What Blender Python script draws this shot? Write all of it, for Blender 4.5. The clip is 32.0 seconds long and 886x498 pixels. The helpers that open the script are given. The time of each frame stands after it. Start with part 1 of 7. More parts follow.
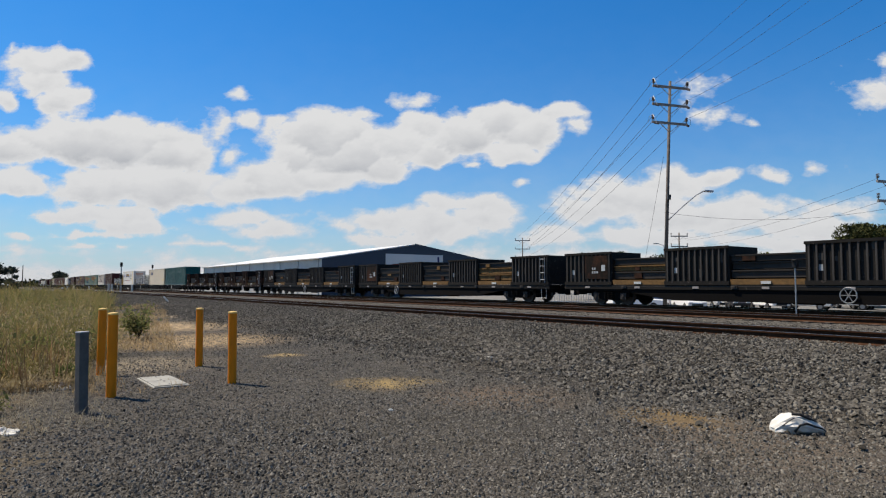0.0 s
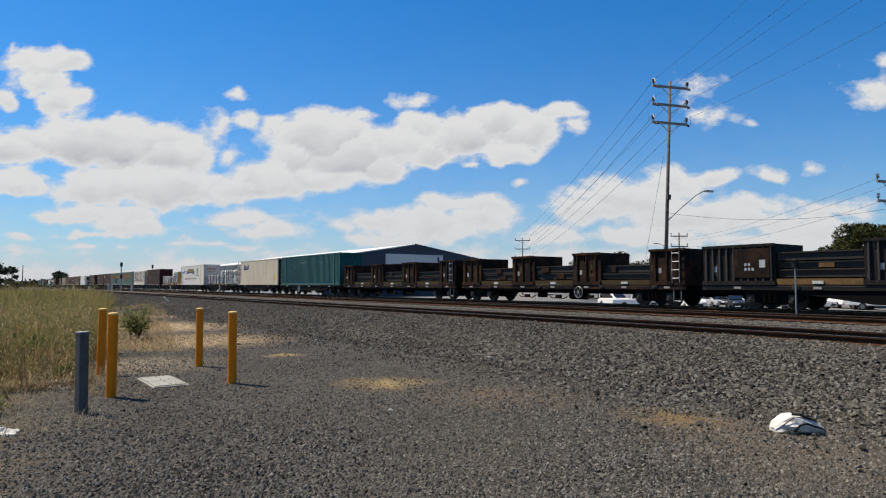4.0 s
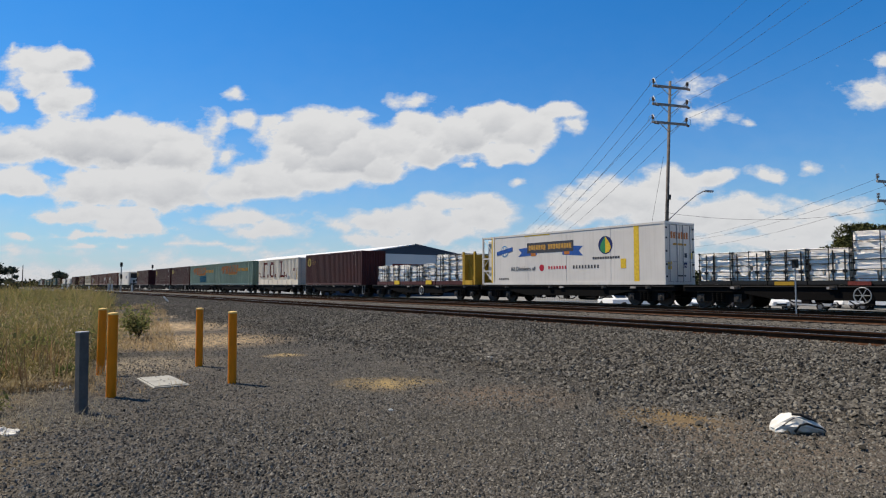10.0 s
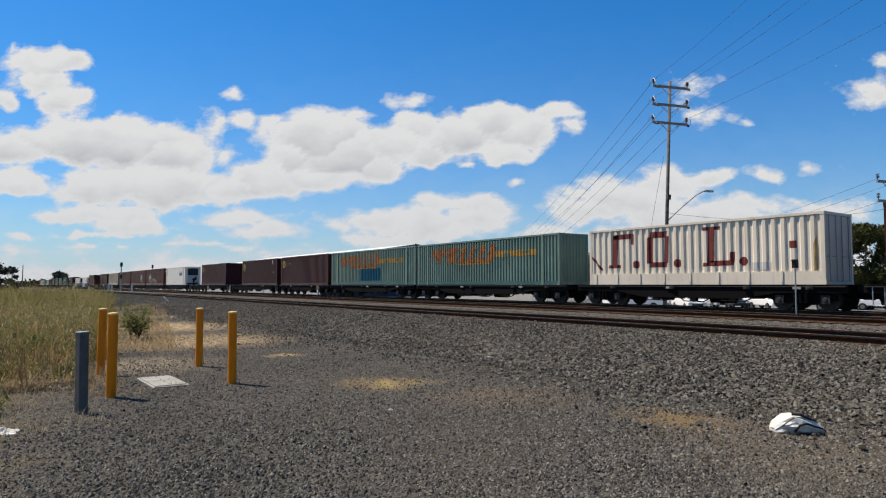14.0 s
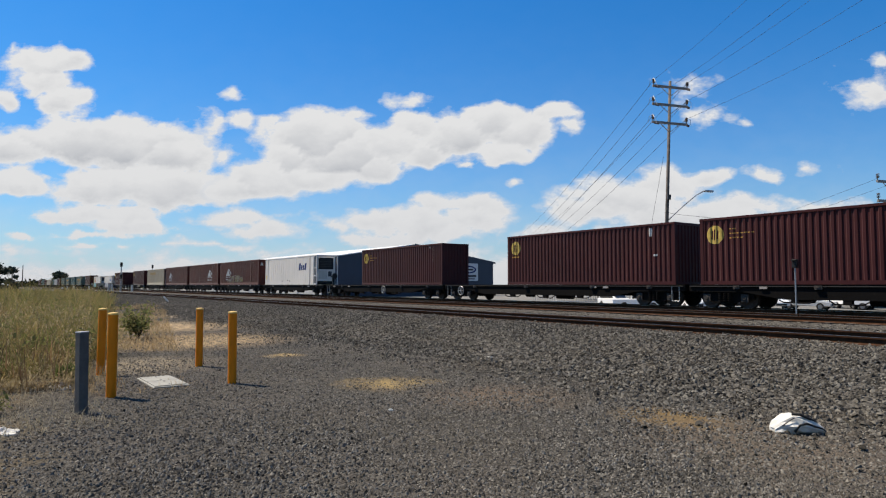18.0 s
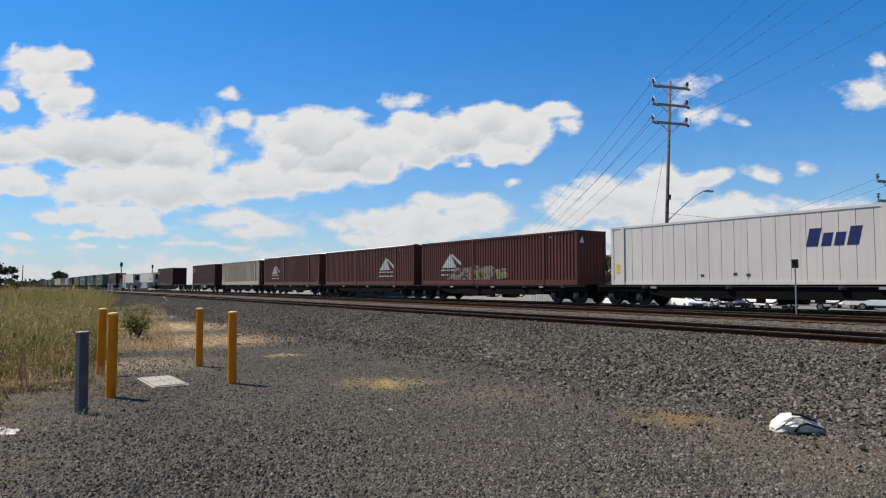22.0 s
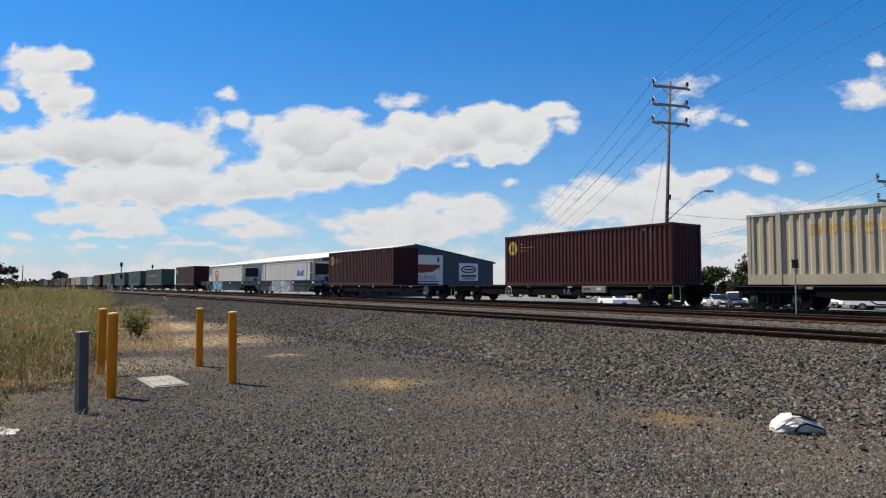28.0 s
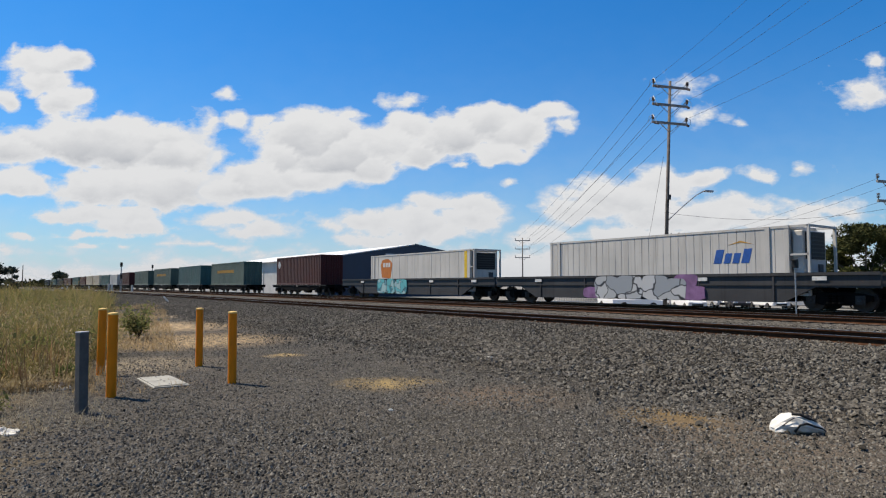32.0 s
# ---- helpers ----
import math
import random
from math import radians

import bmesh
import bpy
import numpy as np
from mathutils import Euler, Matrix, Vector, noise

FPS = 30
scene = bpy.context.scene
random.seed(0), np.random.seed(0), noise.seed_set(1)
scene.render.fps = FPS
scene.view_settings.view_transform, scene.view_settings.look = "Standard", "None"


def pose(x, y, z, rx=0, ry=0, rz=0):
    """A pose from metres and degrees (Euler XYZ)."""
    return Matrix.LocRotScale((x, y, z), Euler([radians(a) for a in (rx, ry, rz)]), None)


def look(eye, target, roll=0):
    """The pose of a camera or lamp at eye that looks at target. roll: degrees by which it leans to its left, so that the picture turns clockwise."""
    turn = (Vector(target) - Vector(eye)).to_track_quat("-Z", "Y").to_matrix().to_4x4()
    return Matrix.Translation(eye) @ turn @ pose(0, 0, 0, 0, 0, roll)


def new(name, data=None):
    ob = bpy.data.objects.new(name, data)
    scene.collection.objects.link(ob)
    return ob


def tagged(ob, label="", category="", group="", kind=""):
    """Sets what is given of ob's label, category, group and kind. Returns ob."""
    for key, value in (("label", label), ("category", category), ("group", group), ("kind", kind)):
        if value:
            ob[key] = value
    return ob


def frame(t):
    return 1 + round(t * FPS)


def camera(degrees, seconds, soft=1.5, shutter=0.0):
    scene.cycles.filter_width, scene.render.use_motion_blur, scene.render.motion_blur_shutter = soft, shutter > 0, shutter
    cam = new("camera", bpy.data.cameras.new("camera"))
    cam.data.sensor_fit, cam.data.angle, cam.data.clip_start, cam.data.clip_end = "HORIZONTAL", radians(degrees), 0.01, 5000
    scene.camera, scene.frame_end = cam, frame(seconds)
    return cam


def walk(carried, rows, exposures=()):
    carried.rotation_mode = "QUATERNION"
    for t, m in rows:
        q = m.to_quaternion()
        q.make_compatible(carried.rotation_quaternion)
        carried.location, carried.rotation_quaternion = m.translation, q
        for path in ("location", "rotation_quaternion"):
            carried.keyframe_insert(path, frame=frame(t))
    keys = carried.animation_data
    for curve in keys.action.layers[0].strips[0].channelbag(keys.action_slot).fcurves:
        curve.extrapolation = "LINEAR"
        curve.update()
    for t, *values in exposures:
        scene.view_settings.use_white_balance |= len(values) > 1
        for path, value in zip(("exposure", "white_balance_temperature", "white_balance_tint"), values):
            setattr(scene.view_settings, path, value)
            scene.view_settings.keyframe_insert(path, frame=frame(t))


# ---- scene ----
# World: x runs along the railway in the train's direction, y away from the camera across the tracks, z up from the gravel.
EYE = (0.0, 0.0, 1.55)
VIEW = (-0.8146, 0.5774, 0.05565)
cam = camera(69.27, 32.0, soft=1.15)
STAND = look(EYE, (EYE[0] + 100 * VIEW[0], EYE[1] + 100 * VIEW[1], EYE[2] + 100 * VIEW[2]))
walk(cam, [(0, STAND), (32.0, STAND)], [(0, 0.68), (12.0, 0.68), (18.0, 0.75), (32.0, 0.76)])

# ---- daylight: high sun from behind the left shoulder, clear sky ----
SUN = Vector((-0.44, -0.245, 0.862)).normalized()
world = bpy.data.worlds.new("sky")
scene.world = world
world.use_nodes = True
wn, wl = world.node_tree.nodes, world.node_tree.links
sky = wn.new("ShaderNodeTexSky")
sky.sky_type = "NISHITA"
sky.sun_disc = False
sky.sun_elevation = math.asin(SUN.z)
sky.sun_rotation = math.atan2(SUN.x, SUN.y)
sky.altitude, sky.air_density, sky.dust_density, sky.ozone_density = 20.0, 1.15, 0.55, 1.2
wn["Background"].inputs["Strength"].default_value = 0.0614
tint = wn.new("ShaderNodeMix")
tint.data_type, tint.blend_type = "RGBA", "MULTIPLY"
tint.inputs[0].default_value = 1.0
tint.inputs[7].default_value = (0.515, 0.87, 1.27, 1)
clear = wn.new("ShaderNodeHueSaturation")
clear.inputs["Saturation"].default_value = 1.15
wl.new(sky.outputs[0], tint.inputs[6])
wl.new(tint.outputs[2], clear.inputs["Color"])
wl.new(clear.outputs[0], wn["Background"].inputs["Color"])
sun = new("sun", bpy.data.lights.new("sun", "SUN"))
sun.data.energy, sun.data.angle, sun.data.color = 5.0, radians(0.55), (1.0, 0.88, 0.71)
sun.matrix_world = look(SUN * 50, (0, 0, 0))


# ---- mesh tools ----
class Shape:
    """Collects faces; mesh() makes one mesh of them."""

    def __init__(self):
        self.v, self.f = [], []

    def add(self, verts, faces):
        n = len(self.v)
        self.v += [tuple(p) for p in verts]
        self.f += [tuple(i + n for i in f) for f in faces]
        return self

    def box(self, x0, y0, z0, x1, y1, z1):
        return self.add([(x0, y0, z0), (x1, y0, z0), (x1, y1, z0), (x0, y1, z0), (x0, y0, z1), (x1, y0, z1), (x1, y1, z1), (x0, y1, z1)],
                        [(3, 2, 1, 0), (4, 5, 6, 7), (0, 1, 5, 4), (1, 2, 6, 5), (2, 3, 7, 6), (3, 0, 4, 7)])

    def bar(self, a, b, r0, r1=None, n=8, cap=True):
        a, b = Vector(a), Vector(b)
        r1 = r0 if r1 is None else r1
        d = (b - a).normalized()
        s = d.orthogonal().normalized()
        t = d.cross(s)
        ring = [s * math.cos(2 * math.pi * k / n) + t * math.sin(2 * math.pi * k / n) for k in range(n)]
        faces = [(k, (k + 1) % n, n + (k + 1) % n, n + k) for k in range(n)]
        if cap:
            faces += [tuple(range(n))[::-1], tuple(range(n, 2 * n))]
        return self.add([a + p * r0 for p in ring] + [b + p * r1 for p in ring], faces)

    def pipe(self, pts, r, n=6):
        pts = [Vector(p) for p in pts]
        d = [(b - a).normalized() for a, b in zip(pts, pts[1:])]
        s = d[0].orthogonal().normalized()
        v = []
        for i, p in enumerate(pts):
            way = (d[max(0, i - 1)] + d[min(len(d) - 1, i)])
            way = d[min(i, len(d) - 1)] if way.length < 0.01 else way.normalized()
            s = (s - way * s.dot(way)).normalized()
            t = way.cross(s)
            v += [p + (s * math.cos(2 * math.pi * k / n) + t * math.sin(2 * math.pi * k / n)) * r for k in range(n)]
        m = len(pts)
        f = [(j * n + k, j * n + (k + 1) % n, (j + 1) * n + (k + 1) % n, (j + 1) * n + k) for j in range(m - 1) for k in range(n)]
        return self.add(v, f + [tuple(range(n))[::-1], tuple(range((m - 1) * n, m * n))])

    def plate(self, outline, axis, lo, hi):
        """An outline of 2D points pushed from lo to hi along an axis ('x', 'y' or 'z')."""
        k = "xyz".index(axis)
        n = len(outline)

        def at(p, h):
            q = list(p)
            q.insert(k, h)
            return q
        side = [(i, (i + 1) % n, n + (i + 1) % n, n + i) for i in range(n)]
        return self.add([at(p, lo) for p in outline] + [at(p, hi) for p in outline], side + [tuple(range(n))[::-1], tuple(range(n, 2 * n))])

    def mesh(self, name, smooth=False):
        me = bpy.data.meshes.new(name)
        me.from_pydata(self.v, [], self.f)
        bm = bmesh.new()
        bm.from_mesh(me)
        bmesh.ops.recalc_face_normals(bm, faces=bm.faces)
        bm.to_mesh(me)
        bm.free()
        if smooth:
            me.shade_smooth()
        return me


def bevelled(me, w):
    bm = bmesh.new()
    bm.from_mesh(me)
    bmesh.ops.bevel(bm, geom=bm.edges[:], offset=w, segments=2, affect="EDGES", profile=0.5)
    bm.to_mesh(me)
    bm.free()
    return me


STORE = {}


def stored(key, make):
    if key not in STORE:
        STORE[key] = make()
    return STORE[key]


def dress(me, material):
    """The mesh with this material; alike meshes of one material are shared."""
    return stored(("dress", me.name, material.name), lambda: dressed(me, material))


def dressed(me, material):
    made = me.copy()
    made.materials.clear()
    made.materials.append(material)
    return made


def part(name, shape, material, parent, label="", at=None):
    me = shape.mesh(name) if isinstance(shape, Shape) else shape
    ob = new(name, dress(me, material))
    ob.parent = parent
    if at is not None:
        ob.matrix_basis = at
    if label:
        ob["label"] = label
    return ob


def thing(name, m, label, category, group="", kind=""):
    ob = new(name)
    ob.empty_display_size = 0.2
    ob.matrix_basis = m
    return tagged(ob, label, category, group, kind)


def whole(name, shape, material, m, label, category, group="", kind=""):
    me = shape.mesh(name) if isinstance(shape, Shape) else shape
    ob = new(name, dress(me, material))
    ob.matrix_basis = m
    return tagged(ob, label, category, group, kind)


def rough_mesh(name, verts, faces, smooth=False):
    me = bpy.data.meshes.new(name)
    me.vertices.add(len(verts))
    me.vertices.foreach_set("co", np.asarray(verts, np.float32).ravel())
    k = faces.shape[1]
    me.loops.add(faces.size)
    me.loops.foreach_set("vertex_index", faces.astype(np.int32).ravel())
    me.polygons.add(len(faces))
    me.polygons.foreach_set("loop_start", np.arange(0, faces.size, k, dtype=np.int32))
    me.update(calc_edges=True)
    me.validate()
    if smooth:
        me.shade_smooth()
    else:
        me.shade_flat()
    return me


# ---- materials ----
class Nodes:
    def __init__(self, name):
        self.m = bpy.data.materials.new(name)
        self.m.use_nodes = True
        self.n, self.l = self.m.node_tree.nodes, self.m.node_tree.links
        self.b = self.n["Principled BSDF"]

    def put(self, kind, **values):
        node = self.n.new(kind)
        for k, v in values.items():
            node.inputs[k].default_value = v
        return node

    def where(self, space="Object", scale=(1, 1, 1)):
        c = self.put("ShaderNodeTexCoord")
        m = self.put("ShaderNodeMapping", Scale=scale)
        if space == "World":
            g = self.put("ShaderNodeNewGeometry")
            self.l.new(g.outputs["Position"], m.inputs["Vector"])
        else:
            self.l.new(c.outputs[space], m.inputs["Vector"])
        return m.outputs[0]

    def noise(self, vec, scale, detail=4.0, rough=0.55):
        t = self.put("ShaderNodeTexNoise", Scale=scale, Detail=detail, Roughness=rough)
        self.l.new(vec, t.inputs["Vector"])
        return t.outputs["Fac"]

    def ramp(self, fac, lo, hi, a=(0, 0, 0), b=(1, 1, 1)):
        r = self.put("ShaderNodeValToRGB")
        r.color_ramp.elements[0].position, r.color_ramp.elements[1].position = lo, hi
        r.color_ramp.elements[0].color, r.color_ramp.elements[1].color = (*a, 1), (*b, 1)
        self.l.new(fac, r.inputs[0])
        return r.outputs[0]

    def mix(self, fac, a, b):
        m = self.put("ShaderNodeMix")
        m.data_type = "RGBA"
        for k, x in ((0, fac), (6, a), (7, b)):
            if isinstance(x, (int, float)):
                m.inputs[k].default_value = x
            elif isinstance(x, tuple):
                m.inputs[k].default_value = (*x, 1)
            else:
                self.l.new(x, m.inputs[k])
        return m.outputs[2]

    def math(self, op, a, b=0.0):
        m = self.put("ShaderNodeMath")
        m.operation = op
        for k, x in ((0, a), (1, b)):
            if isinstance(x, (int, float)):
                m.inputs[k].default_value = x
            else:
                self.l.new(x, m.inputs[k])
        return m.outputs[0]

    def bump(self, h, strength=0.3, dist=0.02):
        b = self.put("ShaderNodeBump", Strength=strength, Distance=dist)
        self.l.new(h, b.inputs["Height"])
        self.l.new(b.outputs[0], self.b.inputs["Normal"])

    def done(self, colour, rough=0.6, metal=0.0):
        self.l.new(colour, self.b.inputs["Base Color"])
        if isinstance(rough, (int, float)):
            self.b.inputs["Roughness"].default_value = rough
        else:
            self.l.new(rough, self.b.inputs["Roughness"])
        self.b.inputs["Metallic"].default_value = metal
        return self.m


def shade(c, k):
    return tuple(min(1.0, x * k) for x in c)


def paint(name, c, rough=0.5, wear=(0.12, 0.05, 0.025), worn=0.35, streak=0.4, fade=0.25, metal=0.0, gloss=0.14, sheen=0.085):
    """Weathered paint: broad fading, vertical streaks of dirt, and small spots worn to rust."""
    k = Nodes(name)
    o = k.where("Object")
    info = k.put("ShaderNodeObjectInfo")
    broad = k.noise(o, 0.5, 3)
    col = k.mix(k.ramp(broad, 0.3, 0.7), shade(c, 1 - fade), shade(c, 1 + fade * 0.6))
    col = k.mix(k.math("MULTIPLY", info.outputs["Random"], 0.25), col, shade(c, 0.75))
    lines = k.noise(k.where("Object", (3.0, 3.0, 0.12)), 2.2, 5)
    col = k.mix(k.math("MULTIPLY", k.ramp(lines, 0.5, 0.78), streak), col, shade((c[0] * 0.5, c[1] * 0.46, c[2] * 0.42), 0.8))
    spots = k.noise(o, 5.0, 6, 0.7)
    col = k.mix(k.math("MULTIPLY", k.ramp(spots, 0.6, 0.72), worn), col, wear)
    k.bump(spots, 0.12, 0.01)
    k.b.inputs["Specular IOR Level"].default_value = gloss
    k.b.inputs["Sheen Weight"].default_value = sheen
    k.b.inputs["Sheen Roughness"].default_value = 0.45
    return k.done(col, k.ramp(broad, 0.2, 0.8, (rough - 0.1,) * 3, (rough + 0.15,) * 3), metal)


def plain(name, c, rough=0.6, metal=0.0, vary=0.2, scale=8.0, bump=0.15, gloss=0.25):
    k = Nodes(name)
    k.b.inputs["Specular IOR Level"].default_value = gloss
    n = k.noise(k.where("Object"), scale, 5, 0.6)
    k.bump(n, bump, 0.01)
    return k.done(k.mix(k.ramp(n, 0.3, 0.7), shade(c, 1 - vary), shade(c, 1 + vary)), rough, metal)


MAROON = paint("maroon_paint", (0.05, 0.0105, 0.0115), 0.55, worn=0.25)
BROWN = paint("red_brown_paint", (0.0921, 0.0285, 0.0223), 0.6, worn=0.35)
DARK_MAROON = paint("dark_maroon_paint", (0.056, 0.0144, 0.016), 0.6)
GREEN = paint("sea_green_paint", (0.00936, 0.0897, 0.0897), 0.5, wear=(0.234, 0.281, 0.265), worn=0.55)
TEAL = paint("faded_teal_paint", (0.136, 0.207, 0.168), 0.6, worn=0.3)
DEEP_TEAL = paint("deep_teal_paint", (0.039, 0.101, 0.101), 0.55, worn=0.3)
CREAM = paint("cream_paint", (0.507, 0.433, 0.32), 0.5, wear=(0.195, 0.125, 0.0624), worn=0.25, streak=0.3, fade=0.12)
BEIGE = paint("beige_paint", (0.38, 0.33, 0.24), 0.55, wear=(0.2, 0.11, 0.04), worn=0.4, streak=0.35, fade=0.15)
WHITE = paint("white_paint", (0.584, 0.552, 0.512), 0.45, wear=(0.24, 0.2, 0.16), worn=0.2, streak=0.22, fade=0.08)
OFF_WHITE = paint("dirty_white_paint", (0.464, 0.448, 0.416), 0.55, wear=(0.176, 0.104, 0.064), worn=0.45, streak=0.45, fade=0.15)
GREY_PAINT = paint("dark_grey_paint", (0.0468, 0.0468, 0.0484), 0.5, streak=0.5, sheen=0.0)
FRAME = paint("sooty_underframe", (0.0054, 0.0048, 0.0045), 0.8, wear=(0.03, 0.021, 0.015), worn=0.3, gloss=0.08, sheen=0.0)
def rust_plate():
    """Old plate: near-black scale, broad red-brown rust and pale rubbed spots."""
    k = Nodes("rusty_steel_plate")
    o = k.where("Object")
    info = k.put("ShaderNodeObjectInfo")
    moved = k.put("ShaderNodeVectorMath")
    k.l.new(o, moved.inputs[0])
    k.l.new(info.outputs["Random"], moved.inputs[1])
    big = k.noise(moved.outputs[0], 1.4, 6, 0.65)
    fine = k.noise(moved.outputs[0], 9.0, 6, 0.7)
    col = k.mix(k.ramp(big, 0.44, 0.66), (0.00936, 0.00741, 0.00624), (0.0585, 0.0234, 0.0125))
    col = k.mix(k.math("MULTIPLY", k.ramp(k.noise(k.where("Object", (3, 3, 0.15)), 2.0, 5), 0.5, 0.75), 0.6), col, (0.0273, 0.014, 0.00936))
    col = k.mix(k.math("MULTIPLY", k.ramp(fine, 0.6, 0.75), 0.6), col, (0.101, 0.0585, 0.039))
    k.bump(fine, 0.2, 0.01)
    k.b.inputs["Specular IOR Level"].default_value = 0.1
    return k.done(col, 0.8)


RUST = rust_plate()
BLACK_BOX = paint("sooty_steel_plate", (0.017, 0.0155, 0.0142), 0.75, gloss=0.1, wear=(0.15, 0.12, 0.1), worn=0.75, fade=0.4, sheen=0.0)
OLIVE = paint("dirty_olive_paint", (0.0546, 0.0374, 0.0156), 0.75, worn=0.5, sheen=0.0)
def graffiti_paint(name, a, b, c, line, scale):
    """Sprayed lettering: flat patches of three colours with dark outlines, thinning out at the edges."""
    k = Nodes(name)
    o = k.where("Object", (1, 1, 1))
    warp = k.put("ShaderNodeTexNoise", Scale=1.3, Detail=2.0)
    k.l.new(o, warp.inputs["Vector"])
    add = k.put("ShaderNodeVectorMath")
    add.operation = "ADD"
    k.l.new(o, add.inputs[0])
    k.l.new(warp.outputs["Color"], add.inputs[1])
    cell = k.put("ShaderNodeTexVoronoi", Scale=scale)
    edge = k.put("ShaderNodeTexVoronoi", Scale=scale)
    edge.feature = "DISTANCE_TO_EDGE"
    for t in (cell, edge):
        k.l.new(add.outputs[0], t.inputs["Vector"])
    pick = k.put("ShaderNodeSeparateColor")
    k.l.new(cell.outputs["Color"], pick.inputs[0])
    col = k.mix(k.ramp(pick.outputs[0], 0.45, 0.5), a, b)
    col = k.mix(k.ramp(pick.outputs[1], 0.7, 0.75), col, c)
    col = k.mix(k.ramp(edge.outputs["Distance"], 0.015, 0.04, (1, 1, 1), (0, 0, 0)), col, line)
    return k.done(col, 0.5)


TAG_PALE = graffiti_paint("pale_lettered_graffiti", (0.328, 0.335, 0.335), (0.234, 0.25, 0.265), (0.39, 0.39, 0.39), (0.0234, 0.0234, 0.0273), 0.85)
TAG_YELLOW = graffiti_paint("yellow_white_graffiti", (0.234, 0.203, 0.0702), (0.265, 0.234, 0.187), (0.0858, 0.025, 0.0203), (0.0858, 0.025, 0.0203), 4.2)
TAG_CYAN = graffiti_paint("cyan_graffiti", (0.0936, 0.328, 0.343), (0.273, 0.39, 0.39), (0.039, 0.156, 0.195), (0.0156, 0.0234, 0.0312), 1.8)
# paler than the box plate: scuffs, plus light caught by ribs as colour
PALE_STEEL = paint("scuffed_catchlight_rib_paint", (0.06, 0.056, 0.052), 0.7, wear=(0.27, 0.255, 0.24), worn=0.9, streak=0.6, fade=0.4, sheen=0.0)
ORANGE = plain("orange_decal", (0.39, 0.133, 0.0312), 0.55)
YELLOW = plain("yellow_decal", (0.585, 0.39, 0.0312), 0.5)
AMBER = plain("amber_decal", (0.39, 0.218, 0.0468), 0.6, vary=0.35)
LABEL_WHITE = plain("white_decal", (0.484, 0.484, 0.468), 0.55, vary=0.25)
CODE_GREY = plain("faded_code_paint", (0.281, 0.257, 0.242), 0.6, vary=0.3)
ROUNDEL = plain("faded_yellow_decal", (0.43, 0.31, 0.075), 0.6, vary=0.25, scale=4.0)
FADED_ORANGE = plain("faded_orange_paint", (0.39, 0.265, 0.109), 0.6, vary=0.3, scale=3.0)
NAVY_DECAL = plain("navy_decal", (0.0156, 0.0234, 0.101), 0.5)
BLUE = plain("blue_decal", (0.0234, 0.078, 0.273), 0.5)
SKY_BLUE = plain("light_blue_decal", (0.078, 0.218, 0.39), 0.5)
DEEP_BLUE = plain("petrol_blue_decal", (0.0078, 0.078, 0.125), 0.5)
DARK_RED = plain("dark_red_decal", (0.135, 0.026, 0.019), 0.6, vary=0.4)
RED = plain("red_decal", (0.351, 0.0156, 0.0312), 0.5)
LEAF_GREEN = plain("green_decal", (0.0312, 0.195, 0.078), 0.5)
BLACK = plain("black_rubber", (0.0117, 0.0117, 0.0125), 0.6)
OCHRE = paint("ochre_steel_paint", (0.39, 0.234, 0.0234), 0.55, wear=(0.156, 0.078, 0.0234), worn=0.5, streak=0.5)
DARK_GREY = plain("dark_grey_decal", (0.0468, 0.0468, 0.0546), 0.6)
PURPLE = plain("mauve_spray_paint", (0.172, 0.0936, 0.187), 0.5, vary=0.35, scale=2.0)
SPRAY_WHITE = plain("pale_spray_paint", (0.328, 0.343, 0.351), 0.5, vary=0.3, scale=2.0)
OLIVE_GREY = plain("pale_olive_paint", (0.2, 0.19, 0.14), 0.6)
SCRAPE = plain("bleached_green_paint", (0.13, 0.21, 0.2), 0.7, vary=0.4)
STEEL = plain("worn_steel", (0.25, 0.242, 0.234), 0.35, 0.9)
RAIL_TOP = plain("polished_rail_head", (0.3, 0.27, 0.24), 0.35, 1.0, vary=0.1)
RAIL_SIDE = plain("rusty_rail_web", (0.047, 0.0225, 0.012), 0.9, vary=0.4, gloss=0.06)
GALV = plain("galvanised_steel", (0.328, 0.335, 0.343), 0.45, 0.6)
WHEEL = plain("wheel_steel", (0.0468, 0.039, 0.0351), 0.55, 0.5)
GLASS = plain("tinted_glass", (0.0117, 0.014, 0.0156), 0.08, 0.0, vary=0.05, bump=0.0, gloss=0.5)


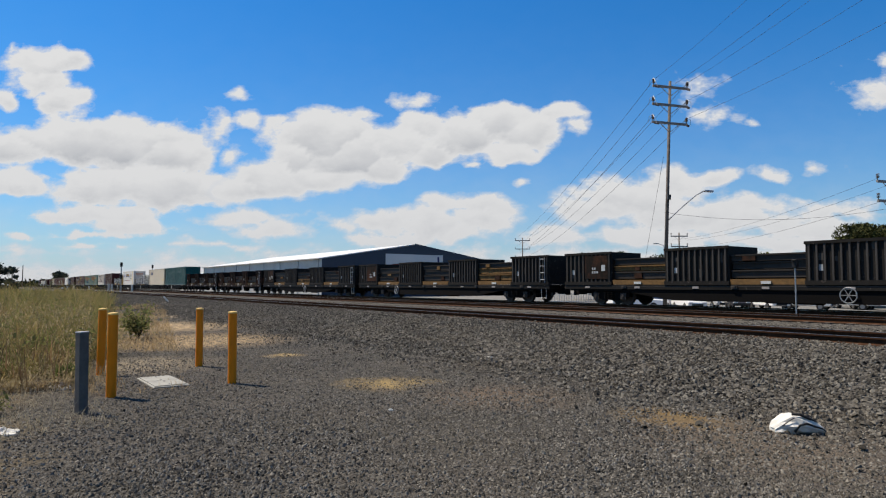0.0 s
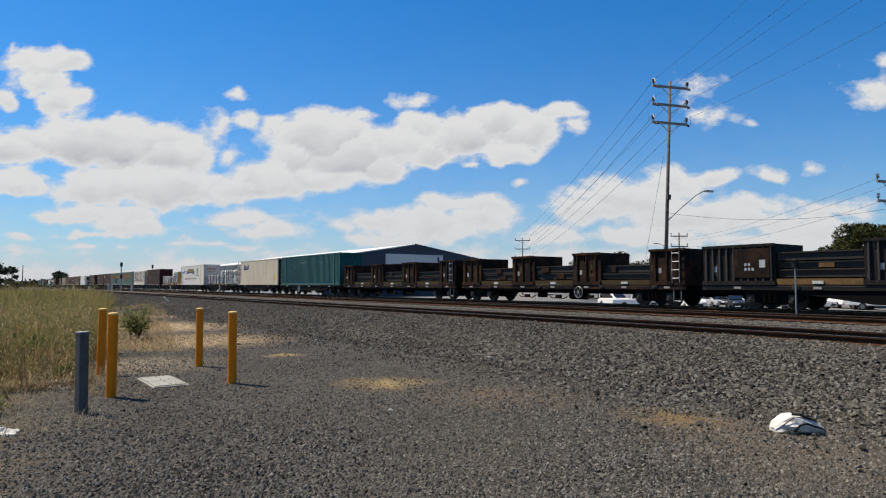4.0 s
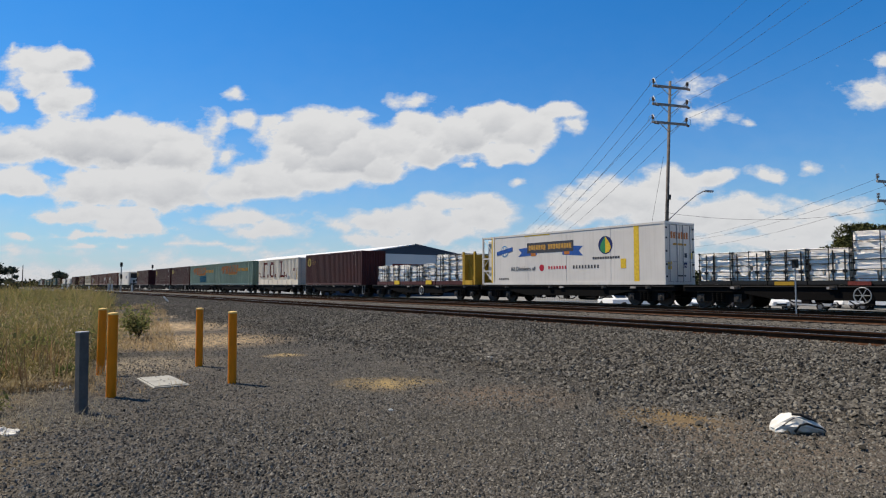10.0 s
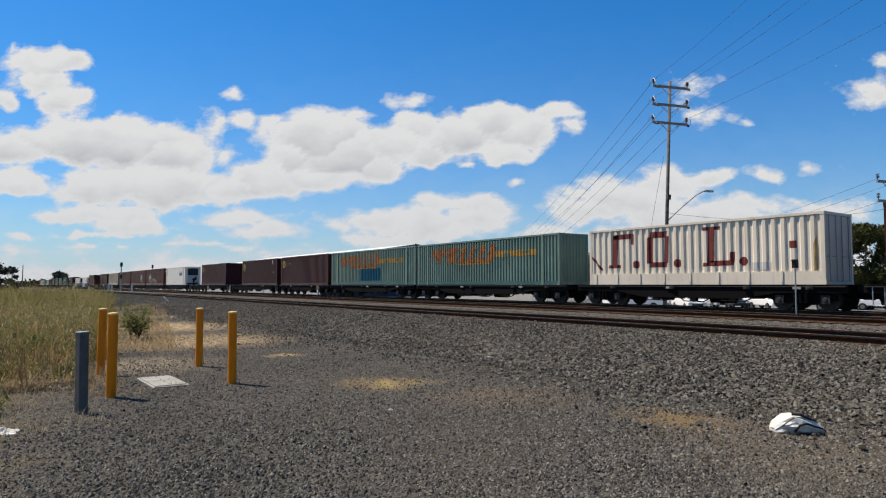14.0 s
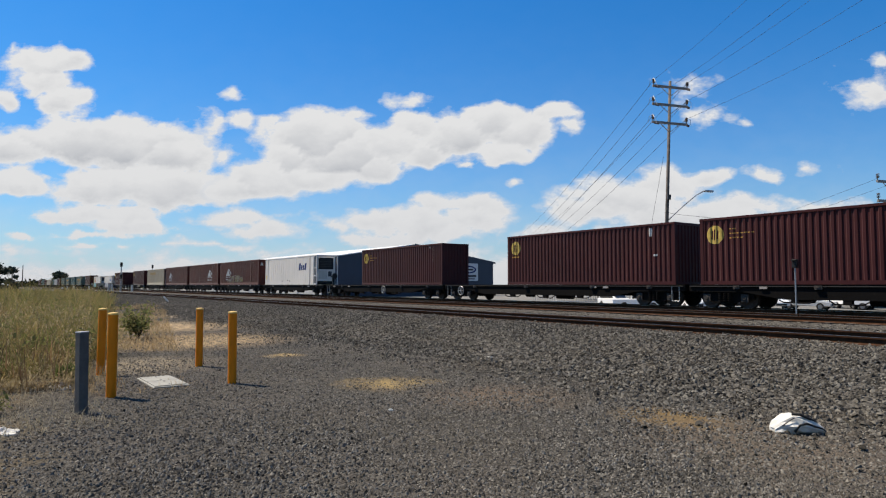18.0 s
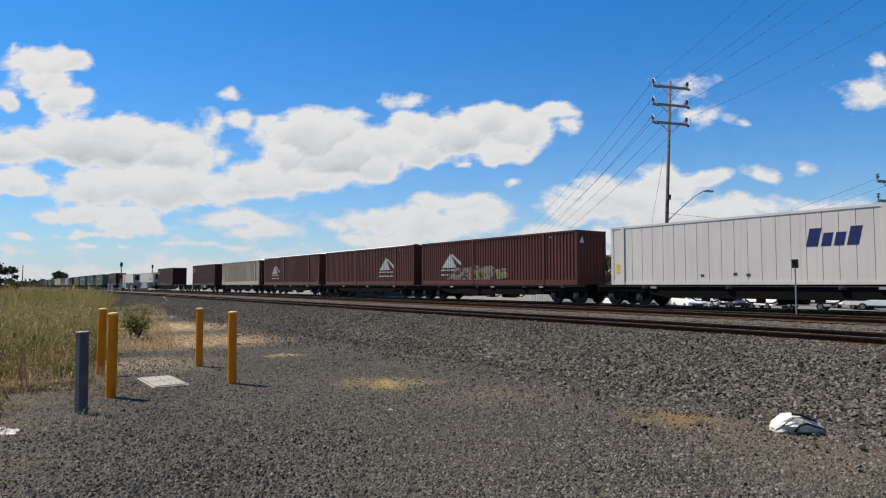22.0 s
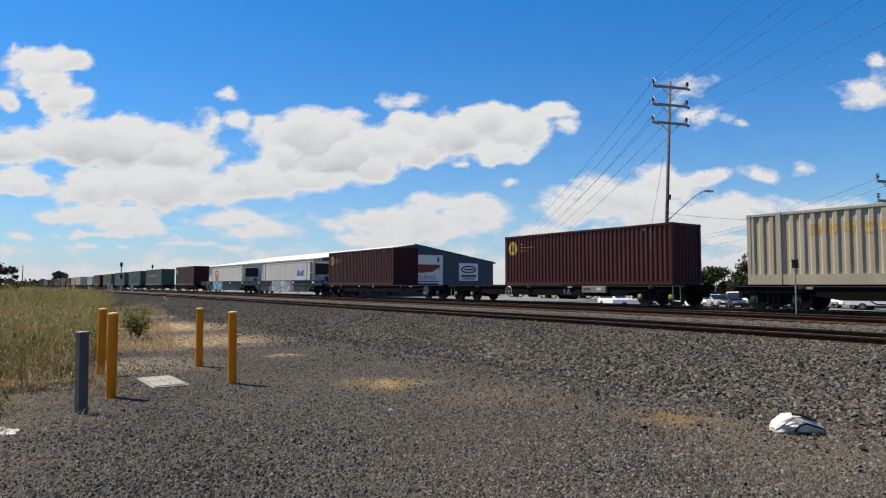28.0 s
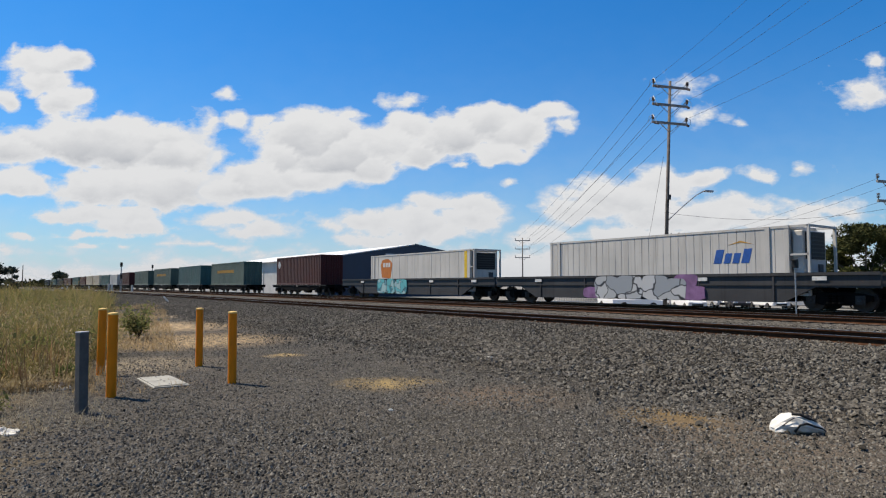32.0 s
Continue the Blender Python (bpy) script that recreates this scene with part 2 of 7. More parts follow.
# ---- ground, ballast, tracks ----
def ground_material():
    k = Nodes("gravel_and_dry_grass")
    p = k.where("World")
    sep = k.put("ShaderNodeSeparateXYZ")
    k.l.new(p, sep.inputs[0])
    grit = k.put("ShaderNodeTexVoronoi", Scale=42.0)
    k.l.new(p, grit.inputs["Vector"])
    fine = k.noise(p, 60, 4, 0.7)
    broad = k.noise(p, 0.6, 4)
    stone = k.mix(k.ramp(grit.outputs["Color"], 0.1, 0.9), (0.00912, 0.00874, 0.00798), (0.152, 0.141, 0.122))
    stone = k.mix(k.ramp(fine, 0.35, 0.65), stone, (0.0456, 0.0426, 0.038))
    stone = k.mix(k.math("MULTIPLY", k.ramp(broad, 0.45, 0.75), 0.5), stone, (0.0912, 0.0798, 0.0684))
    soil = k.mix(k.ramp(k.noise(p, 3.0, 5), 0.3, 0.7), (0.106, 0.076, 0.0418), (0.228, 0.175, 0.0912))
    tar = k.mix(k.ramp(fine, 0.3, 0.7), (0.13, 0.128, 0.122), (0.2, 0.196, 0.185))
    wob = k.math("MULTIPLY", k.math("SUBTRACT", k.noise(p, 0.5, 4), 0.5), 3.0)
    edge = k.math("ADD", k.math("ADD", sep.outputs["Y"], wob), k.math("MULTIPLY", sep.outputs["X"], 0.115))
    # dry grass ground on the field's side of a line that runs out beside the track
    field = k.ramp(k.math("MULTIPLY", k.math("ADD", edge, 0.35), -0.8), 0.0, 1.0)
    far = k.ramp(k.math("MULTIPLY", k.math("ADD", sep.outputs["Y"], -34.0), 0.5), 0.0, 1.0)
    warp = k.put("ShaderNodeVectorMath")
    warp.operation = "ADD"
    wn2 = k.put("ShaderNodeTexNoise", Scale=1.6, Detail=5.0)
    k.l.new(p, wn2.inputs["Vector"])
    k.l.new(p, warp.inputs[0])
    k.l.new(wn2.outputs["Color"], warp.inputs[1])
    torn = k.ramp(k.noise(k.where("World", (0.55, 1.5, 1.0)), 3.2, 6, 0.65), 0.38, 0.56, (0.3,) * 3, (1, 1, 1))
    for cx, cy, r, c in ((-8.9, 5.2, 0.9, (0.3, 0.215, 0.09)), (-4.5, 6.45, 0.85, (0.21, 0.135, 0.045)), (-13.6, 5.4, 0.55, (0.36, 0.26, 0.12)), (-6.9, 5.9, 1.3, (0.13, 0.095, 0.065)), (-3.4, 6.2, 1.6, (0.12, 0.095, 0.07)),
                         (-18.6, 4.6, 3.3, (0.4, 0.29, 0.16)), (-25.5, 5.2, 4.0, (0.42, 0.31, 0.18)), (-33.5, 7.4, 2.0, (0.36, 0.28, 0.18)), (-13.6, 2.3, 2.0, (0.24, 0.2, 0.14))):
        dist = k.put("ShaderNodeVectorMath")
        dist.operation = "DISTANCE"
        k.l.new(warp.outputs[0], dist.inputs[0])
        dist.inputs[1].default_value = (cx + 0.5, cy + 0.5, 0.5)
        spot = k.ramp(k.math("DIVIDE", dist.outputs["Value"], r), 0.35, 1.0, (1, 1, 1), (0, 0, 0))
        stone = k.mix(k.math("MULTIPLY", spot, k.math("MULTIPLY", k.ramp(fine, 0.3, 0.6, (0.35,) * 3, (0.95,) * 3), torn)), stone, c)
    col = k.mix(field, stone, soil)
    col = k.mix(far, col, tar)
    h = k.math("ADD", k.math("MULTIPLY", grit.outputs["Distance"], -1.0), k.math("MULTIPLY", fine, 0.5))
    k.bump(h, 0.9, 0.03)
    k.b.inputs["Specular IOR Level"].default_value = 0.06
    return k.done(col, 0.9)


def stone_material(name, dark, light, brown, share=0.25):
    k = Nodes(name)
    g = k.put("ShaderNodeNewGeometry")
    n = k.noise(k.where("World"), 30, 4, 0.65)
    col = k.mix(k.math("POWER", g.outputs["Random Per Island"], 1.6), dark, light)
    patch = k.ramp(k.noise(k.where("World"), 0.45, 4), 0.45, 0.7)
    col = k.mix(k.math("MULTIPLY", patch, share), col, brown)
    col = k.mix(k.math("MULTIPLY", k.ramp(n, 0.45, 0.75), 0.35), col, shade(light, 1.0))
    k.bump(n, 0.4, 0.01)
    k.b.inputs["Specular IOR Level"].default_value = 0.08
    return k.done(col, 0.9)


def ballast_material():
    k = Nodes("ballast_bed")
    p = k.where("World")
    v = k.put("ShaderNodeTexVoronoi", Scale=13.0)
    k.l.new(p, v.inputs["Vector"])
    n = k.noise(p, 30, 4, 0.7)
    col = k.mix(k.ramp(v.outputs["Color"], 0.1, 0.9), (0.014, 0.0132, 0.012), (0.125, 0.117, 0.103))
    col = k.mix(k.math("MULTIPLY", k.ramp(k.noise(p, 0.5, 4), 0.45, 0.7), 0.25), col, (0.11, 0.09, 0.068))
    k.bump(k.math("ADD", k.math("MULTIPLY", v.outputs["Distance"], -1.0), k.math("MULTIPLY", n, 0.3)), 1.0, 0.06)
    k.b.inputs["Specular IOR Level"].default_value = 0.06
    return k.done(col, 0.9)


BALLAST = ballast_material()
BALLAST_STONE = stone_material("crushed_basalt", (0.014, 0.0133, 0.0121), (0.175, 0.164, 0.142), (0.09, 0.072, 0.051), 0.3)
GRAVEL_STONE = stone_material("grey_road_gravel", (0.02, 0.019, 0.0175), (0.205, 0.192, 0.168), (0.11, 0.095, 0.068), 0.4)


FAR = -0.8         # the yard beyond the railway lies lower


def lie(x, y):
    """Height of the ground: flat gravel, swelling gently under the field and along the ballast's foot."""
    z = 0.03 * noise.noise((x * 0.35, y * 0.35, 1.3))
    if y < 1.0:
        z += 0.12 * min(1.0, (1.0 - y) / 4.0) * min(1.0, max(0.0, -x - 9) / 6.0)
    d = math.hypot(x, y)
    z = z if d < 70 else z * max(0.0, 1 - (d - 70) / 60)
    return z + FAR * min(1.0, max(0.0, (y - 33.0) / 4.0))


def ground_sheet():
    xs = sorted({-4500, -2500, -1200, -700, -450, -300, -220, -170, 60, 90, 140, 300, 700, 2000, 4500} | set(range(-130, -40, 6)) | set(range(-40, 41, 1)))
    ys = sorted({-4500, -2000, -900, -400, -200, -100, -60, 120, 160, 220, 320, 500, 900, 2000, 4500} | set(range(-40, -10, 4)) | set(range(-10, 15, 1)) | set(range(15, 100, 4)))
    verts = [(x, y, lie(x, y)) for y in ys for x in xs]
    w = len(xs)
    faces = np.array([(j * w + i, j * w + i + 1, (j + 1) * w + i + 1, (j + 1) * w + i) for j in range(len(ys) - 1) for i in range(w - 1)])
    ob = new("ground", rough_mesh("ground", np.array(verts), faces, True))
    ob.data.materials.append(ground_material())
    tagged(ob, "grey gravel yard with dry soil at its grassy edge", "ground", kind="structure")


ground_sheet()

RZ = 0.50          # rail head
YT = 28.08         # the train's track
TRACKS = (15.3, 23.1, YT)
GAUGES = (1.6, 1.6, 1.435)


def ballast_bed():
    xs = sorted({-900, -600, -400, -260, -180, 60, 140} | set(range(-140, -44, 8)) | set(np.arange(-44, 30, 0.8).round(2)))
    prof = ((8.0, -0.06), (8.7, 0.02), (9.6, 0.10), (10.6, 0.19), (11.6, 0.275), (12.5, 0.33), (13.2, 0.335), (15.3, 0.33), (17.6, 0.33), (19.2, 0.25), (20.8, 0.27),
            (23.1, 0.33), (25.6, 0.31), (28.1, 0.33), (30.6, 0.33), (31.4, 0.22), (34.0, -0.4), (36.6, -1.12))
    verts = [(x, y + (0.5 if y < 10 else 0.2) * noise.noise((x * 0.4, y, 5.0)), z + 0.035 * noise.noise((x * 0.8, y * 0.9, 2.0))) for y, z in prof for x in xs]
    w = len(xs)
    faces = np.array([(j * w + i, j * w + i + 1, (j + 1) * w + i + 1, (j + 1) * w + i) for j in range(len(prof) - 1) for i in range(w - 1)])
    ob = new("ballast_bed", rough_mesh("ballast_bed", np.array(verts), faces, True))
    ob.data.materials.append(BALLAST)
    tagged(ob, "wide bed of grey crushed rock ballast under the tracks", "ballast", kind="structure")


ballast_bed()

SLEEPER = plain("weathered_sleeper", (0.0468, 0.0406, 0.0343), 0.85, vary=0.35)


def sleeper_shape():
    return Shape().box(-0.12, -1.3, -0.2, 0.12, 1.3, -0.165)


def rail_profile(y):
    pts = [(-0.07, -0.18), (0.07, -0.18), (0.07, -0.165), (0.012, -0.13), (0.012, -0.045), (0.036, -0.035), (0.036, -0.004), (-0.036, -0.004), (-0.036, -0.035), (-0.012, -0.045), (-0.012, -0.13), (-0.07, -0.165)]
    return [(y + a, b) for a, b in pts]


for row, (ty, gauge) in enumerate(zip(TRACKS, GAUGES)):
    track = thing("railway_track", pose(0, ty, RZ), "rusty steel railway track with polished heads on ballast", "railway track", "parallel railway tracks", "structure")
    for side in (-1, 1):
        y = side * (gauge / 2 + 0.035)
        rail = part("rail", Shape().plate(rail_profile(y), "x", -900, 140), RAIL_SIDE, track)
        part("rail_head", Shape().box(-900, y - 0.03, -0.004, 140, y + 0.03, 0.001), RAIL_TOP, rail, "polished running surface")
    me = stored("sleeper", lambda: sleeper_shape().mesh("sleeper"))
    if row < 2:
        for i in range(90):
            part("sleeper", me, SLEEPER, track, at=pose(-46 + 0.66 * i, 0, 0))


def scatter(name, count, place, size, material, seed, label, category, flat=0.75):
    """Angular stones, each its own island, lying on a surface."""
    rng = np.random.default_rng(seed)
    x, y, z = place(rng, count)
    s = rng.uniform(size[0], size[1], count) * rng.choice([0.7, 1.0, 1.0, 1.3], count)
    base = np.array([(1, 0.2, 0), (-1, -0.1, 0.1), (0.1, 1, 0), (-0.2, -1, -0.1), (0.3, 0.2, 0.75), (-0.35, 0.1, 0.7)])
    base[:4, 2] -= 0.3
    tri = np.array([(0, 2, 4), (2, 5, 4), (2, 1, 5), (1, 3, 5), (3, 4, 5), (3, 0, 4)])
    v = base[None] * rng.uniform(0.5, 1.35, (count, 6, 3)) * s[:, None, None] * 0.5
    v[..., 2] *= flat
    a = rng.uniform(0, 6.283, count)
    tilt = rng.normal(0, 0.35 + 0.6 * (flat - 0.75), count)
    ca, sa, ct, st = np.cos(a), np.sin(a), np.cos(tilt), np.sin(tilt)
    vx, vy, vz = v[..., 0], v[..., 1], v[..., 2]
    vx, vz = vx * ct[:, None] - vz * st[:, None], vx * st[:, None] + vz * ct[:, None]
    vx, vy = vx * ca[:, None] - vy * sa[:, None], vx * sa[:, None] + vy * ca[:, None]
    pts = np.stack([vx + x[:, None], vy + y[:, None], vz + z[:, None] + 0.12 * s[:, None]], -1).reshape(-1, 3)
    faces = (tri[None] + 6 * np.arange(count)[:, None, None]).reshape(-1, 3)
    ob = new(name, rough_mesh(name, pts, faces))
    ob.data.materials.append(material)
    return tagged(ob, label, category, kind="stuff")


BED_Y = (8.0, 8.7, 9.6, 10.6, 11.6, 12.5, 13.2, 15.3, 17.6, 19.2, 20.8)
BED_Z = (-0.04, 0.02, 0.10, 0.19, 0.275, 0.33, 0.335, 0.33, 0.33, 0.25, 0.27)


def bare(rng, x, y):
    """How far stones are trodden under where bare clay shows through the gravel."""
    sunk = np.zeros(len(x))
    for cx, cy, r in ((-4.42, 6.47, 0.55), (-8.9, 5.2, 0.5)):
        near = 1.0 - np.hypot(x - cx, y - cy) / r
        sunk = np.where(rng.uniform(0, 1, len(x)) < near * 1.25, 0.09, sunk)
    return sunk


def on_bank(rng, n):
    d = rng.uniform(0, 1, n) ** 1.95
    x = 4 - d * 104
    y = np.where(rng.uniform(0, 1, n) < 0.1, 8.3 - np.abs(rng.normal(0, 0.9, n)), rng.uniform(7.9, 14.4, n))
    y = np.where(rng.uniform(0, 1, n) < 0.16, rng.uniform(15.0, 20.5, n), y)
    swell = np.array([noise.noise((a * 0.8, b * 0.9, 2.0)) for a, b in zip(x, y)]) * 0.035
    return x, y, np.maximum(np.interp(y, BED_Y, BED_Z) + swell, np.array([lie(a, b) for a, b in zip(x, y)])) + rng.uniform(-0.02, 0.04, n) - bare(rng, x, y)


def on_yard(rng, n):
    d = 2.6 + 19.6 * rng.uniform(0, 1, n) ** 1.7
    a = np.radians(rng.uniform(-37, 37, n) + 144.7)
    around = rng.uniform(0, 1, n) < 0.13
    d = np.where(around, 9 * rng.uniform(0, 1, n) ** 0.6, d)
    a = np.where(around, rng.uniform(-0.35, 3.3, n), a)
    x, y = d * np.cos(a), d * np.sin(a)
    return x, y, np.array([lie(p, q) for p, q in zip(x, y)]) - 0.003 - bare(rng, x, y)


def strewn(rng, n):
    d = 4 + 18 * rng.uniform(0, 1, n)
    a = np.radians(rng.uniform(-36, 36, n) + 144.7)
    x, y = d * np.cos(a), d * np.sin(a)
    return x, y, np.maximum(np.array([lie(p, q) for p, q in zip(x, y)]), np.interp(y, BED_Y, BED_Z))


scatter("ballast_stones", 205000, on_bank, (0.034, 0.078), BALLAST_STONE, 3, "loose grey crushed rock on the ballast shoulder", "ballast stones")
scatter("gravel_stones", 175000, on_yard, (0.016, 0.038), GRAVEL_STONE, 4, "small grey road gravel over the yard", "gravel", 1.0)
scatter("strewn_stones", 420, strewn, (0.035, 0.06), BALLAST_STONE, 5, "larger stray stones lying on the gravel", "stones")


# ---- sky backdrop: two slow layers of fair-weather clouds far beyond everything ----
def cloud_material():
    k = Nodes("sunlit_cloud")
    den = k.put("ShaderNodeAttribute")
    den.attribute_name = "puff"
    base = k.put("ShaderNodeAttribute")
    base.attribute_name = "under"
    o = k.where("Object", (0.0008, 0.0008, 0.0014))
    big = k.noise(o, 6.0, 7, 0.56)
    small = k.noise(o, 22.0, 6, 0.6)
    ragged = k.math("ADD", k.math("MULTIPLY", k.math("SUBTRACT", big, 0.5), 1.15), k.math("MULTIPLY", k.math("SUBTRACT", small, 0.5), 0.3))
    body = k.math("ADD", den.outputs["Fac"], ragged)
    cover = k.ramp(body, -0.12, 0.34)
    grey = k.math("MULTIPLY", k.ramp(k.math("ADD", base.outputs["Fac"], k.math("MULTIPLY", ragged, 0.6)), 0.12, 0.92), k.ramp(body, 0.3, 0.8))
    col = k.mix(grey, (0.98, 0.98, 0.98), (0.6, 0.62, 0.66))
    glow = k.put("ShaderNodeEmission", Strength=0.475)
    low = k.put("ShaderNodeAttribute")
    low.attribute_name = "low"
    haze = k.put("ShaderNodeAttribute")
    haze.attribute_name = "haze"
    veil = k.math("MULTIPLY", haze.outputs["Fac"], k.ramp(big, 0.25, 0.75, (0.65,) * 3, (1, 1, 1)))
    col = k.mix(k.math("MULTIPLY", low.outputs["Fac"], 0.75), col, (0.76, 0.78, 0.82))
    col = k.mix(cover, (0.74, 0.81, 0.91), col)
    k.l.new(col, glow.inputs["Color"])
    clear = k.put("ShaderNodeBsdfTransparent")
    m = k.put("ShaderNodeMixShader")
    k.l.new(k.math("MAXIMUM", cover, veil), m.inputs[0])
    k.l.new(clear.outputs[0], m.inputs[1])
    k.l.new(glow.outputs[0], m.inputs[2])
    k.l.new(m.outputs[0], k.n["Material Output"].inputs["Surface"])
    return k.m


CLOUD = cloud_material()
# puffs: middle and half sizes in hundredths of the distance (right of the view, up), and how solid
WEST = [(-63.8, 34.9, 5.5, 2.6, 1), (-60.2, 35.4, 4.0, 2.2, 1), (-63.1, 31.8, 4.6, 2.6, 1), (-59.9, 28.6, 4.4, 2.4, 1), (-69.4, 29.5, 1.6, 2.0, 0.9), (-68.6, 37.4, 1.0, 0.8, 0.4), (-58.2, 22.1, 12.9, 3.6, 1.3), (-49.6, 21.5, 11.9, 4.3, 1.4), (-42.8, 20.4, 6.8, 3.5, 1.3), (-66.1, 20.8, 7.4, 3.0, 1.2), (-73.4, 20.5, 8.1, 3.5, 1.2), (-67.1, 15.3, 6.0, 2.2, 0.9), (-51.3, 15.0, 10.2, 3.0, 1.2), (-43.9, 14.9, 10.2, 3.4, 1.3), (-36.6, 14.7, 5.4, 2.9, 1.2), (-53.6, 11.2, 10.9, 1.7, 0.9), (-48.1, 9.6, 7.8, 1.8, 0.9), (-54.7, 7.7, 8.2, 0.9, 0.7), (-66.8, 7.4, 3.4, 1.0, 0.7), (-54.6, 5.8, 6.0, 0.6, 0.5)]
MIDDLE = [(-20.0, 22.7, 8.1, 4.4, 1.4), (-24.3, 19.9, 4.2, 3.1, 1.2), (-15.7, 20.0, 7.4, 4.0, 1.4), (-11.4, 18.4, 5.3, 2.5, 1.2), (-5.3, 25.0, 3.1, 2.3, 1.2), (-7.8, 21.8, 5.2, 2.8, 1.1), (-2.6, 20.8, 4.6, 2.4, 1.1), (-27.9, 15.9, 7.7, 2.8, 1.2), (-20.6, 16.8, 8.4, 2.5, 1.2), (-33.4, 14.7, 4.5, 2.3, 1), (-6.0, 28.6, 3.6, 1.3, 0.45), (-31.7, 25.2, 3.1, 1.5, 0.8), (-26.3, 26.1, 1.8, 0.9, 0.5), (-37.2, 24.9, 2.5, 2.6, 0.45), (-32.7, 29.1, 2.3, 1.3, 0.6), (-34.1, 19.9, 1.9, 1.0, 0.35), (-13.0, 26.4, 2.3, 1.1, 0.4)]
LOW = [(-30.8, 10.4, 7.6, 1.3, 0.64), (-27.8, 8.6, 6.7, 1.6, 0.72), (-36.2, 6.1, 7.6, 0.7, 0.56), (-17.5, 9.2, 3.5, 1.6, 0.56), (-24.1, 4.6, 8.5, 0.7, 0.32), (-41.1, 7.7, 1.3, 0.4, 0.32), (-47.0, 5.5, 0.8, 0.4, 0.32), (-62.9, 4.9, 9.7, 0.7, 0.28), (-7.7, 10.4, 6.7, 2.0, 0.72), (-3.5, 8.9, 8.5, 2.7, 0.8), (-9.5, 7.1, 7.3, 1.1, 0.64)]
EAST = [(2.3, 23.1, 6.1, 3.5, 1.4), (7.2, 24.7, 6.7, 3.5, 1.4), (11.7, 23.6, 5.8, 3.0, 1.3), (9.6, 21.0, 6.1, 1.6, 1.1), (17.5, 26.7, 4.0, 1.4, 0.9), (19.6, 24.7, 2.2, 1.6, 0.5), (4.7, 27.4, 2.2, 1.2, 1), (4.1, 18.8, 1.8, 0.6, 0.6), (10.8, 17.0, 1.5, 0.9, 0.55), (2.3, 12.1, 8.5, 1.8, 0.75), (4.7, 9.7, 6.7, 2.2, 0.71), (1.1, 7.6, 7.2, 1.3, 0.6)]
RIGHT = [(27.7, 12.7, 10.3, 3.2, 0.94), (22.2, 11.8, 6.7, 2.6, 0.86), (35.6, 15.5, 7.3, 2.2, 0.79), (42.0, 16.8, 4.3, 1.5, 0.72), (50.2, 17.2, 3.3, 1.2, 0.65), (57.6, 17.6, 1.6, 0.9, 0.32), (61.1, 18.5, 1.4, 0.6, 0.25), (36.1, 10.9, 12.2, 2.9, 0.86), (49.4, 12.4, 6.7, 1.5, 0.58), (46.9, 9.7, 13.4, 2.3, 0.72), (59.7, 10.9, 9.7, 1.7, 0.5), (56.6, 8.5, 13.3, 1.9, 0.58), (22.9, 16.4, 1.8, 1.3, 0.43)]
FAR_RIGHT = [(38.6, 29.9, 3.3, 2.2, 0.32), (42.5, 26.3, 3.9, 1.6, 0.32), (47.4, 25.0, 1.5, 0.8, 0.32), (68.7, 35.2, 2.1, 1.5, 0.42), (67.7, 30.5, 4.4, 2.6, 0.42), (32.4, 7.3, 13.9, 1.6, 0.9), (16.7, 7.3, 7.9, 1.6, 0.7), (50.5, 6.4, 15.7, 1.2, 0.7)]


def cloud_sheet(name, puffs, far, label, back=False, grid=(330, 130), tall=0.62, wide=1.0, misty=0.0):
    fwd = Vector((VIEW[0], VIEW[1], 0)).normalized() * (-1 if back else 1)
    right = Vector((fwd.y, -fwd.x, 0))
    us = np.linspace(-wide, wide, grid[0])
    vs = np.linspace(-0.02, tall, grid[1])
    dens, base, verts = [], [], []
    for v in vs:
        for u in us:
            wu = u + 0.02 * noise.noise((u * 14, v * 14, 3.0)) + 0.008 * noise.noise((u * 40, v * 40, 9.0))
            wv = v + 0.014 * noise.noise((u * 14, v * 14, 7.0)) + 0.006 * noise.noise((u * 40, v * 40, 1.0))
            best, low = -0.9, 0.0
            for cx, cy, rx, ry, solid in puffs:
                a = (wu - cx * 0.01) / (rx * 0.0121)
                b = (wv - cy * 0.01) / (ry * 0.0134)
                if b < 0:
                    b *= 1.25
                d = solid * (1 - (a * a + b * b) ** 0.5)
                if d > best:
                    best, low = d, (0.45 - 0.75 * b) * min(1.0, ry / 4.0)
            dens.append(best)
            base.append(low)
            p = fwd * far + right * (u * far)
            verts.append((p.x, p.y, v * far + EYE[2]))
    w = len(us)
    j, i = np.meshgrid(np.arange(len(vs) - 1), np.arange(w - 1), indexing="ij")
    q = (j * w + i).ravel()
    me = rough_mesh(name, np.array(verts), np.stack([q, q + 1, q + w + 1, q + w], -1))
    thin = [misty * math.exp(-max(0.0, v) / 0.12) for v in vs for u in us]
    for key, values in (("puff", dens), ("under", base), ("haze", thin), ("low", [math.exp(-max(0.0, v) / 0.13) for v in vs for u in us])):
        at = me.attributes.new(key, "FLOAT", "POINT")
        at.data.foreach_set("value", np.array(values, np.float32))
    ob = new(name, me)
    me.materials.append(CLOUD)
    return tagged(ob, label, "clouds", kind="structure")


def fill_cloud_bank():
    """Unseen glowing puffs behind the camera, added to fill the sides facing it."""
    q = random.Random(5)
    puffs = []
    for k in range(26):
        s = q.uniform(0.5, 1.2)
        cy = q.uniform(6, 75)
        puffs.append((q.uniform(-115, 115), cy, 16 * s * (0.5 + cy / 75), (3.0 + 0.09 * cy) * s, q.uniform(0.8, 1.4)))
    return puffs


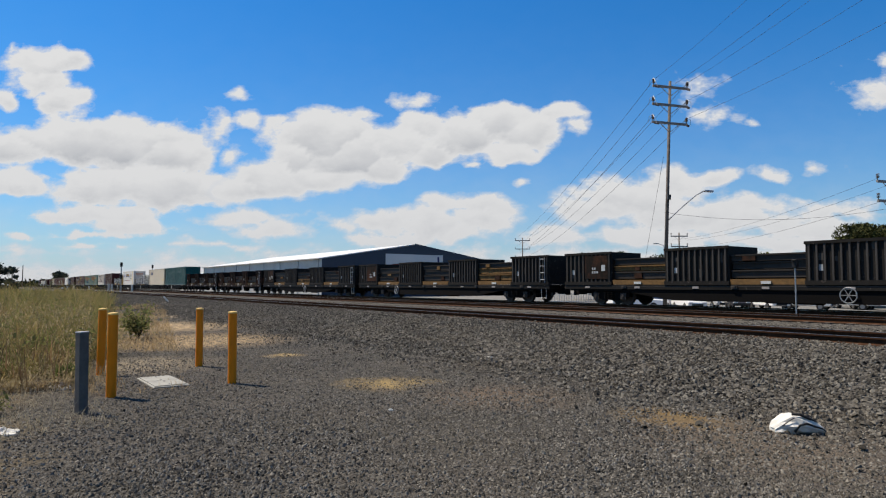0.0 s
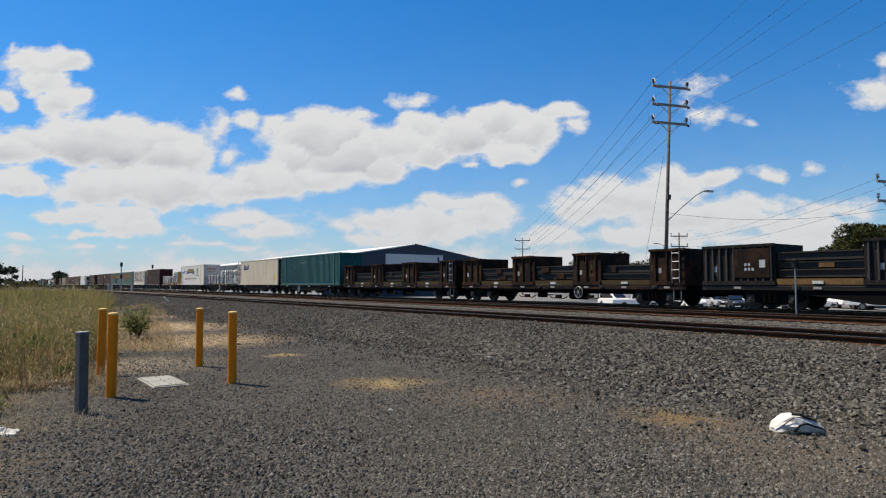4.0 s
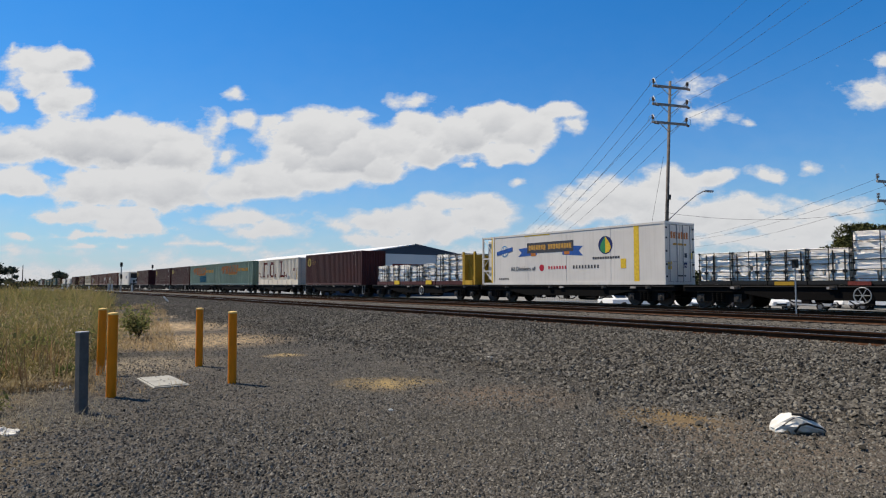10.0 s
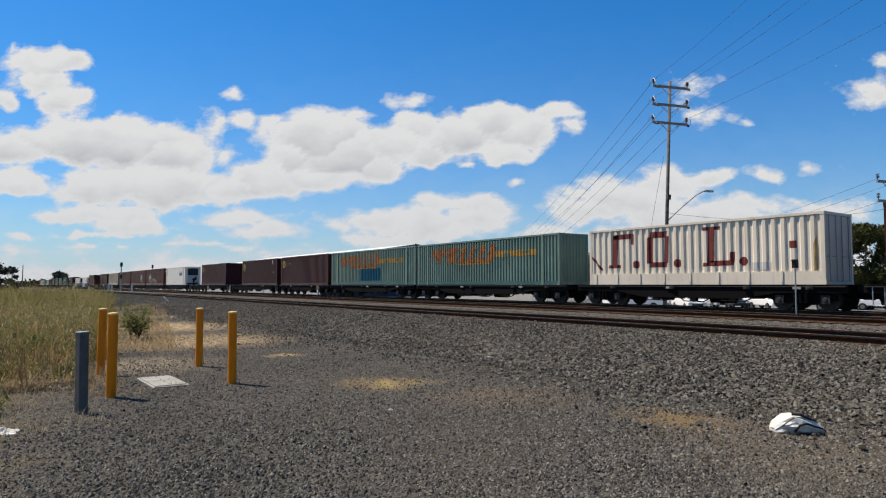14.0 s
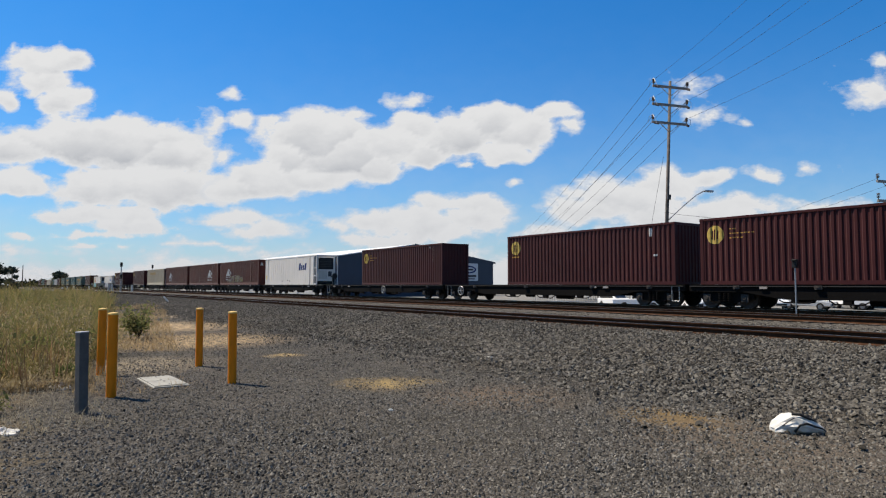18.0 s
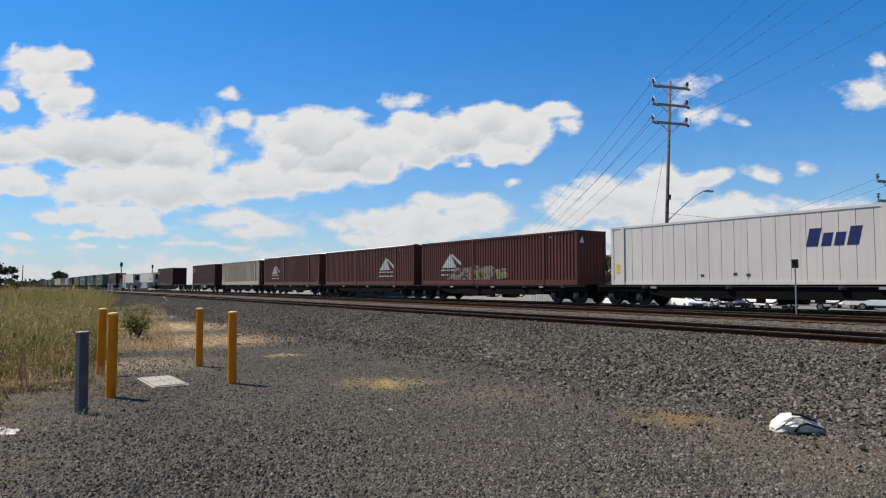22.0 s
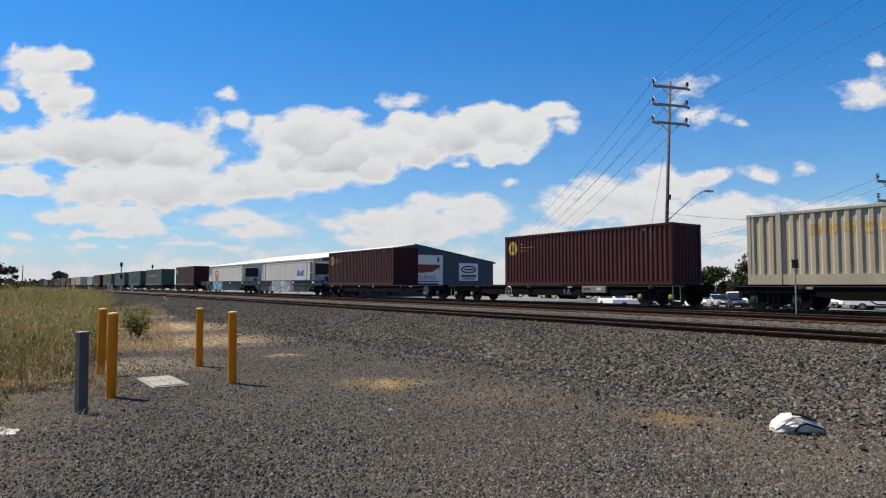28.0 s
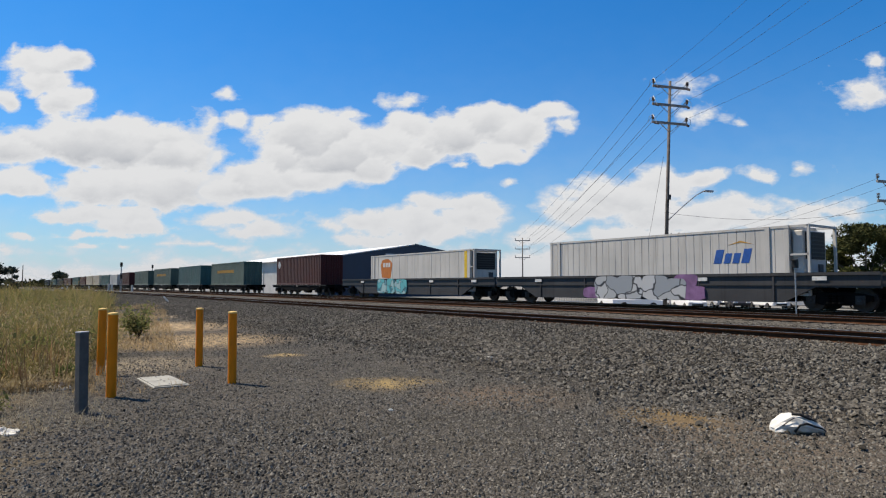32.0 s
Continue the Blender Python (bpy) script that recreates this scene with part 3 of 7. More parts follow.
CLOUDS_WEST = cloud_sheet("backdrop", WEST, 4300.0, "broad white cumulus clouds in a hazy blue sky", misty=0.95)
CLOUDS_EAST = cloud_sheet("backdrop", MIDDLE + LOW + EAST + RIGHT + FAR_RIGHT + [(-20, 0.6, 130, 2.6, 0.7), (30, 1.5, 80, 3.6, 0.8)], 4200.0, "white fair-weather cumulus clouds drifting slowly")
# added out of view: its glow lifts the train's near sides
CLOUDS_FILL = cloud_sheet("backdrop", fill_cloud_bank(), 3600.0, "unseen glowing cloud sheet behind the yard, added as fill light", True, (150, 70), 1.0, 1.3)


# ---- beyond the tracks: warehouse, poles, wires, parked cars, trees ----
def sheet_wall(name, c, pitch):
    k = Nodes(name)
    w = k.put("ShaderNodeTexWave", Scale=pitch, Distortion=0.0)
    k.l.new(k.where("Object"), w.inputs["Vector"])
    n = k.noise(k.where("Object"), 0.4, 4)
    k.bump(w.outputs["Fac"], 0.4, 0.03)
    return k.done(k.mix(k.ramp(n, 0.3, 0.7), shade(c, 0.85), shade(c, 1.1)), 0.5)


SHED_WHITE = sheet_wall("white_steel_cladding", (0.44, 0.43, 0.41), 3.0)
SHED_NAVY = sheet_wall("navy_steel_cladding", (0.009, 0.018, 0.042), 3.0)
SHED_ROOF = sheet_wall("pale_steel_roofing", (0.52, 0.53, 0.54), 3.0)
SIGN_WHITE = plain("white_sign_board", (0.468, 0.484, 0.499), 0.5, vary=0.06)


def text_mesh(body, size, depth=0.004):
    cu = bpy.data.curves.new("words", "FONT")
    cu.body, cu.size, cu.extrude, cu.align_x = body, size, depth, "CENTER"
    ob = bpy.data.objects.new("words", cu)
    scene.collection.objects.link(ob)
    me = bpy.data.meshes.new_from_object(ob.evaluated_get(bpy.context.evaluated_depsgraph_get()))
    bpy.data.objects.remove(ob)
    return me


def warehouse():
    x0, x1, y0, y1, eave, ridge = -191.0, -111.1, 50.8, 92.3, 6.4, 9.7
    ym = (y0 + y1) / 2
    b = thing("warehouse", pose(x1, y0, 0), "large warehouse with navy gable, white side wall and pale roof", "warehouse")
    w, ln = y1 - y0, x1 - x0
    part("side_wall", Shape().box(-ln, 0, -1.2, 0, 0.25, eave), SHED_WHITE, b, "white corrugated steel side wall")
    part("side_wall", Shape().box(-ln, w - 0.25, -1.2, 0, w, eave), SHED_WHITE, b)
    gable = [(0.0, -1.2), (w, -1.2), (w, eave), (w / 2, ridge), (0.0, eave)]
    part("gable_wall", Shape().plate(gable, "x", 0.002, 0.3), SHED_NAVY, b, "navy steel gable wall")
    part("gable_wall", Shape().plate(gable, "x", -ln - 0.3, -ln - 0.002), SHED_WHITE, b)
    for s in (0, 1):
        a = [(-0.5, eave - 0.02), (w / 2, ridge + 0.06), (w / 2, ridge + 0.22), (-0.5, eave + 0.16)] if s == 0 else [(w + 0.5, eave - 0.02), (w / 2, ridge + 0.06), (w / 2, ridge + 0.22), (w + 0.5, eave + 0.16)]
        part("roof", Shape().plate(a, "x", -ln - 0.4, 0.34), SHED_ROOF, b, "pale corrugated steel roof")
    part("barge_board", Shape().plate([(w / 2 - 0.1, ridge + 0.3), (w + 0.6, eave + 0.2), (w + 0.6, eave - 0.25), (w / 2 - 0.1, ridge - 0.2)], "x", 0.345, 0.4), SHED_NAVY, b, "navy barge board")
    part("gutter", Shape().box(-ln, -0.66, eave - 0.02, 0.3, -0.5, eave + 0.17), SHED_WHITE, b)
    for i in range(9):
        part("downpipe", Shape().box(-i * 9.8 - 1.2, -0.12, -1.1, -i * 9.8 - 1.0, -0.004, eave), GALV, b)
    part("corner_flashing", Shape().box(-0.25, -0.06, -1.1, 0.32, -0.004, eave), SHED_WHITE, b)
    board = part("sign_board", Shape().box(0.304, 13.7, 0.9, 0.42, 27.6, 7.75), SIGN_WHITE, b, "large white sign board with blue and red lettering blocks")
    for yy0, yy1, z0, z1, m in ((15.2, 26.8, 5.0, 5.75, DARK_RED), (14.4, 27.1, 4.75, 4.85, NAVY_DECAL), (15.5, 26.6, 2.15, 2.35, NAVY_DECAL), (19.0, 26.4, 1.5, 1.85, NAVY_DECAL), (26.2, 26.7, 6.3, 7.4, NAVY_DECAL)):
        part("lettering_block", Shape().box(0.424, yy0, z0, 0.44, yy1, z1), m, board)
    part("lettering_block", Shape().plate([(16.5, 4.95), (26.9, 5.6), (25.2, 4.3), (22.0, 3.95), (20.5, 4.4)], "x", 0.446, 0.46), DARK_RED, board)
    part("lettering", text_mesh("& WAREHOUSING", 1.25), NAVY_DECAL, board, at=Matrix.Translation((0.43, 20.7, 2.65)) @ Matrix(((0, 0, 1, 0), (1, 0, 0, 0), (0, 1, 0, 0), (0, 0, 0, 1))))
    small = part("sign_board", Shape().box(0.304, 31.9, 2.4, 0.4, 37.1, 6.2), SIGN_WHITE, b, "smaller white sign board with blue blocks")
    for z0, z1, a, c in ((3.2, 3.7, 32.5, 36.6), (2.7, 2.95, 32.9, 36.2)):
        part("lettering_block", Shape().box(0.404, a, z0, 0.42, c, z1), DARK_GREY, small)
    oval = [(34.5 + 2.1 * math.cos(q * math.pi / 12), 4.85 + 0.85 * math.sin(q * math.pi / 12)) for q in range(24)]
    part("emblem", Shape().plate(oval, "x", 0.404, 0.415), NAVY_DECAL, small, "dark oval emblem")
    part("emblem", Shape().plate([(34.5 + (y - 34.5) * 0.8, 4.85 + (z - 4.85) * 0.62) for y, z in oval], "x", 0.418, 0.425), SIGN_WHITE, small)
    part("lettering_block", Shape().box(0.427, 33.2, 4.65, 0.435, 35.8, 5.05), DARK_GREY, small)
    # older shed behind, its roof showing over the long one
    c = thing("factory_shed", pose(-264, 98, 0), "grey steel factory shed behind the warehouse", "shed")
    part("wall", Shape().box(-95, 0, -1.2, 0, 30, 6.6), SHED_WHITE, c)
    part("roof", Shape().plate([(-0.6, 6.5), (15, 11.6), (30.6, 6.5), (30.6, 6.8), (15, 11.9), (-0.6, 6.8)], "x", -95.4, 0.4), SHED_ROOF, c)


warehouse()
POLE_WOOD = plain("weathered_grey_pole", (0.109, 0.0936, 0.0819), 0.85, vary=0.35, scale=4.0)
ARM_STEEL = plain("weathered_crossarm_steel", (0.187, 0.179, 0.172), 0.7, vary=0.25)
INSULATOR = plain("brown_porcelain", (0.0936, 0.078, 0.0702), 0.25)
WIRE = plain("bare_cable", (0.0273, 0.0273, 0.0289), 0.5)


def place_at(px, py, depth):
    """A point seen in that direction (tangents right of and above the level view) at that distance ahead."""
    fwd = Vector((VIEW[0], VIEW[1], 0)).normalized()
    right = Vector((fwd.y, -fwd.x, 0))
    return Vector(EYE) + depth * (fwd + right * px) + Vector((0, 0, depth * py))


def power_pole(m, h, arms, half, r=0.17, strain=False, label="tall grey timber power pole with steel crossarms and insulators"):
    p = thing("power_pole", m, label, "power pole", "power poles")
    part("pole", Shape().bar((0, 0, -1.4), (0, 0, h), r, r * 0.62, 12).mesh("pole", True), POLE_WOOD, p)
    for z in arms:
        arm = part("crossarm", Shape().box(-half, -0.14, z - 0.09, half, -0.02, z + 0.09), ARM_STEEL, p)
        part("brace", Shape().pipe([(-half * 0.55, -0.08, z - 0.05), (0, -0.12, z - 0.75), (half * 0.55, -0.08, z - 0.05)], 0.03), GALV, arm)
        for x in (-half + 0.08, half - 0.08):
            ins = Shape().bar((x, -0.08, z + 0.08), (x, -0.08, z + 0.3), 0.03)
            for q in range(4):
                ins.bar((x, -0.08, z + 0.22 + 0.09 * q), (x, -0.08, z + 0.27 + 0.09 * q), 0.13, 0.07, 10)
            part("insulator", ins, INSULATOR, arm)
            if strain:
                side = -1 if x < 0 else 1
                string = Shape().bar((x, -0.08, z - 0.02), (x - 0.18 * side, -0.75, z - 0.3), 0.03, 0.03, 6)
                for q in range(4):
                    t = 0.35 + 0.18 * q
                    string.bar((x - 0.18 * side * t, -0.08 - 0.67 * t, z - 0.02 - 0.28 * t), (x - 0.18 * side * (t + 0.09), -0.08 - 0.67 * (t + 0.09), z - 0.02 - 0.28 * (t + 0.09)), 0.1, 0.06, 8)
                part("strain_insulator", string, INSULATOR, arm)
                part("jumper", Shape().pipe([(x, -0.75, z - 0.28), (x + 0.1 * side, -0.5, z + 0.25), (x, -0.08, z + 0.62), (x + 0.12 * side, 0.3, z + 0.5), (x + 0.05 * side, 0.6, z + 0.1)], 0.018, 5), GALV, arm)
    return p


P1 = place_at(0.3446, 0, 50.0)
P1.z = -0.4
TURN = math.degrees(math.atan2(VIEW[1], VIEW[0])) - 90
pole = power_pole(Matrix.Translation(P1) @ pose(0, 0, 0, 0, 2.6, TURN + 9), 18.1, (17.6, 16.15, 14.7), 1.5, strain=True)
part("cable_box", Shape().box(-0.12, -0.3, 8.6, 0.14, -0.1, 9.0), GREY_PAINT, pole)
lampm = part("lamp_arm", Shape().pipe([(0.1, 0, 7.0), (1.3, -0.1, 8.2), (2.3, -0.2, 9.1), (2.9, -0.2, 9.45), (3.3, -0.2, 9.5)], 0.045), GALV, pole, "bent steel street lamp arm")
part("lamp_head", bevelled(Shape().box(3.0, -0.32, 9.42, 3.75, -0.08, 9.58).mesh("lamp_head"), 0.04), GALV, lampm)
sgn = part("warning_sign", Shape().plate([(0, 0.54), (0.54, 0), (0, -0.54), (-0.54, 0)], "y", -0.03, 0.0), AMBER, pole, "yellow diamond warning sign with black arrow", at=pose(0.12, -0.25, 2.55))
part("arrow", Shape().plate([(-0.35, 0.05), (0.1, 0.05), (0.1, 0.17), (0.36, -0.02), (0.1, -0.2), (0.1, -0.1), (-0.35, -0.1)], "y", -0.036, -0.032), BLACK, sgn)
P2 = place_at(0.1242, 0, 150.0)
P2.z = -0.1
power_pole(Matrix.Translation(P2) @ pose(0, 0, 0, 0, 0, TURN), 12.6, (12.0, 10.0, 8.0), 1.75)
P3 = place_at(0.369, 0, 105.0)
P3.z = -0.1
power_pole(Matrix.Translation(P3) @ pose(0, 0, 0, 0, 0, TURN), 10.2, (9.6, 7.9), 1.4, label="thin grey timber power pole with two crossarms")
P4 = place_at(0.7, 0, 46.0)
P4.z = -0.15
power_pole(Matrix.Translation(P4) @ pose(0, 0, 0, 0, 0, TURN + 20), 9.6, (9.1, 7.7), 1.3)
far_lamp = thing("street_lamp", Matrix.Translation(place_at(0.345, 0, 95)) @ pose(0, 0, -1.6, 0, 0, TURN), "slim grey street lamp beside the road", "street lamp")
part("pole", Shape().bar((0, 0, -1.2), (0, 0, 7.4), 0.09, 0.05), GALV, far_lamp)
part("lamp_head", Shape().pipe([(0, 0, 7.4), (-0.9, 0, 7.7)], 0.04).box(-1.5, -0.12, 7.62, -0.8, 0.12, 7.76), GALV, far_lamp)


def cable(a, b, sag, r):
    a, b = Vector(a), Vector(b)
    pts = [a.lerp(b, i / 18) - Vector((0, 0, sag * 4 * (i / 18) * (1 - i / 18))) for i in range(19)]
    whole("overhead_cable", Shape().pipe(pts, r, 5), WIRE, Matrix(), "thin dark overhead power cable between poles", "cable", "overhead cables")


def arm_end(base, h, x, turn):
    return Matrix.Translation(base) @ pose(0, 0, 0, 0, 0, turn) @ Vector((x, -0.08, h))


for h, hh in ((18.05, 12.5), (16.6, 10.5), (15.15, 8.5)):
    for x in (-1.42, 1.42):
        near = arm_end(P1, h - 0.045 * x, x + 0.045 * h, TURN + 9)
        cable(near, arm_end(P2, hh, x * 1.15, TURN), 1.2, 0.016)
        if h > 15.5 or x > 0:
            cable(near, place_at(1.11 + 0.085 * x + (18.05 - h) * 0.05, 0.95 - (18.05 - h) * 0.055, 17.0), 0.5, 0.009)
for h, x in ((9.3, -1.2), (9.3, 1.2), (7.9, 0.0)):
    cable(arm_end(P4, h, x, TURN + 20), arm_end(P3, h * 0.9 + 0.6, x, TURN), 0.8, 0.011)
cable(arm_end(P1, 7.6, 0.1, TURN), arm_end(P4, 7.2, 0, TURN + 20), 0.7, 0.011)
cable(arm_end(P1, 12.0, 0.1, TURN), place_at(0.305, -0.012, 60.0), 0.1, 0.012)


# ---- the train ----
DECK = 1.06        # deck above the rail head
MOVING = []        # (thing, its place along the train, y, z): all that rides on it
WHEELSETS = []


def ride(ob, x, y=YT, z=RZ):
    ob.matrix_basis = pose(x - 218.3, y, z)
    MOVING.append((ob, x, y, z))
    return ob


def wheelset_mesh():
    s = Shape().bar((0, -0.9, 0), (0, 0.9, 0), 0.07, 0.07, 10)
    for d in (-1, 1):
        s.bar((0, d * 0.69, 0), (0, d * 0.82, 0), 0.45, 0.45, 28)
        s.bar((0, d * 0.66, 0), (0, d * 0.69, 0), 0.48, 0.46, 28)
        s.bar((0, d * 0.82, 0), (0, d * 0.84, 0), 0.36, 0.2, 28)
        for q in range(6):
            a = q * math.pi / 3
            s.bar((0.27 * math.cos(a), d * 0.83, 0.27 * math.sin(a)), (0.27 * math.cos(a), d * 0.85, 0.27 * math.sin(a)), 0.05, 0.05, 6)
    return s.mesh("wheelset")


def side_frame_mesh():
    low = [(-1.28, 0.0), (-1.28, 0.16), (-1.0, 0.24), (-0.5, 0.3), (0.5, 0.3), (1.0, 0.24), (1.28, 0.16), (1.28, 0.0), (1.02, -0.12), (0.78, -0.1), (0.5, -0.22), (-0.5, -0.22), (-0.78, -0.1), (-1.02, -0.12)]
    s = Shape().plate(low, "y", -0.07, 0.07)
    for x in (-0.9, 0.9):
        s.bar((x, -0.12, 0.0), (x, 0.12, 0.0), 0.16, 0.16, 12)
    for x in (-0.22, 0.0, 0.22):
        for z in (-0.14, -0.04, 0.06, 0.16):
            s.bar((x, -0.12, z), (x, -0.12, z + 0.05), 0.1, 0.1, 8)
    return s.mesh("side_frame")


def bolster_mesh():
    return Shape().box(-0.2, -1.0, 0.02, 0.2, 1.0, 0.3).bar((0, 0, 0.3), (0, 0, 0.52), 0.3, 0.3, 14).box(-1.25, -0.9, -0.05, -1.18, 0.9, 0.05).box(1.18, -0.9, -0.05, 1.25, 0.9, 0.05).mesh("bolster")


DECK_LIP = paint("rubbed_deck_steel", (0.04, 0.036, 0.033), 0.6, wear=(0.15, 0.12, 0.1), worn=0.7, sheen=0.0)
HUB = plain("blue_axle_cap", (0.023, 0.07, 0.23), 0.4)
HUB_YELLOW = plain("yellow_axle_cap", (0.3, 0.25, 0.05), 0.5)


def bogie(w, x, cap=None):
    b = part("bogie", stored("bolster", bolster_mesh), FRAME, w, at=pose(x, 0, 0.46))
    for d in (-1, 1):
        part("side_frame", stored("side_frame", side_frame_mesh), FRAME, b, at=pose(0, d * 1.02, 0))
    for d in (-0.9, 0.9):
        ws = part("wheelset", stored("wheelset", wheelset_mesh), WHEEL, b, at=pose(d, 0, 0))
        WHEELSETS.append((ws, d))
        for e in (-1, 1):
            part("axle_box", stored(("abox", e), lambda: Shape().box(-0.17, e * 1.12 - 0.03, -0.17, 0.17, e * 1.12 + 0.03, 0.17).bar((0, e * 1.14, 0), (0, e * 1.19, 0), 0.1, 0.07, 10).mesh("axle_box")), DECK_LIP, b, at=pose(d, 0, 0))
        if cap:
            part("axle_cap", stored("axle_cap", lambda: Shape().bar((0, -1.22, 0), (0, -1.195, 0), 0.07, 0.12, 14).mesh("axle_cap")), cap, b, at=pose(d, 0, 0))
    return b


def sill_mesh(ln, inset, belly, taper, top=DECK - 0.05):
    h = ln / 2
    a = h - inset - 1.6
    pts = [(-h, top), (-h, top - 0.26), (-a - 0.6, top - 0.3), (-a + taper, belly), (a - taper, belly), (a + 0.6, top - 0.3), (h, top - 0.26), (h, top)]
    return Shape().plate(pts, "y", -0.09, 0.09)


def ring_wheel(r=0.3):
    s = Shape()
    pts = [(r * math.cos(q * math.pi / 10), 0, r * math.sin(q * math.pi / 10)) for q in range(21)]
    s.pipe(pts, 0.022, 6)
    for q in range(3):
        a = q * math.pi / 3
        s.bar((r * math.cos(a), 0, r * math.sin(a)), (-r * math.cos(a), 0, -r * math.sin(a)), 0.016, 0.016, 5)
    return s.mesh("handbrake_wheel")


def step_mesh():
    return Shape().pipe([(-0.2, 0, 0.35), (-0.2, 0, -0.35), (0.2, 0, -0.35), (0.2, 0, 0.35)], 0.025, 5).mesh("step")


def coupler_mesh():
    return Shape().box(-0.45, -0.09, -0.1, 0.2, 0.09, 0.1).plate([(0.2, -0.1), (0.42, -0.16), (0.5, -0.02), (0.4, 0.1), (0.2, 0.14)], "z", -0.15, 0.15).mesh("coupler")



def wagon(x0, x1, label, deck=FRAME, inset=1.75, brake=None, belly=0.44, taper=1.0, steps=(), cap=None, plates=(), skeletal=False, offsets=None, step_paint=GALV):
    ln = x1 - x0
    w = thing("flat_wagon", Matrix(), label, "wagon", "wagons of the freight train")
    key = ("sill", round(ln, 2), inset, belly, taper)
    if deck is not FRAME:
        for d in (-1, 1):
            part("deck_edge", stored(("edge", round(ln, 2)), lambda: Shape().box(-ln / 2, -0.02, DECK - 0.24, ln / 2, 0.02, DECK - 0.05).mesh("deck_edge")), deck, w, at=pose(0, d * 1.24, 0))
    for d in (-1, 1):
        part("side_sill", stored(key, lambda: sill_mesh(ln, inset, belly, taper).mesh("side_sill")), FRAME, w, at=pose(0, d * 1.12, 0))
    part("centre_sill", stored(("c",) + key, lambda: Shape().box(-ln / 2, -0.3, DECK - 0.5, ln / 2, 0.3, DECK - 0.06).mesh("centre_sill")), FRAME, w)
    n = 9
    for i in range(n):
        part("cross_member", stored("cross", lambda: Shape().box(-0.09, -1.1, DECK - 0.28, 0.09, 1.1, DECK - 0.03).mesh("cross_member")), FRAME, w, at=pose((i / (n - 1) - 0.5) * (ln - 0.4), 0, 0))
    if not skeletal:
        part("deck", stored(("deck", round(ln, 2)), lambda: Shape().box(-ln / 2, -1.2, DECK - 0.045, ln / 2, 1.2, DECK - 0.004).mesh("deck")), deck, w)
    else:
        part("deck", stored(("deck2", round(ln, 2)), lambda: Shape().box(-ln / 2, -1.21, DECK - 0.045, ln / 2, -0.95, DECK - 0.004).box(-ln / 2, 0.95, DECK - 0.045, ln / 2, 1.21, DECK - 0.004).mesh("deck")), deck, w)
    ends = offsets or (-ln / 2 + inset, ln / 2 - inset)
    for x in ends:
        bogie(w, x, cap)
    part("coupler", stored("coupler", coupler_mesh), FRAME, w, at=pose(ln / 2, 0, 0.6))
    part("coupler", stored("coupler", coupler_mesh), FRAME, w, at=pose(-ln / 2, 0, 0.6, 0, 0, 180))
    part("air_tank", stored("tank", lambda: Shape().bar((-0.6, 0, 0), (0.6, 0, 0), 0.2, 0.2, 14).mesh("air_tank")), FRAME, w, at=pose(1.4, -0.55, 0.42))
    part("brake_cylinder", stored("cyl", lambda: Shape().bar((-0.3, 0, 0), (0.3, 0, 0), 0.16, 0.16, 12).bar((0.3, 0, 0), (0.9, 0, 0), 0.03, 0.03, 6).mesh("brake_cylinder")), FRAME, w, at=pose(-1.6, -0.5, 0.45))
    if brake is not None:
        part("handbrake_wheel", stored("ring", ring_wheel), GALV, w, "pale spoked handbrake wheel", at=pose(brake, -1.27, 0.64))
    for d in steps:
        part("step", stored("step", step_mesh), step_paint, w, at=pose(d * (ln / 2 - 0.5), -1.2, 0.62))
    for d in (-1, 1):
        part("deck_lip", stored(("lip", round(ln, 2)), lambda: Shape().box(-ln / 2 + 0.05, -0.03, DECK - 0.1, ln / 2 - 0.05, 0.03, DECK - 0.06).mesh("deck_lip")), DECK_LIP, w, "rubbed steel lip along the deck", at=pose(0, d * 1.235, 0))
    for x in (-0.32 * ln, -0.06 * ln, 0.21 * ln, 0.4 * ln):
        part("twist_lock", stored("lock", lambda: Shape().box(-0.14, -1.3, DECK - 0.2, 0.14, -1.2, DECK - 0.04).box(-0.08, -1.33, DECK - 0.12, 0.08, -1.3, DECK - 0.06).mesh("twist_lock")), DECK_LIP, w, at=pose(x, 0, 0))
    for x, r in ((-0.13 * ln, 0.1), (0.02 * ln, 0.13), (0.16 * ln, 0.09)):
        part("hanging_pipe", stored(("hang", r), lambda: Shape().pipe([(-0.7, -1.16, 0.42), (-0.5, -1.18, 0.42 - r), (0.5, -1.18, 0.4 - r), (0.8, -1.16, 0.44)], 0.028, 6).box(-0.2, -1.2, 0.3, 0.12, -1.0, 0.48).mesh("hanging_pipe")), FRAME, w, at=pose(x, 0, 0))
    for x in plates:
        part("data_plate", stored("plate", lambda: Shape().box(-0.16, -1.275, DECK - 0.19, 0.16, -1.2, DECK - 0.09).mesh("data_plate")), CODE_GREY, w, at=pose(x, 0, 0))
    return ride(w, (x0 + x1) / 2)


def corrugated(ln, h, pitch=0.278, depth=0.036, flat=False):
    """Pressed side panel along x, from z=0 to h, outer face at y=0 and troughs behind it."""
    n = max(4, round(ln / pitch))
    p = ln / n
    xs = []
    for i in range(n):
        a = -ln / 2 + i * p
        if flat:
            xs += [(a, 0), (a + p - 0.035, 0), (a + p - 0.03, depth), (a + p - 0.005, depth)]
        else:
            xs += [(a, 0), (a + p * 0.36, 0), (a + p * 0.48, depth), (a + p * 0.84, depth)]
    xs.append((ln / 2, 0))
    v = [(x, y, 0) for x, y in xs] + [(x, y, h) for x, y in xs]
    m = len(xs)
    return Shape().add(v, [(i, i + 1, m + i + 1, m + i) for i in range(m - 1)])


PANEL = {}


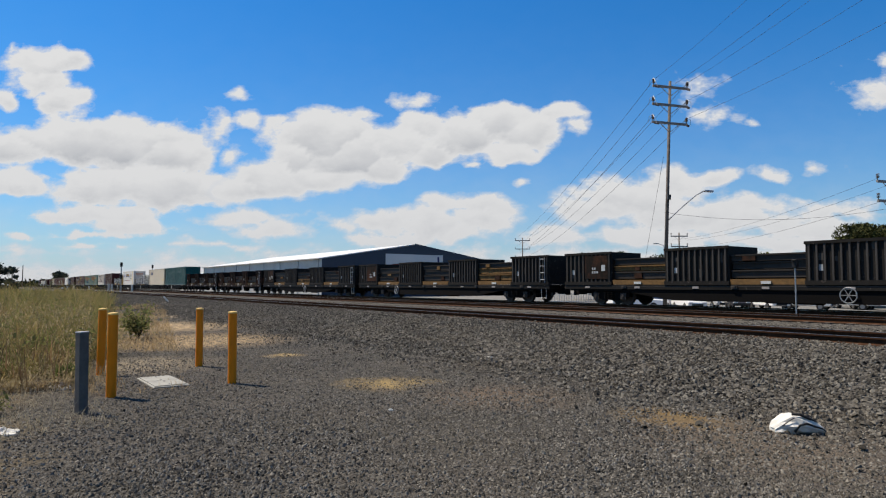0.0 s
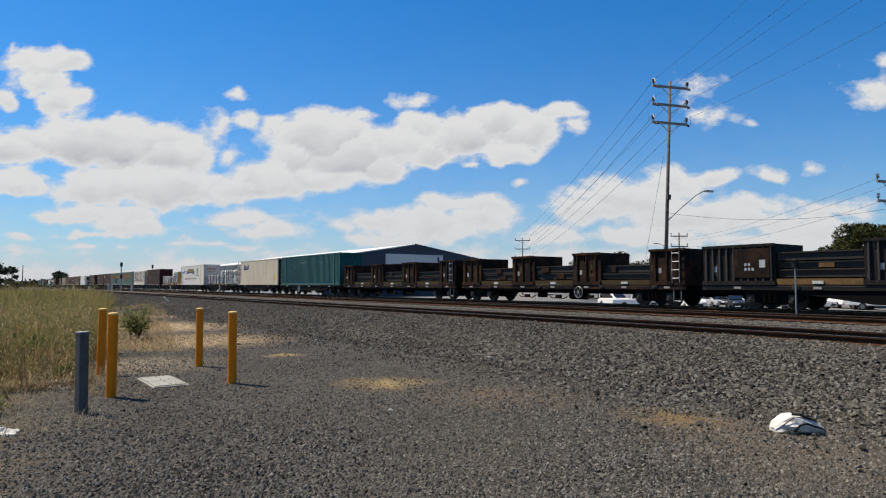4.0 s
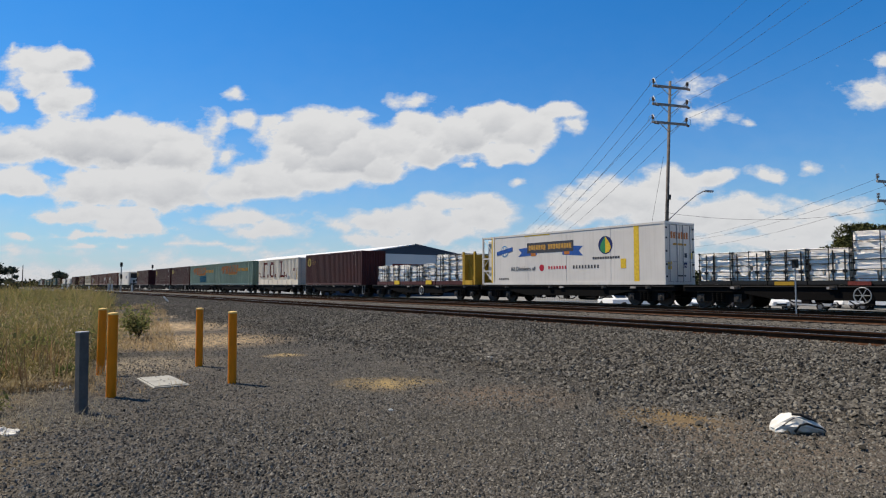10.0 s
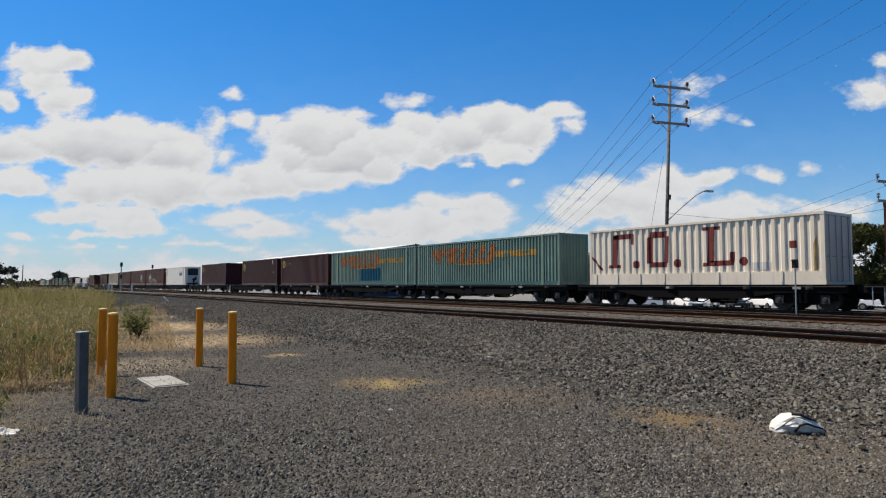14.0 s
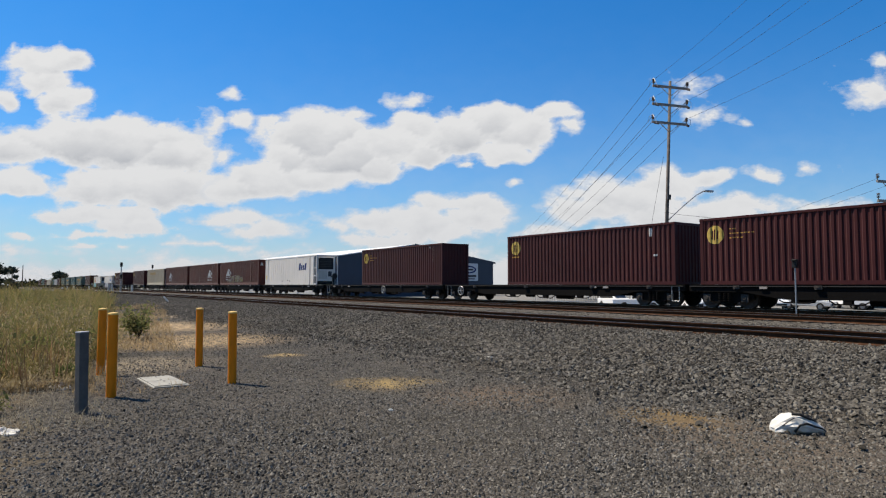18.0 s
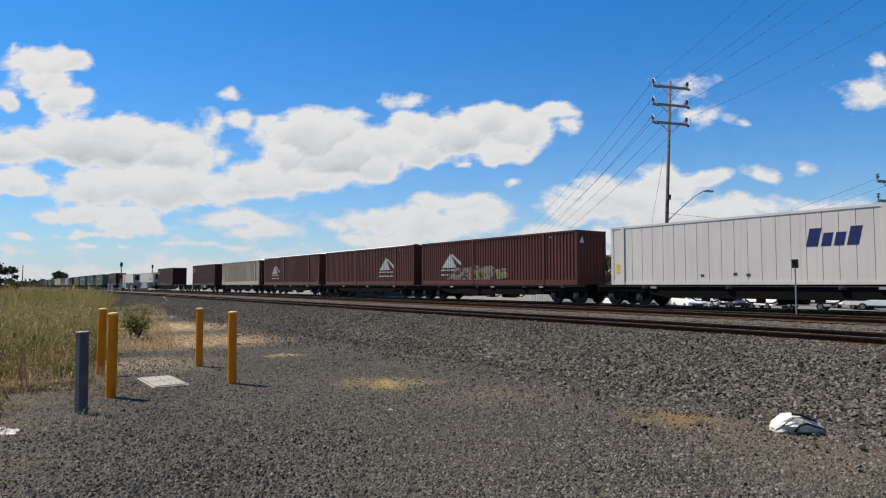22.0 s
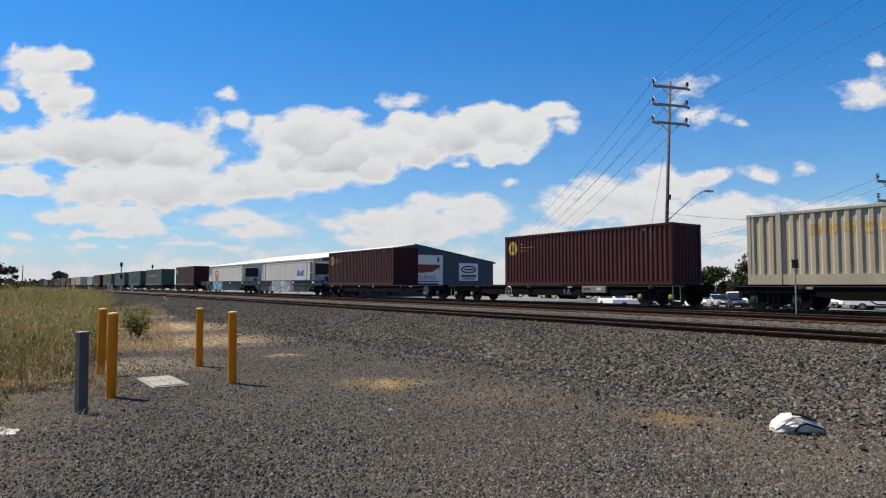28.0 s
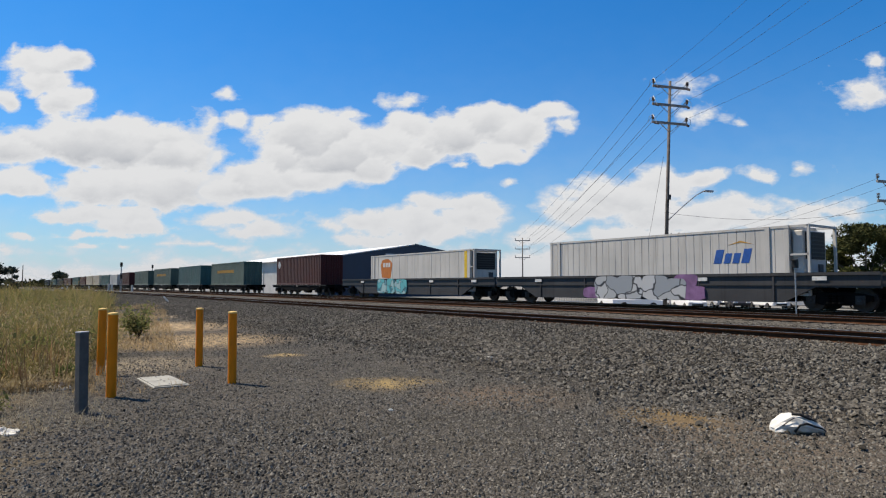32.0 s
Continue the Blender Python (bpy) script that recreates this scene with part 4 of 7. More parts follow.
def container(x0, x1, h, body, label, z=DECK, pitch=0.278, flat=False, doors=1, posts=None, ends=None, rail=0.16, unit=0, lip=None, wide=2.44, depth=0.04, cool_len=1.05):
    """A freight container between two places along the train. doors: the end (+1 or -1) with doors; unit: the end with a cooling machine; posts: extra posts (40-foot lifting points)."""
    ln = x1 - x0
    c = thing("freight_container" if not flat else "refrigerated_container", Matrix(), label, "container", "containers on the train")
    cool = cool_len if unit else 0.0
    PANEL[c.name] = None if flat else (ln - cool - 0.3, pitch, depth, (cool / 2 if unit < 0 else -cool / 2 if unit > 0 else 0.0))
    b0, b1 = -ln / 2 + (cool if unit < 0 else 0), ln / 2 - (cool if unit > 0 else 0)
    mid, bl = (b0 + b1) / 2, b1 - b0
    hw = wide / 2
    pw = bl - 0.3
    key = (round(pw, 2), round(h, 2), pitch, flat, depth)
    for d in (-1, 1):
        part("side_panel", stored(("side",) + key, lambda: corrugated(pw, h - 0.1 - rail, pitch, depth if not flat else 0.012, flat).mesh("side_panel")), body, c, at=pose(mid, d * (hw - 0.025), rail, 0, 0, 0 if d < 0 else 180))
        part("bottom_rail", stored(("br", round(bl, 2), rail), lambda: Shape().box(-bl / 2 + 0.17, -0.05, 0, bl / 2 - 0.17, 0.05, rail).mesh("bottom_rail")), lip or body, c, at=pose(mid, d * (hw - 0.055), 0))
        part("top_rail", stored(("tr", round(bl, 2)), lambda: Shape().box(-bl / 2 + 0.17, -0.045, -0.1, bl / 2 - 0.17, 0.045, 0).mesh("top_rail")), body, c, at=pose(mid, d * (hw - 0.052), h))
        for x in (b0, b1):
            part("corner_post", stored(("post", round(h, 2)), lambda: Shape().box(-0.08, -0.08, 0.1, 0.08, 0.08, h - 0.11).box(-0.09, -0.088, -0.0, 0.09, 0.085, 0.12).box(-0.09, -0.088, h - 0.12, 0.09, 0.085, h + 0.005).mesh("corner_post")), body, c, at=pose(x + (0.09 if x == b0 else -0.09), d * (hw - 0.085), 0))
    for x in posts or ():
        part("lifting_post", stored(("lpost", round(h, 2)), lambda: Shape().box(-0.1, -0.03, 0.0, 0.1, 0.03, h).mesh("lifting_post")), body, c, at=pose(x, -hw + 0.008, 0))
    part("roof", stored(("roof", round(bl, 2)), lambda: Shape().box(-bl / 2 + 0.1, -hw + 0.09, -0.06, bl / 2 - 0.1, hw - 0.09, -0.015).mesh("roof")), body, c, at=pose(mid, 0, h))
    part("floor", stored(("floor", round(bl, 2)), lambda: Shape().box(-bl / 2 + 0.1, -hw + 0.1, 0.02, bl / 2 - 0.1, hw - 0.1, 0.14).mesh("floor")), FRAME, c, at=pose(mid, 0, 0))
    for e, x in ((-1, b0), (1, b1)):
        mat = ends or body
        if e == doors:
            for d in (-1, 1):
                leaf = part("door", stored(("leaf", round(h, 2)), lambda: Shape().box(-0.03, 0.012, 0.14, 0.02, hw - 0.16, h - 0.14).box(0.02, 0.06, 0.9, 0.035, hw - 0.22, 1.0).box(0.02, 0.06, 1.75, 0.035, hw - 0.22, 1.85).mesh("door")), mat, c, at=pose(x - e * 0.06, 0, 0) @ Matrix.Diagonal((1, d, 1, 1)))
                for y in (0.25, 0.85):
                    part("locking_bar", stored(("bar", round(h, 2)), lambda: Shape().bar((0, 0, 0.12), (0, 0, h - 0.12), 0.022, 0.022, 6).box(-0.02, -0.05, 1.1, 0.03, 0.3, 1.14).mesh("locking_bar")), GALV, leaf, at=pose(e * 0.06, y, 0))
        else:
            part("end_wall", stored(("end", round(h, 2)), lambda: corrugated(wide - 0.34, h - 0.22, 0.25, 0.04).mesh("end_wall")), mat, c, at=pose(x - e * 0.05, 0, 0.12, 0, 0, 90 * e))
        part("end_header", stored("header", lambda: Shape().box(-0.05, -hw + 0.17, -0.12, 0.05, hw - 0.17, 0).mesh("end_header")), mat, c, at=pose(x - e * 0.06, 0, h))
        part("end_sill", stored("header", None), mat, c, at=pose(x - e * 0.06, 0, 0.125))
    if unit:
        e = unit
        xe = e * ln / 2
        xb = b1 if e > 0 else b0
        fr = part("machine_frame", Shape().box(xe - 0.05, -hw + 0.03, 0, xe + 0.05, -hw + 0.13, h).box(xe - 0.05, hw - 0.13, 0, xe + 0.05, hw - 0.03, h)
                  .box(min(xb, xe), -hw + 0.03, h - 0.09, max(xb, xe), -hw + 0.12, h).box(min(xb, xe), hw - 0.12, h - 0.09, max(xb, xe), hw - 0.03, h).box(xe - 0.05, -hw + 0.13, h - 0.09, xe + 0.05, hw - 0.13, h)
                  .box(min(xb, xe), -hw + 0.03, 0, max(xb, xe), -hw + 0.12, 0.12).box(min(xb, xe), hw - 0.12, 0, max(xb, xe), hw - 0.03, 0.12).box(min(xb, xe), -hw + 0.03, 0.85, max(xb, xe), -hw + 0.08, 0.93)
                  .box(min(xb, xe), -hw + 0.03, 1.65, max(xb, xe), -hw + 0.08, 1.73), body, c, "open steel frame round the cooling machine")
        thick = max(0.22, cool - 0.3)
        a, b = (xb + 0.02, xb + thick) if e > 0 else (xb - thick, xb - 0.02)
        mach = part("cooling_machine", bevelled(Shape().box(a, -0.98, 0.35, b, 0.98, h - 0.2).mesh("cooling_machine"), 0.05), OFF_WHITE if body is not WHITE else WHITE, fr, "boxy cooling machine with dark grille")
        g0 = b if e > 0 else a
        gz0, gz1 = h * 0.52, h - 0.26
        part("grille", bevelled(Shape().box(min(g0, g0 + e * 0.04), -0.82, gz0, max(g0, g0 + e * 0.04), 0.82, gz1).mesh("grille"), 0.018), BLACK, fr, "black cooling grille")
        for i in range(6):
            zz = gz0 + 0.1 + i * (gz1 - gz0 - 0.16) / 6
            part("louvre", Shape().box(min(g0 + e * 0.042, g0 + e * 0.06), -0.72, zz, max(g0 + e * 0.042, g0 + e * 0.06), 0.72, zz + 0.05), GREY_PAINT, fr)
        part("control_box", Shape().box(min(g0 + e * 0.002, g0 + e * 0.05), 0.25, h * 0.28, max(g0 + e * 0.002, g0 + e * 0.05), 0.62, h * 0.45), DARK_GREY, fr)
        part("access_panel", Shape().box(min(g0 + e * 0.002, g0 + e * 0.03), -0.8, h * 0.2, max(g0 + e * 0.002, g0 + e * 0.03), 0.1, h * 0.48), OFF_WHITE, fr)
        part("fuel_tank", Shape().bar(((a + b) / 2, -0.8, 0.2), ((a + b) / 2, 0.8, 0.2), 0.14, 0.14, 12), BLACK, fr)
        if cool > 0.8:
            for q in range(3):
                za, zb = 0.12 + q * (h - 0.22) / 3, 0.12 + (q + 1) * (h - 0.22) / 3
                ends_ = ((xb, za), (xe, zb)) if q % 2 == 0 else ((xe, za), (xb, zb))
                part("brace", Shape().pipe([(ends_[0][0], -hw + 0.06, ends_[0][1]), (ends_[1][0], -hw + 0.06, ends_[1][1])], 0.022, 6), body, fr)
    ride(c, (x0 + x1) / 2, YT, RZ + z)
    return c


NEAR = -1.199


def decal(c, outline, material, off=0.0, name="marking", label=""):
    """A thin painted shape on the near side: outline in metres from the container's middle and from its foot."""
    fold = PANEL[c.name]
    if fold is None:
        return part(name, Shape().plate(outline, "y", NEAR - 0.003 - off, NEAR + 0.006), material, c, label)
    ln, pitch, depth, mid = fold
    lo, hi = min(p[0] for p in outline), max(p[0] for p in outline)
    n = max(4, round(ln / pitch))
    p = ln / n
    xs = [lo, hi] + [q[0] for q in outline]
    for i in range(n + 1):
        xs += [mid - ln / 2 + (i + f) * p for f in (0, 0.36, 0.48, 0.84)]
    xs = sorted({round(min(max(x, lo), hi), 4) for x in xs})

    def inward(x):
        f = ((x - mid + ln / 2) / p) % 1.0
        return depth * (0 if f < 0.36 else (f - 0.36) / 0.12 if f < 0.48 else 1.0 if f < 0.84 else (1 - f) / 0.16)

    def span(x):
        zs = []
        for (ax, az), (bx, bz) in zip(outline, outline[1:] + outline[:1]):
            if min(ax, bx) <= x <= max(ax, bx):
                zs += [az, bz] if ax == bx else [az + (bz - az) * (x - ax) / (bx - ax)]
        return (min(zs), max(zs)) if zs else (0.0, 0.0)
    s = Shape()
    for a, b in zip(xs, xs[1:]):
        (a0, a1), (b0, b1) = span(a + 1e-5), span(b - 1e-5)
        ya, yb = NEAR - 0.002 - off + inward(a), NEAR - 0.002 - off + inward(b)
        s.add([(a, ya, a0), (b, yb, b0), (b, yb, b1), (a, ya, a1)], [(0, 1, 2, 3)])
    me = s.mesh(name)
    bm = bmesh.new()
    bm.from_mesh(me)
    bmesh.ops.remove_doubles(bm, verts=bm.verts, dist=0.0008)
    bm.to_mesh(me)
    bm.free()
    return part(name, me, material, c, label)


def block(c, x0, z0, x1, z1, material, slant=0.0, off=0.0, name="marking"):
    return decal(c, [(x0, z0), (x1, z0), (x1 + slant, z1), (x0 + slant, z1)], material, off, name)


def disc(c, x, z, r, material, off=0.0, n=28, name="roundel"):
    return decal(c, [(x + r * math.cos(2 * math.pi * k / n), z + r * math.sin(2 * math.pi * k / n)) for k in range(n)], material, off, name)


def roundel(c, x, z, words=True):
    disc(c, x, z, 0.42, ROUNDEL)
    for k in range(3):
        block(c, x - 0.2 + 0.13 * k, z - 0.2 - 0.05 * (k == 1), x - 0.13 + 0.13 * k, z + 0.2 + 0.05 * (k == 1), MAROON, 0.03, 0.004, "stripe")
    if words:
        for k in range(3):
            for q in range((2, 7, 4)[k]):
                block(c, x + 0.68 + 0.17 * q, z + 0.2 - 0.2 * k, x + 0.79 + 0.17 * q, z + 0.25 - 0.2 * k, AMBER, 0, 0, "lettering_block")


def codes(c, x, z, material=CODE_GREY):
    """Column of unreadable code marks near the right-hand top corner."""
    for k in range(9):
        block(c, x, z - 0.13 * k, x + 0.035, z - 0.13 * k + 0.055, material, 0, 0, "code_mark")
    block(c, x - 0.5, z - 0.02, x - 0.34, z + 0.08, material, 0, 0, "code_mark")


def word_mark(c, x, z, h, widths, material, gap=0.1, slant=0.15):
    """A brand name as a row of plain blocks."""
    for k, wd in enumerate(widths):
        tall = h if k in (0, len(widths) - 1) else h * 0.72
        block(c, x, z, x + wd * 0.86, z + tall, material, slant * tall / h, 0, "lettering_block")
        x += wd + gap


def pyramid(c, x, z, k=1.0):
    decal(c, [(x, z), (x + 1.75 * k, z), (x + 1.05 * k, z + 1.0 * k)], LABEL_WHITE, name="emblem")
    decal(c, [(x + 1.2 * k, z + 1.0 * k), (x + 2.35 * k, z + 0.35 * k), (x + 2.35 * k, z + 0.08 * k), (x + 1.25 * k, z + 0.8 * k)], LABEL_WHITE, name="emblem")
    xx = x - 0.05
    for wd in (0.5, 0.45, 0.5, 0.5):
        a, b = z - 0.55 * k, z - 0.12 * k
        block(c, xx, a, xx + wd * k, a + 0.1 * k, LABEL_WHITE, name="lettering_block")
        block(c, xx, b - 0.1 * k, xx + wd * k, b, LABEL_WHITE, name="lettering_block")
        xx += (wd + 0.1) * k


# ---- steel wagons at the head ----
BEAM = paint("dark_mill_steel", (0.036, 0.031, 0.027), 0.6, wear=(0.1, 0.06, 0.04), worn=0.5, fade=0.4, sheen=0.0)
DUNNAGE = plain("timber_dunnage", (0.135, 0.075, 0.026), 0.8, vary=0.4, scale=5.0)


def ribbed_box(w, x0, x1, material, ribs, h=1.72, name="stanchion_box"):
    b = part(name, Shape().box(x0, -1.2, DECK, x1, -1.13, DECK + h).box(x0, 1.13, DECK, x1, 1.2, DECK + h).box(x0, -1.13, DECK, x0 + 0.06, 1.13, DECK + h).box(x1 - 0.06, -1.13, DECK, x1, 1.13, DECK + h), material, w)
    ln = x1 - x0
    for i in range(ribs):
        x = x0 + (i + 0.5) * ln / ribs
        part("rib", stored(("rib", round(h, 2)), lambda: Shape().box(-0.035, -0.07, 0.12, 0.035, 0, h - 0.06).mesh("rib")), PALE_STEEL if material is BLACK_BOX else material, b, at=pose(x, -1.2, DECK))
    part("top_edge", Shape().box(x0 - 0.02, -1.29, DECK + h - 0.1, x1 + 0.02, -1.2, DECK + h + 0.02), material, b)
    part("bottom_edge", Shape().box(x0 - 0.02, -1.29, DECK - 0.02, x1 + 0.02, -1.2, DECK + 0.16), material, b)
    return b


def steel_wagon(boxes, material, ribs, label, deep, brake, load):
    x0, x1 = boxes[0][0], boxes[-1][1]
    mid = (x0 + x1) / 2
    w = wagon(x0 - 0.05, x1 + 0.05, label, BLACK_BOX if deep else RUST, 3.1 if deep else 1.9, brake, 0.3 if deep else 0.68, 2.3 if deep else 1.0, step_paint=GALV, steps=(1,), plates=[(a + b) / 2 - mid for a, b in boxes] + [(a[1] + b[0]) / 2 - mid for a, b in zip(boxes, boxes[1:])])
    rng = random.Random(round(x0 * 10))
    for a, b in boxes:
        bx = ribbed_box(w, a - mid, b - mid, material, ribs)
        if (a, b) == boxes[0] and deep:
            pn = part("rust_panel", Shape().box(a - mid + 1.5, -1.29, DECK + 0.3, a - mid + 3.1, -1.272, DECK + 1.55), RUST, bx, "rust-brown plate with pale stencil marks")
            for q in range(5):
                part("stencil_mark", Shape().box(a - mid + 2.0 + 0.16 * (q % 3), -1.296, DECK + 0.6 + 0.2 * (q // 3), a - mid + 2.1 + 0.16 * (q % 3), -1.291, DECK + 0.72 + 0.2 * (q // 3)), SPRAY_WHITE, pn)
            part("stencil_mark", Shape().box(a - mid + 2.66, -1.296, DECK + 0.72, a - mid + 2.92, -1.291, DECK + 1.05), SPRAY_WHITE, pn)
        for q in range(5):
            xx, zz = rng.uniform(a, b - 0.3) - mid, DECK + rng.uniform(0.25, 1.4)
            part("scuffed_patch", Shape().box(xx, -1.206, zz, xx + rng.uniform(0.08, 0.22), -1.2, zz + rng.uniform(0.15, 0.5)), PALE_STEEL if deep else OLIVE, bx)
        part("stencil", Shape().box(a - mid + 0.5, -1.212, DECK + 0.55, a - mid + 0.66, -1.204, DECK + 0.8), SPRAY_WHITE, bx)
    part("ladder", Shape().pipe([(-0.2, 0, 0), (-0.2, 0, 1.5)], 0.02, 5).pipe([(0.2, 0, 0), (0.2, 0, 1.5)], 0.02, 5).pipe([(-0.2, 0, 0.2), (0.2, 0, 0.2)], 0.02, 5).pipe([(-0.2, 0, 0.6), (0.2, 0, 0.6)], 0.02, 5)
         .pipe([(-0.2, 0, 1.0), (0.2, 0, 1.0)], 0.02, 5).pipe([(-0.2, 0, 1.4), (0.2, 0, 1.4)], 0.02, 5), GALV, w, at=pose(x1 - mid - 0.45, -1.32, DECK + 0.1))
    for (a0, a1), (b0, b1) in zip(boxes, boxes[1:]):
        part("load_plate", Shape().box((a1 + b0) / 2 - mid - 0.2, -1.25, DECK + 0.03, (a1 + b0) / 2 - mid + 0.22, -1.21, DECK + 0.15), LABEL_WHITE, w, "white load plate")
        st = thing("steel_stack", Matrix(), "stack of dark rolled steel sections on timber dunnage", "steel stack", "steel loads on the train")
        ln = b0 - a1 - 0.08
        z = 0.0
        part("dunnage", Shape().box(-ln / 2, -1.2, 0, ln / 2, -0.95, 0.24), DUNNAGE if deep else OLIVE, st, "brown timber dunnage board")
        part("dunnage", Shape().box(-ln / 2, 0.95, 0, ln / 2, 1.18, 0.3), DUNNAGE if deep else OLIVE, st)
        z = 0.3
        for k in range(3 if not load else load):
            th = rng.uniform(0.3, 0.42)
            inset = rng.uniform(0.0, 0.12)
            m = DUNNAGE if (deep and rng.random() < (0.6 if k == 0 else 0.15)) else BEAM
            sh = Shape().box(-ln / 2, -1.1 + inset, z, ln / 2, 1.1 - inset, z + th - 0.1).box(-ln / 2, -1.16 + inset, z + th - 0.1, ln / 2, 1.16 - inset, z + th - 0.04)
            part("steel_section" if m is BEAM else "timber_layer", sh, m, st)
            if rng.random() < 0.6:
                bx_ = rng.uniform(-0.35, 0.3) * ln
                part("spacer", Shape().box(bx_, -1.17 + inset, z + 0.02, bx_ + rng.uniform(0.2, 0.7), -1.1 + inset, z + th - 0.12), DUNNAGE if rng.random() < 0.4 else RUST, st)
            z += th
        ride(st, (a1 + b0) / 2, YT, RZ + DECK)


def bays(x0, width, pitch, n=4):
    return [(x0 + i * pitch, x0 + i * pitch + width) for i in range(n)]


steel_wagon(bays(192.5, 3.3, 6.58), BLACK_BOX, 11, "sooty steel-carrying wagon with ribbed stanchion boxes", True, 3.2, 3)
steel_wagon(bays(167.6, 3.3, 6.75), BLACK_BOX, 11, "sooty steel-carrying wagon with ribbed stanchion boxes", True, -5.4, 3)
steel_wagon(bays(143.5, 3.3, 6.65), BLACK_BOX, 10, "sooty steel-carrying wagon with ribbed stanchion boxes and timber", True, 0.6, 3)
steel_wagon(bays(125.15, 1.98, 5.14), RUST, 3, "rust-brown steel wagon with plain plate boxes", False, 2.0, 2)
steel_wagon(bays(106.95, 2.0, 5.12), RUST, 3, "rust-brown steel wagon with plain plate boxes", False, None, 2)

W = "dark skeletal container wagon with sooty underframe"
WS = "dark flat wagon with steps and a handbrake wheel"
wagon(90.95, 106.5, W, plates=(-5.5, 0.3, 5.2), brake=-2.2)
g = container(91.4, 106.0, 3.03, GREEN, "sea-green corrugated freight container with scraped paint", doors=-1, posts=(-6.1, 6.1))
block(g, -6.2, 0.18, 6.2, 0.26, DEEP_BLUE, name="lip")
scr = random.Random(4)
for k in range(26):
    x, wd = scr.uniform(-4.4, 4.6), scr.uniform(0.06, 0.2)
    z1 = 2.45 - 0.12 * scr.random() - 0.03 * abs(x)
    block(g, x, z1 - scr.choice((0.1, 0.15, 0.25, 0.5)), x + wd, z1, SCRAPE, 0.02, 0.001 + 0.0005 * k, "scraped_patch")

wagon(75.9, 90.55, W, plates=(-4, 4), brake=None)
r = container(76.05, 90.25, 3.02, CREAM, "cream refrigerated container with navy lettering blocks", flat=True, pitch=1.12, doors=1, unit=-1, ends=RUST)
word_mark(r, -4.9, 1.85, 0.66, (0.5, 0.4, 0.4, 0.46), NAVY_DECAL, 0.05, 0.16)
block(r, 5.9, 0.62, 6.35, 1.1, YELLOW, name="warning_label")
for x, z in ((-3.6, 2.55), (-3.3, 2.3), (1.0, 1.4), (2.6, 1.42), (-1.0, 0.6), (3.6, 2.5)):
    block(r, x, z, x + 0.1, z + 0.09, DARK_GREY, name="vent_plate")

# open wagons with wrapped bundles in steel racks
WRAP = Nodes("white_plastic_wrap")
_n = WRAP.noise(WRAP.where("Object"), 3.5, 6, 0.65)
WRAP.bump(_n, 0.35, 0.04)
WRAP.done(WRAP.mix(WRAP.ramp(_n, 0.35, 0.75), (0.74, 0.7, 0.65), (0.86, 0.82, 0.77)), 0.6)
WRAP = WRAP.m


def bundle_mesh(ln, h, seed, cells):
    """Soft wrapped packs side by side, bulging and creased."""
    q = random.Random(seed)
    s = Shape()
    n = 9
    for i in range(cells):
        a, b = -ln / 2 + i * ln / cells, -ln / 2 + (i + 1) * ln / cells - 0.02
        hh, o = h * q.uniform(0.9, 1.06), q.uniform(0, 40)
        v = []
        for k in range(7):
            x = a + (b - a) * k / 6
            pinch = 1 - 0.045 * abs(k / 3 - 1) ** 3
            for m in range(4 * n):
                ang = 2 * math.pi * m / (4 * n)
                cy, cz = math.cos(ang), math.sin(ang)
                w = 1 + 0.03 * noise.noise((x * 5 + o, cy * 3, cz * 3))
                v.append((x, 1.08 * math.copysign(abs(cy) ** 0.1, cy) * w * (0.97 + 0.03 * pinch), hh / 2 + hh / 2 * math.copysign(abs(cz) ** 0.09, cz) * w * pinch))
        r = 4 * n
        f = [(k * r + m, k * r + (m + 1) % r, (k + 1) * r + (m + 1) % r, (k + 1) * r + m) for k in range(6) for m in range(r)]
        s.add(v, f + [tuple(range(r))[::-1], tuple(range(6 * r, 7 * r))])
    return s.mesh("wrapped_pack")


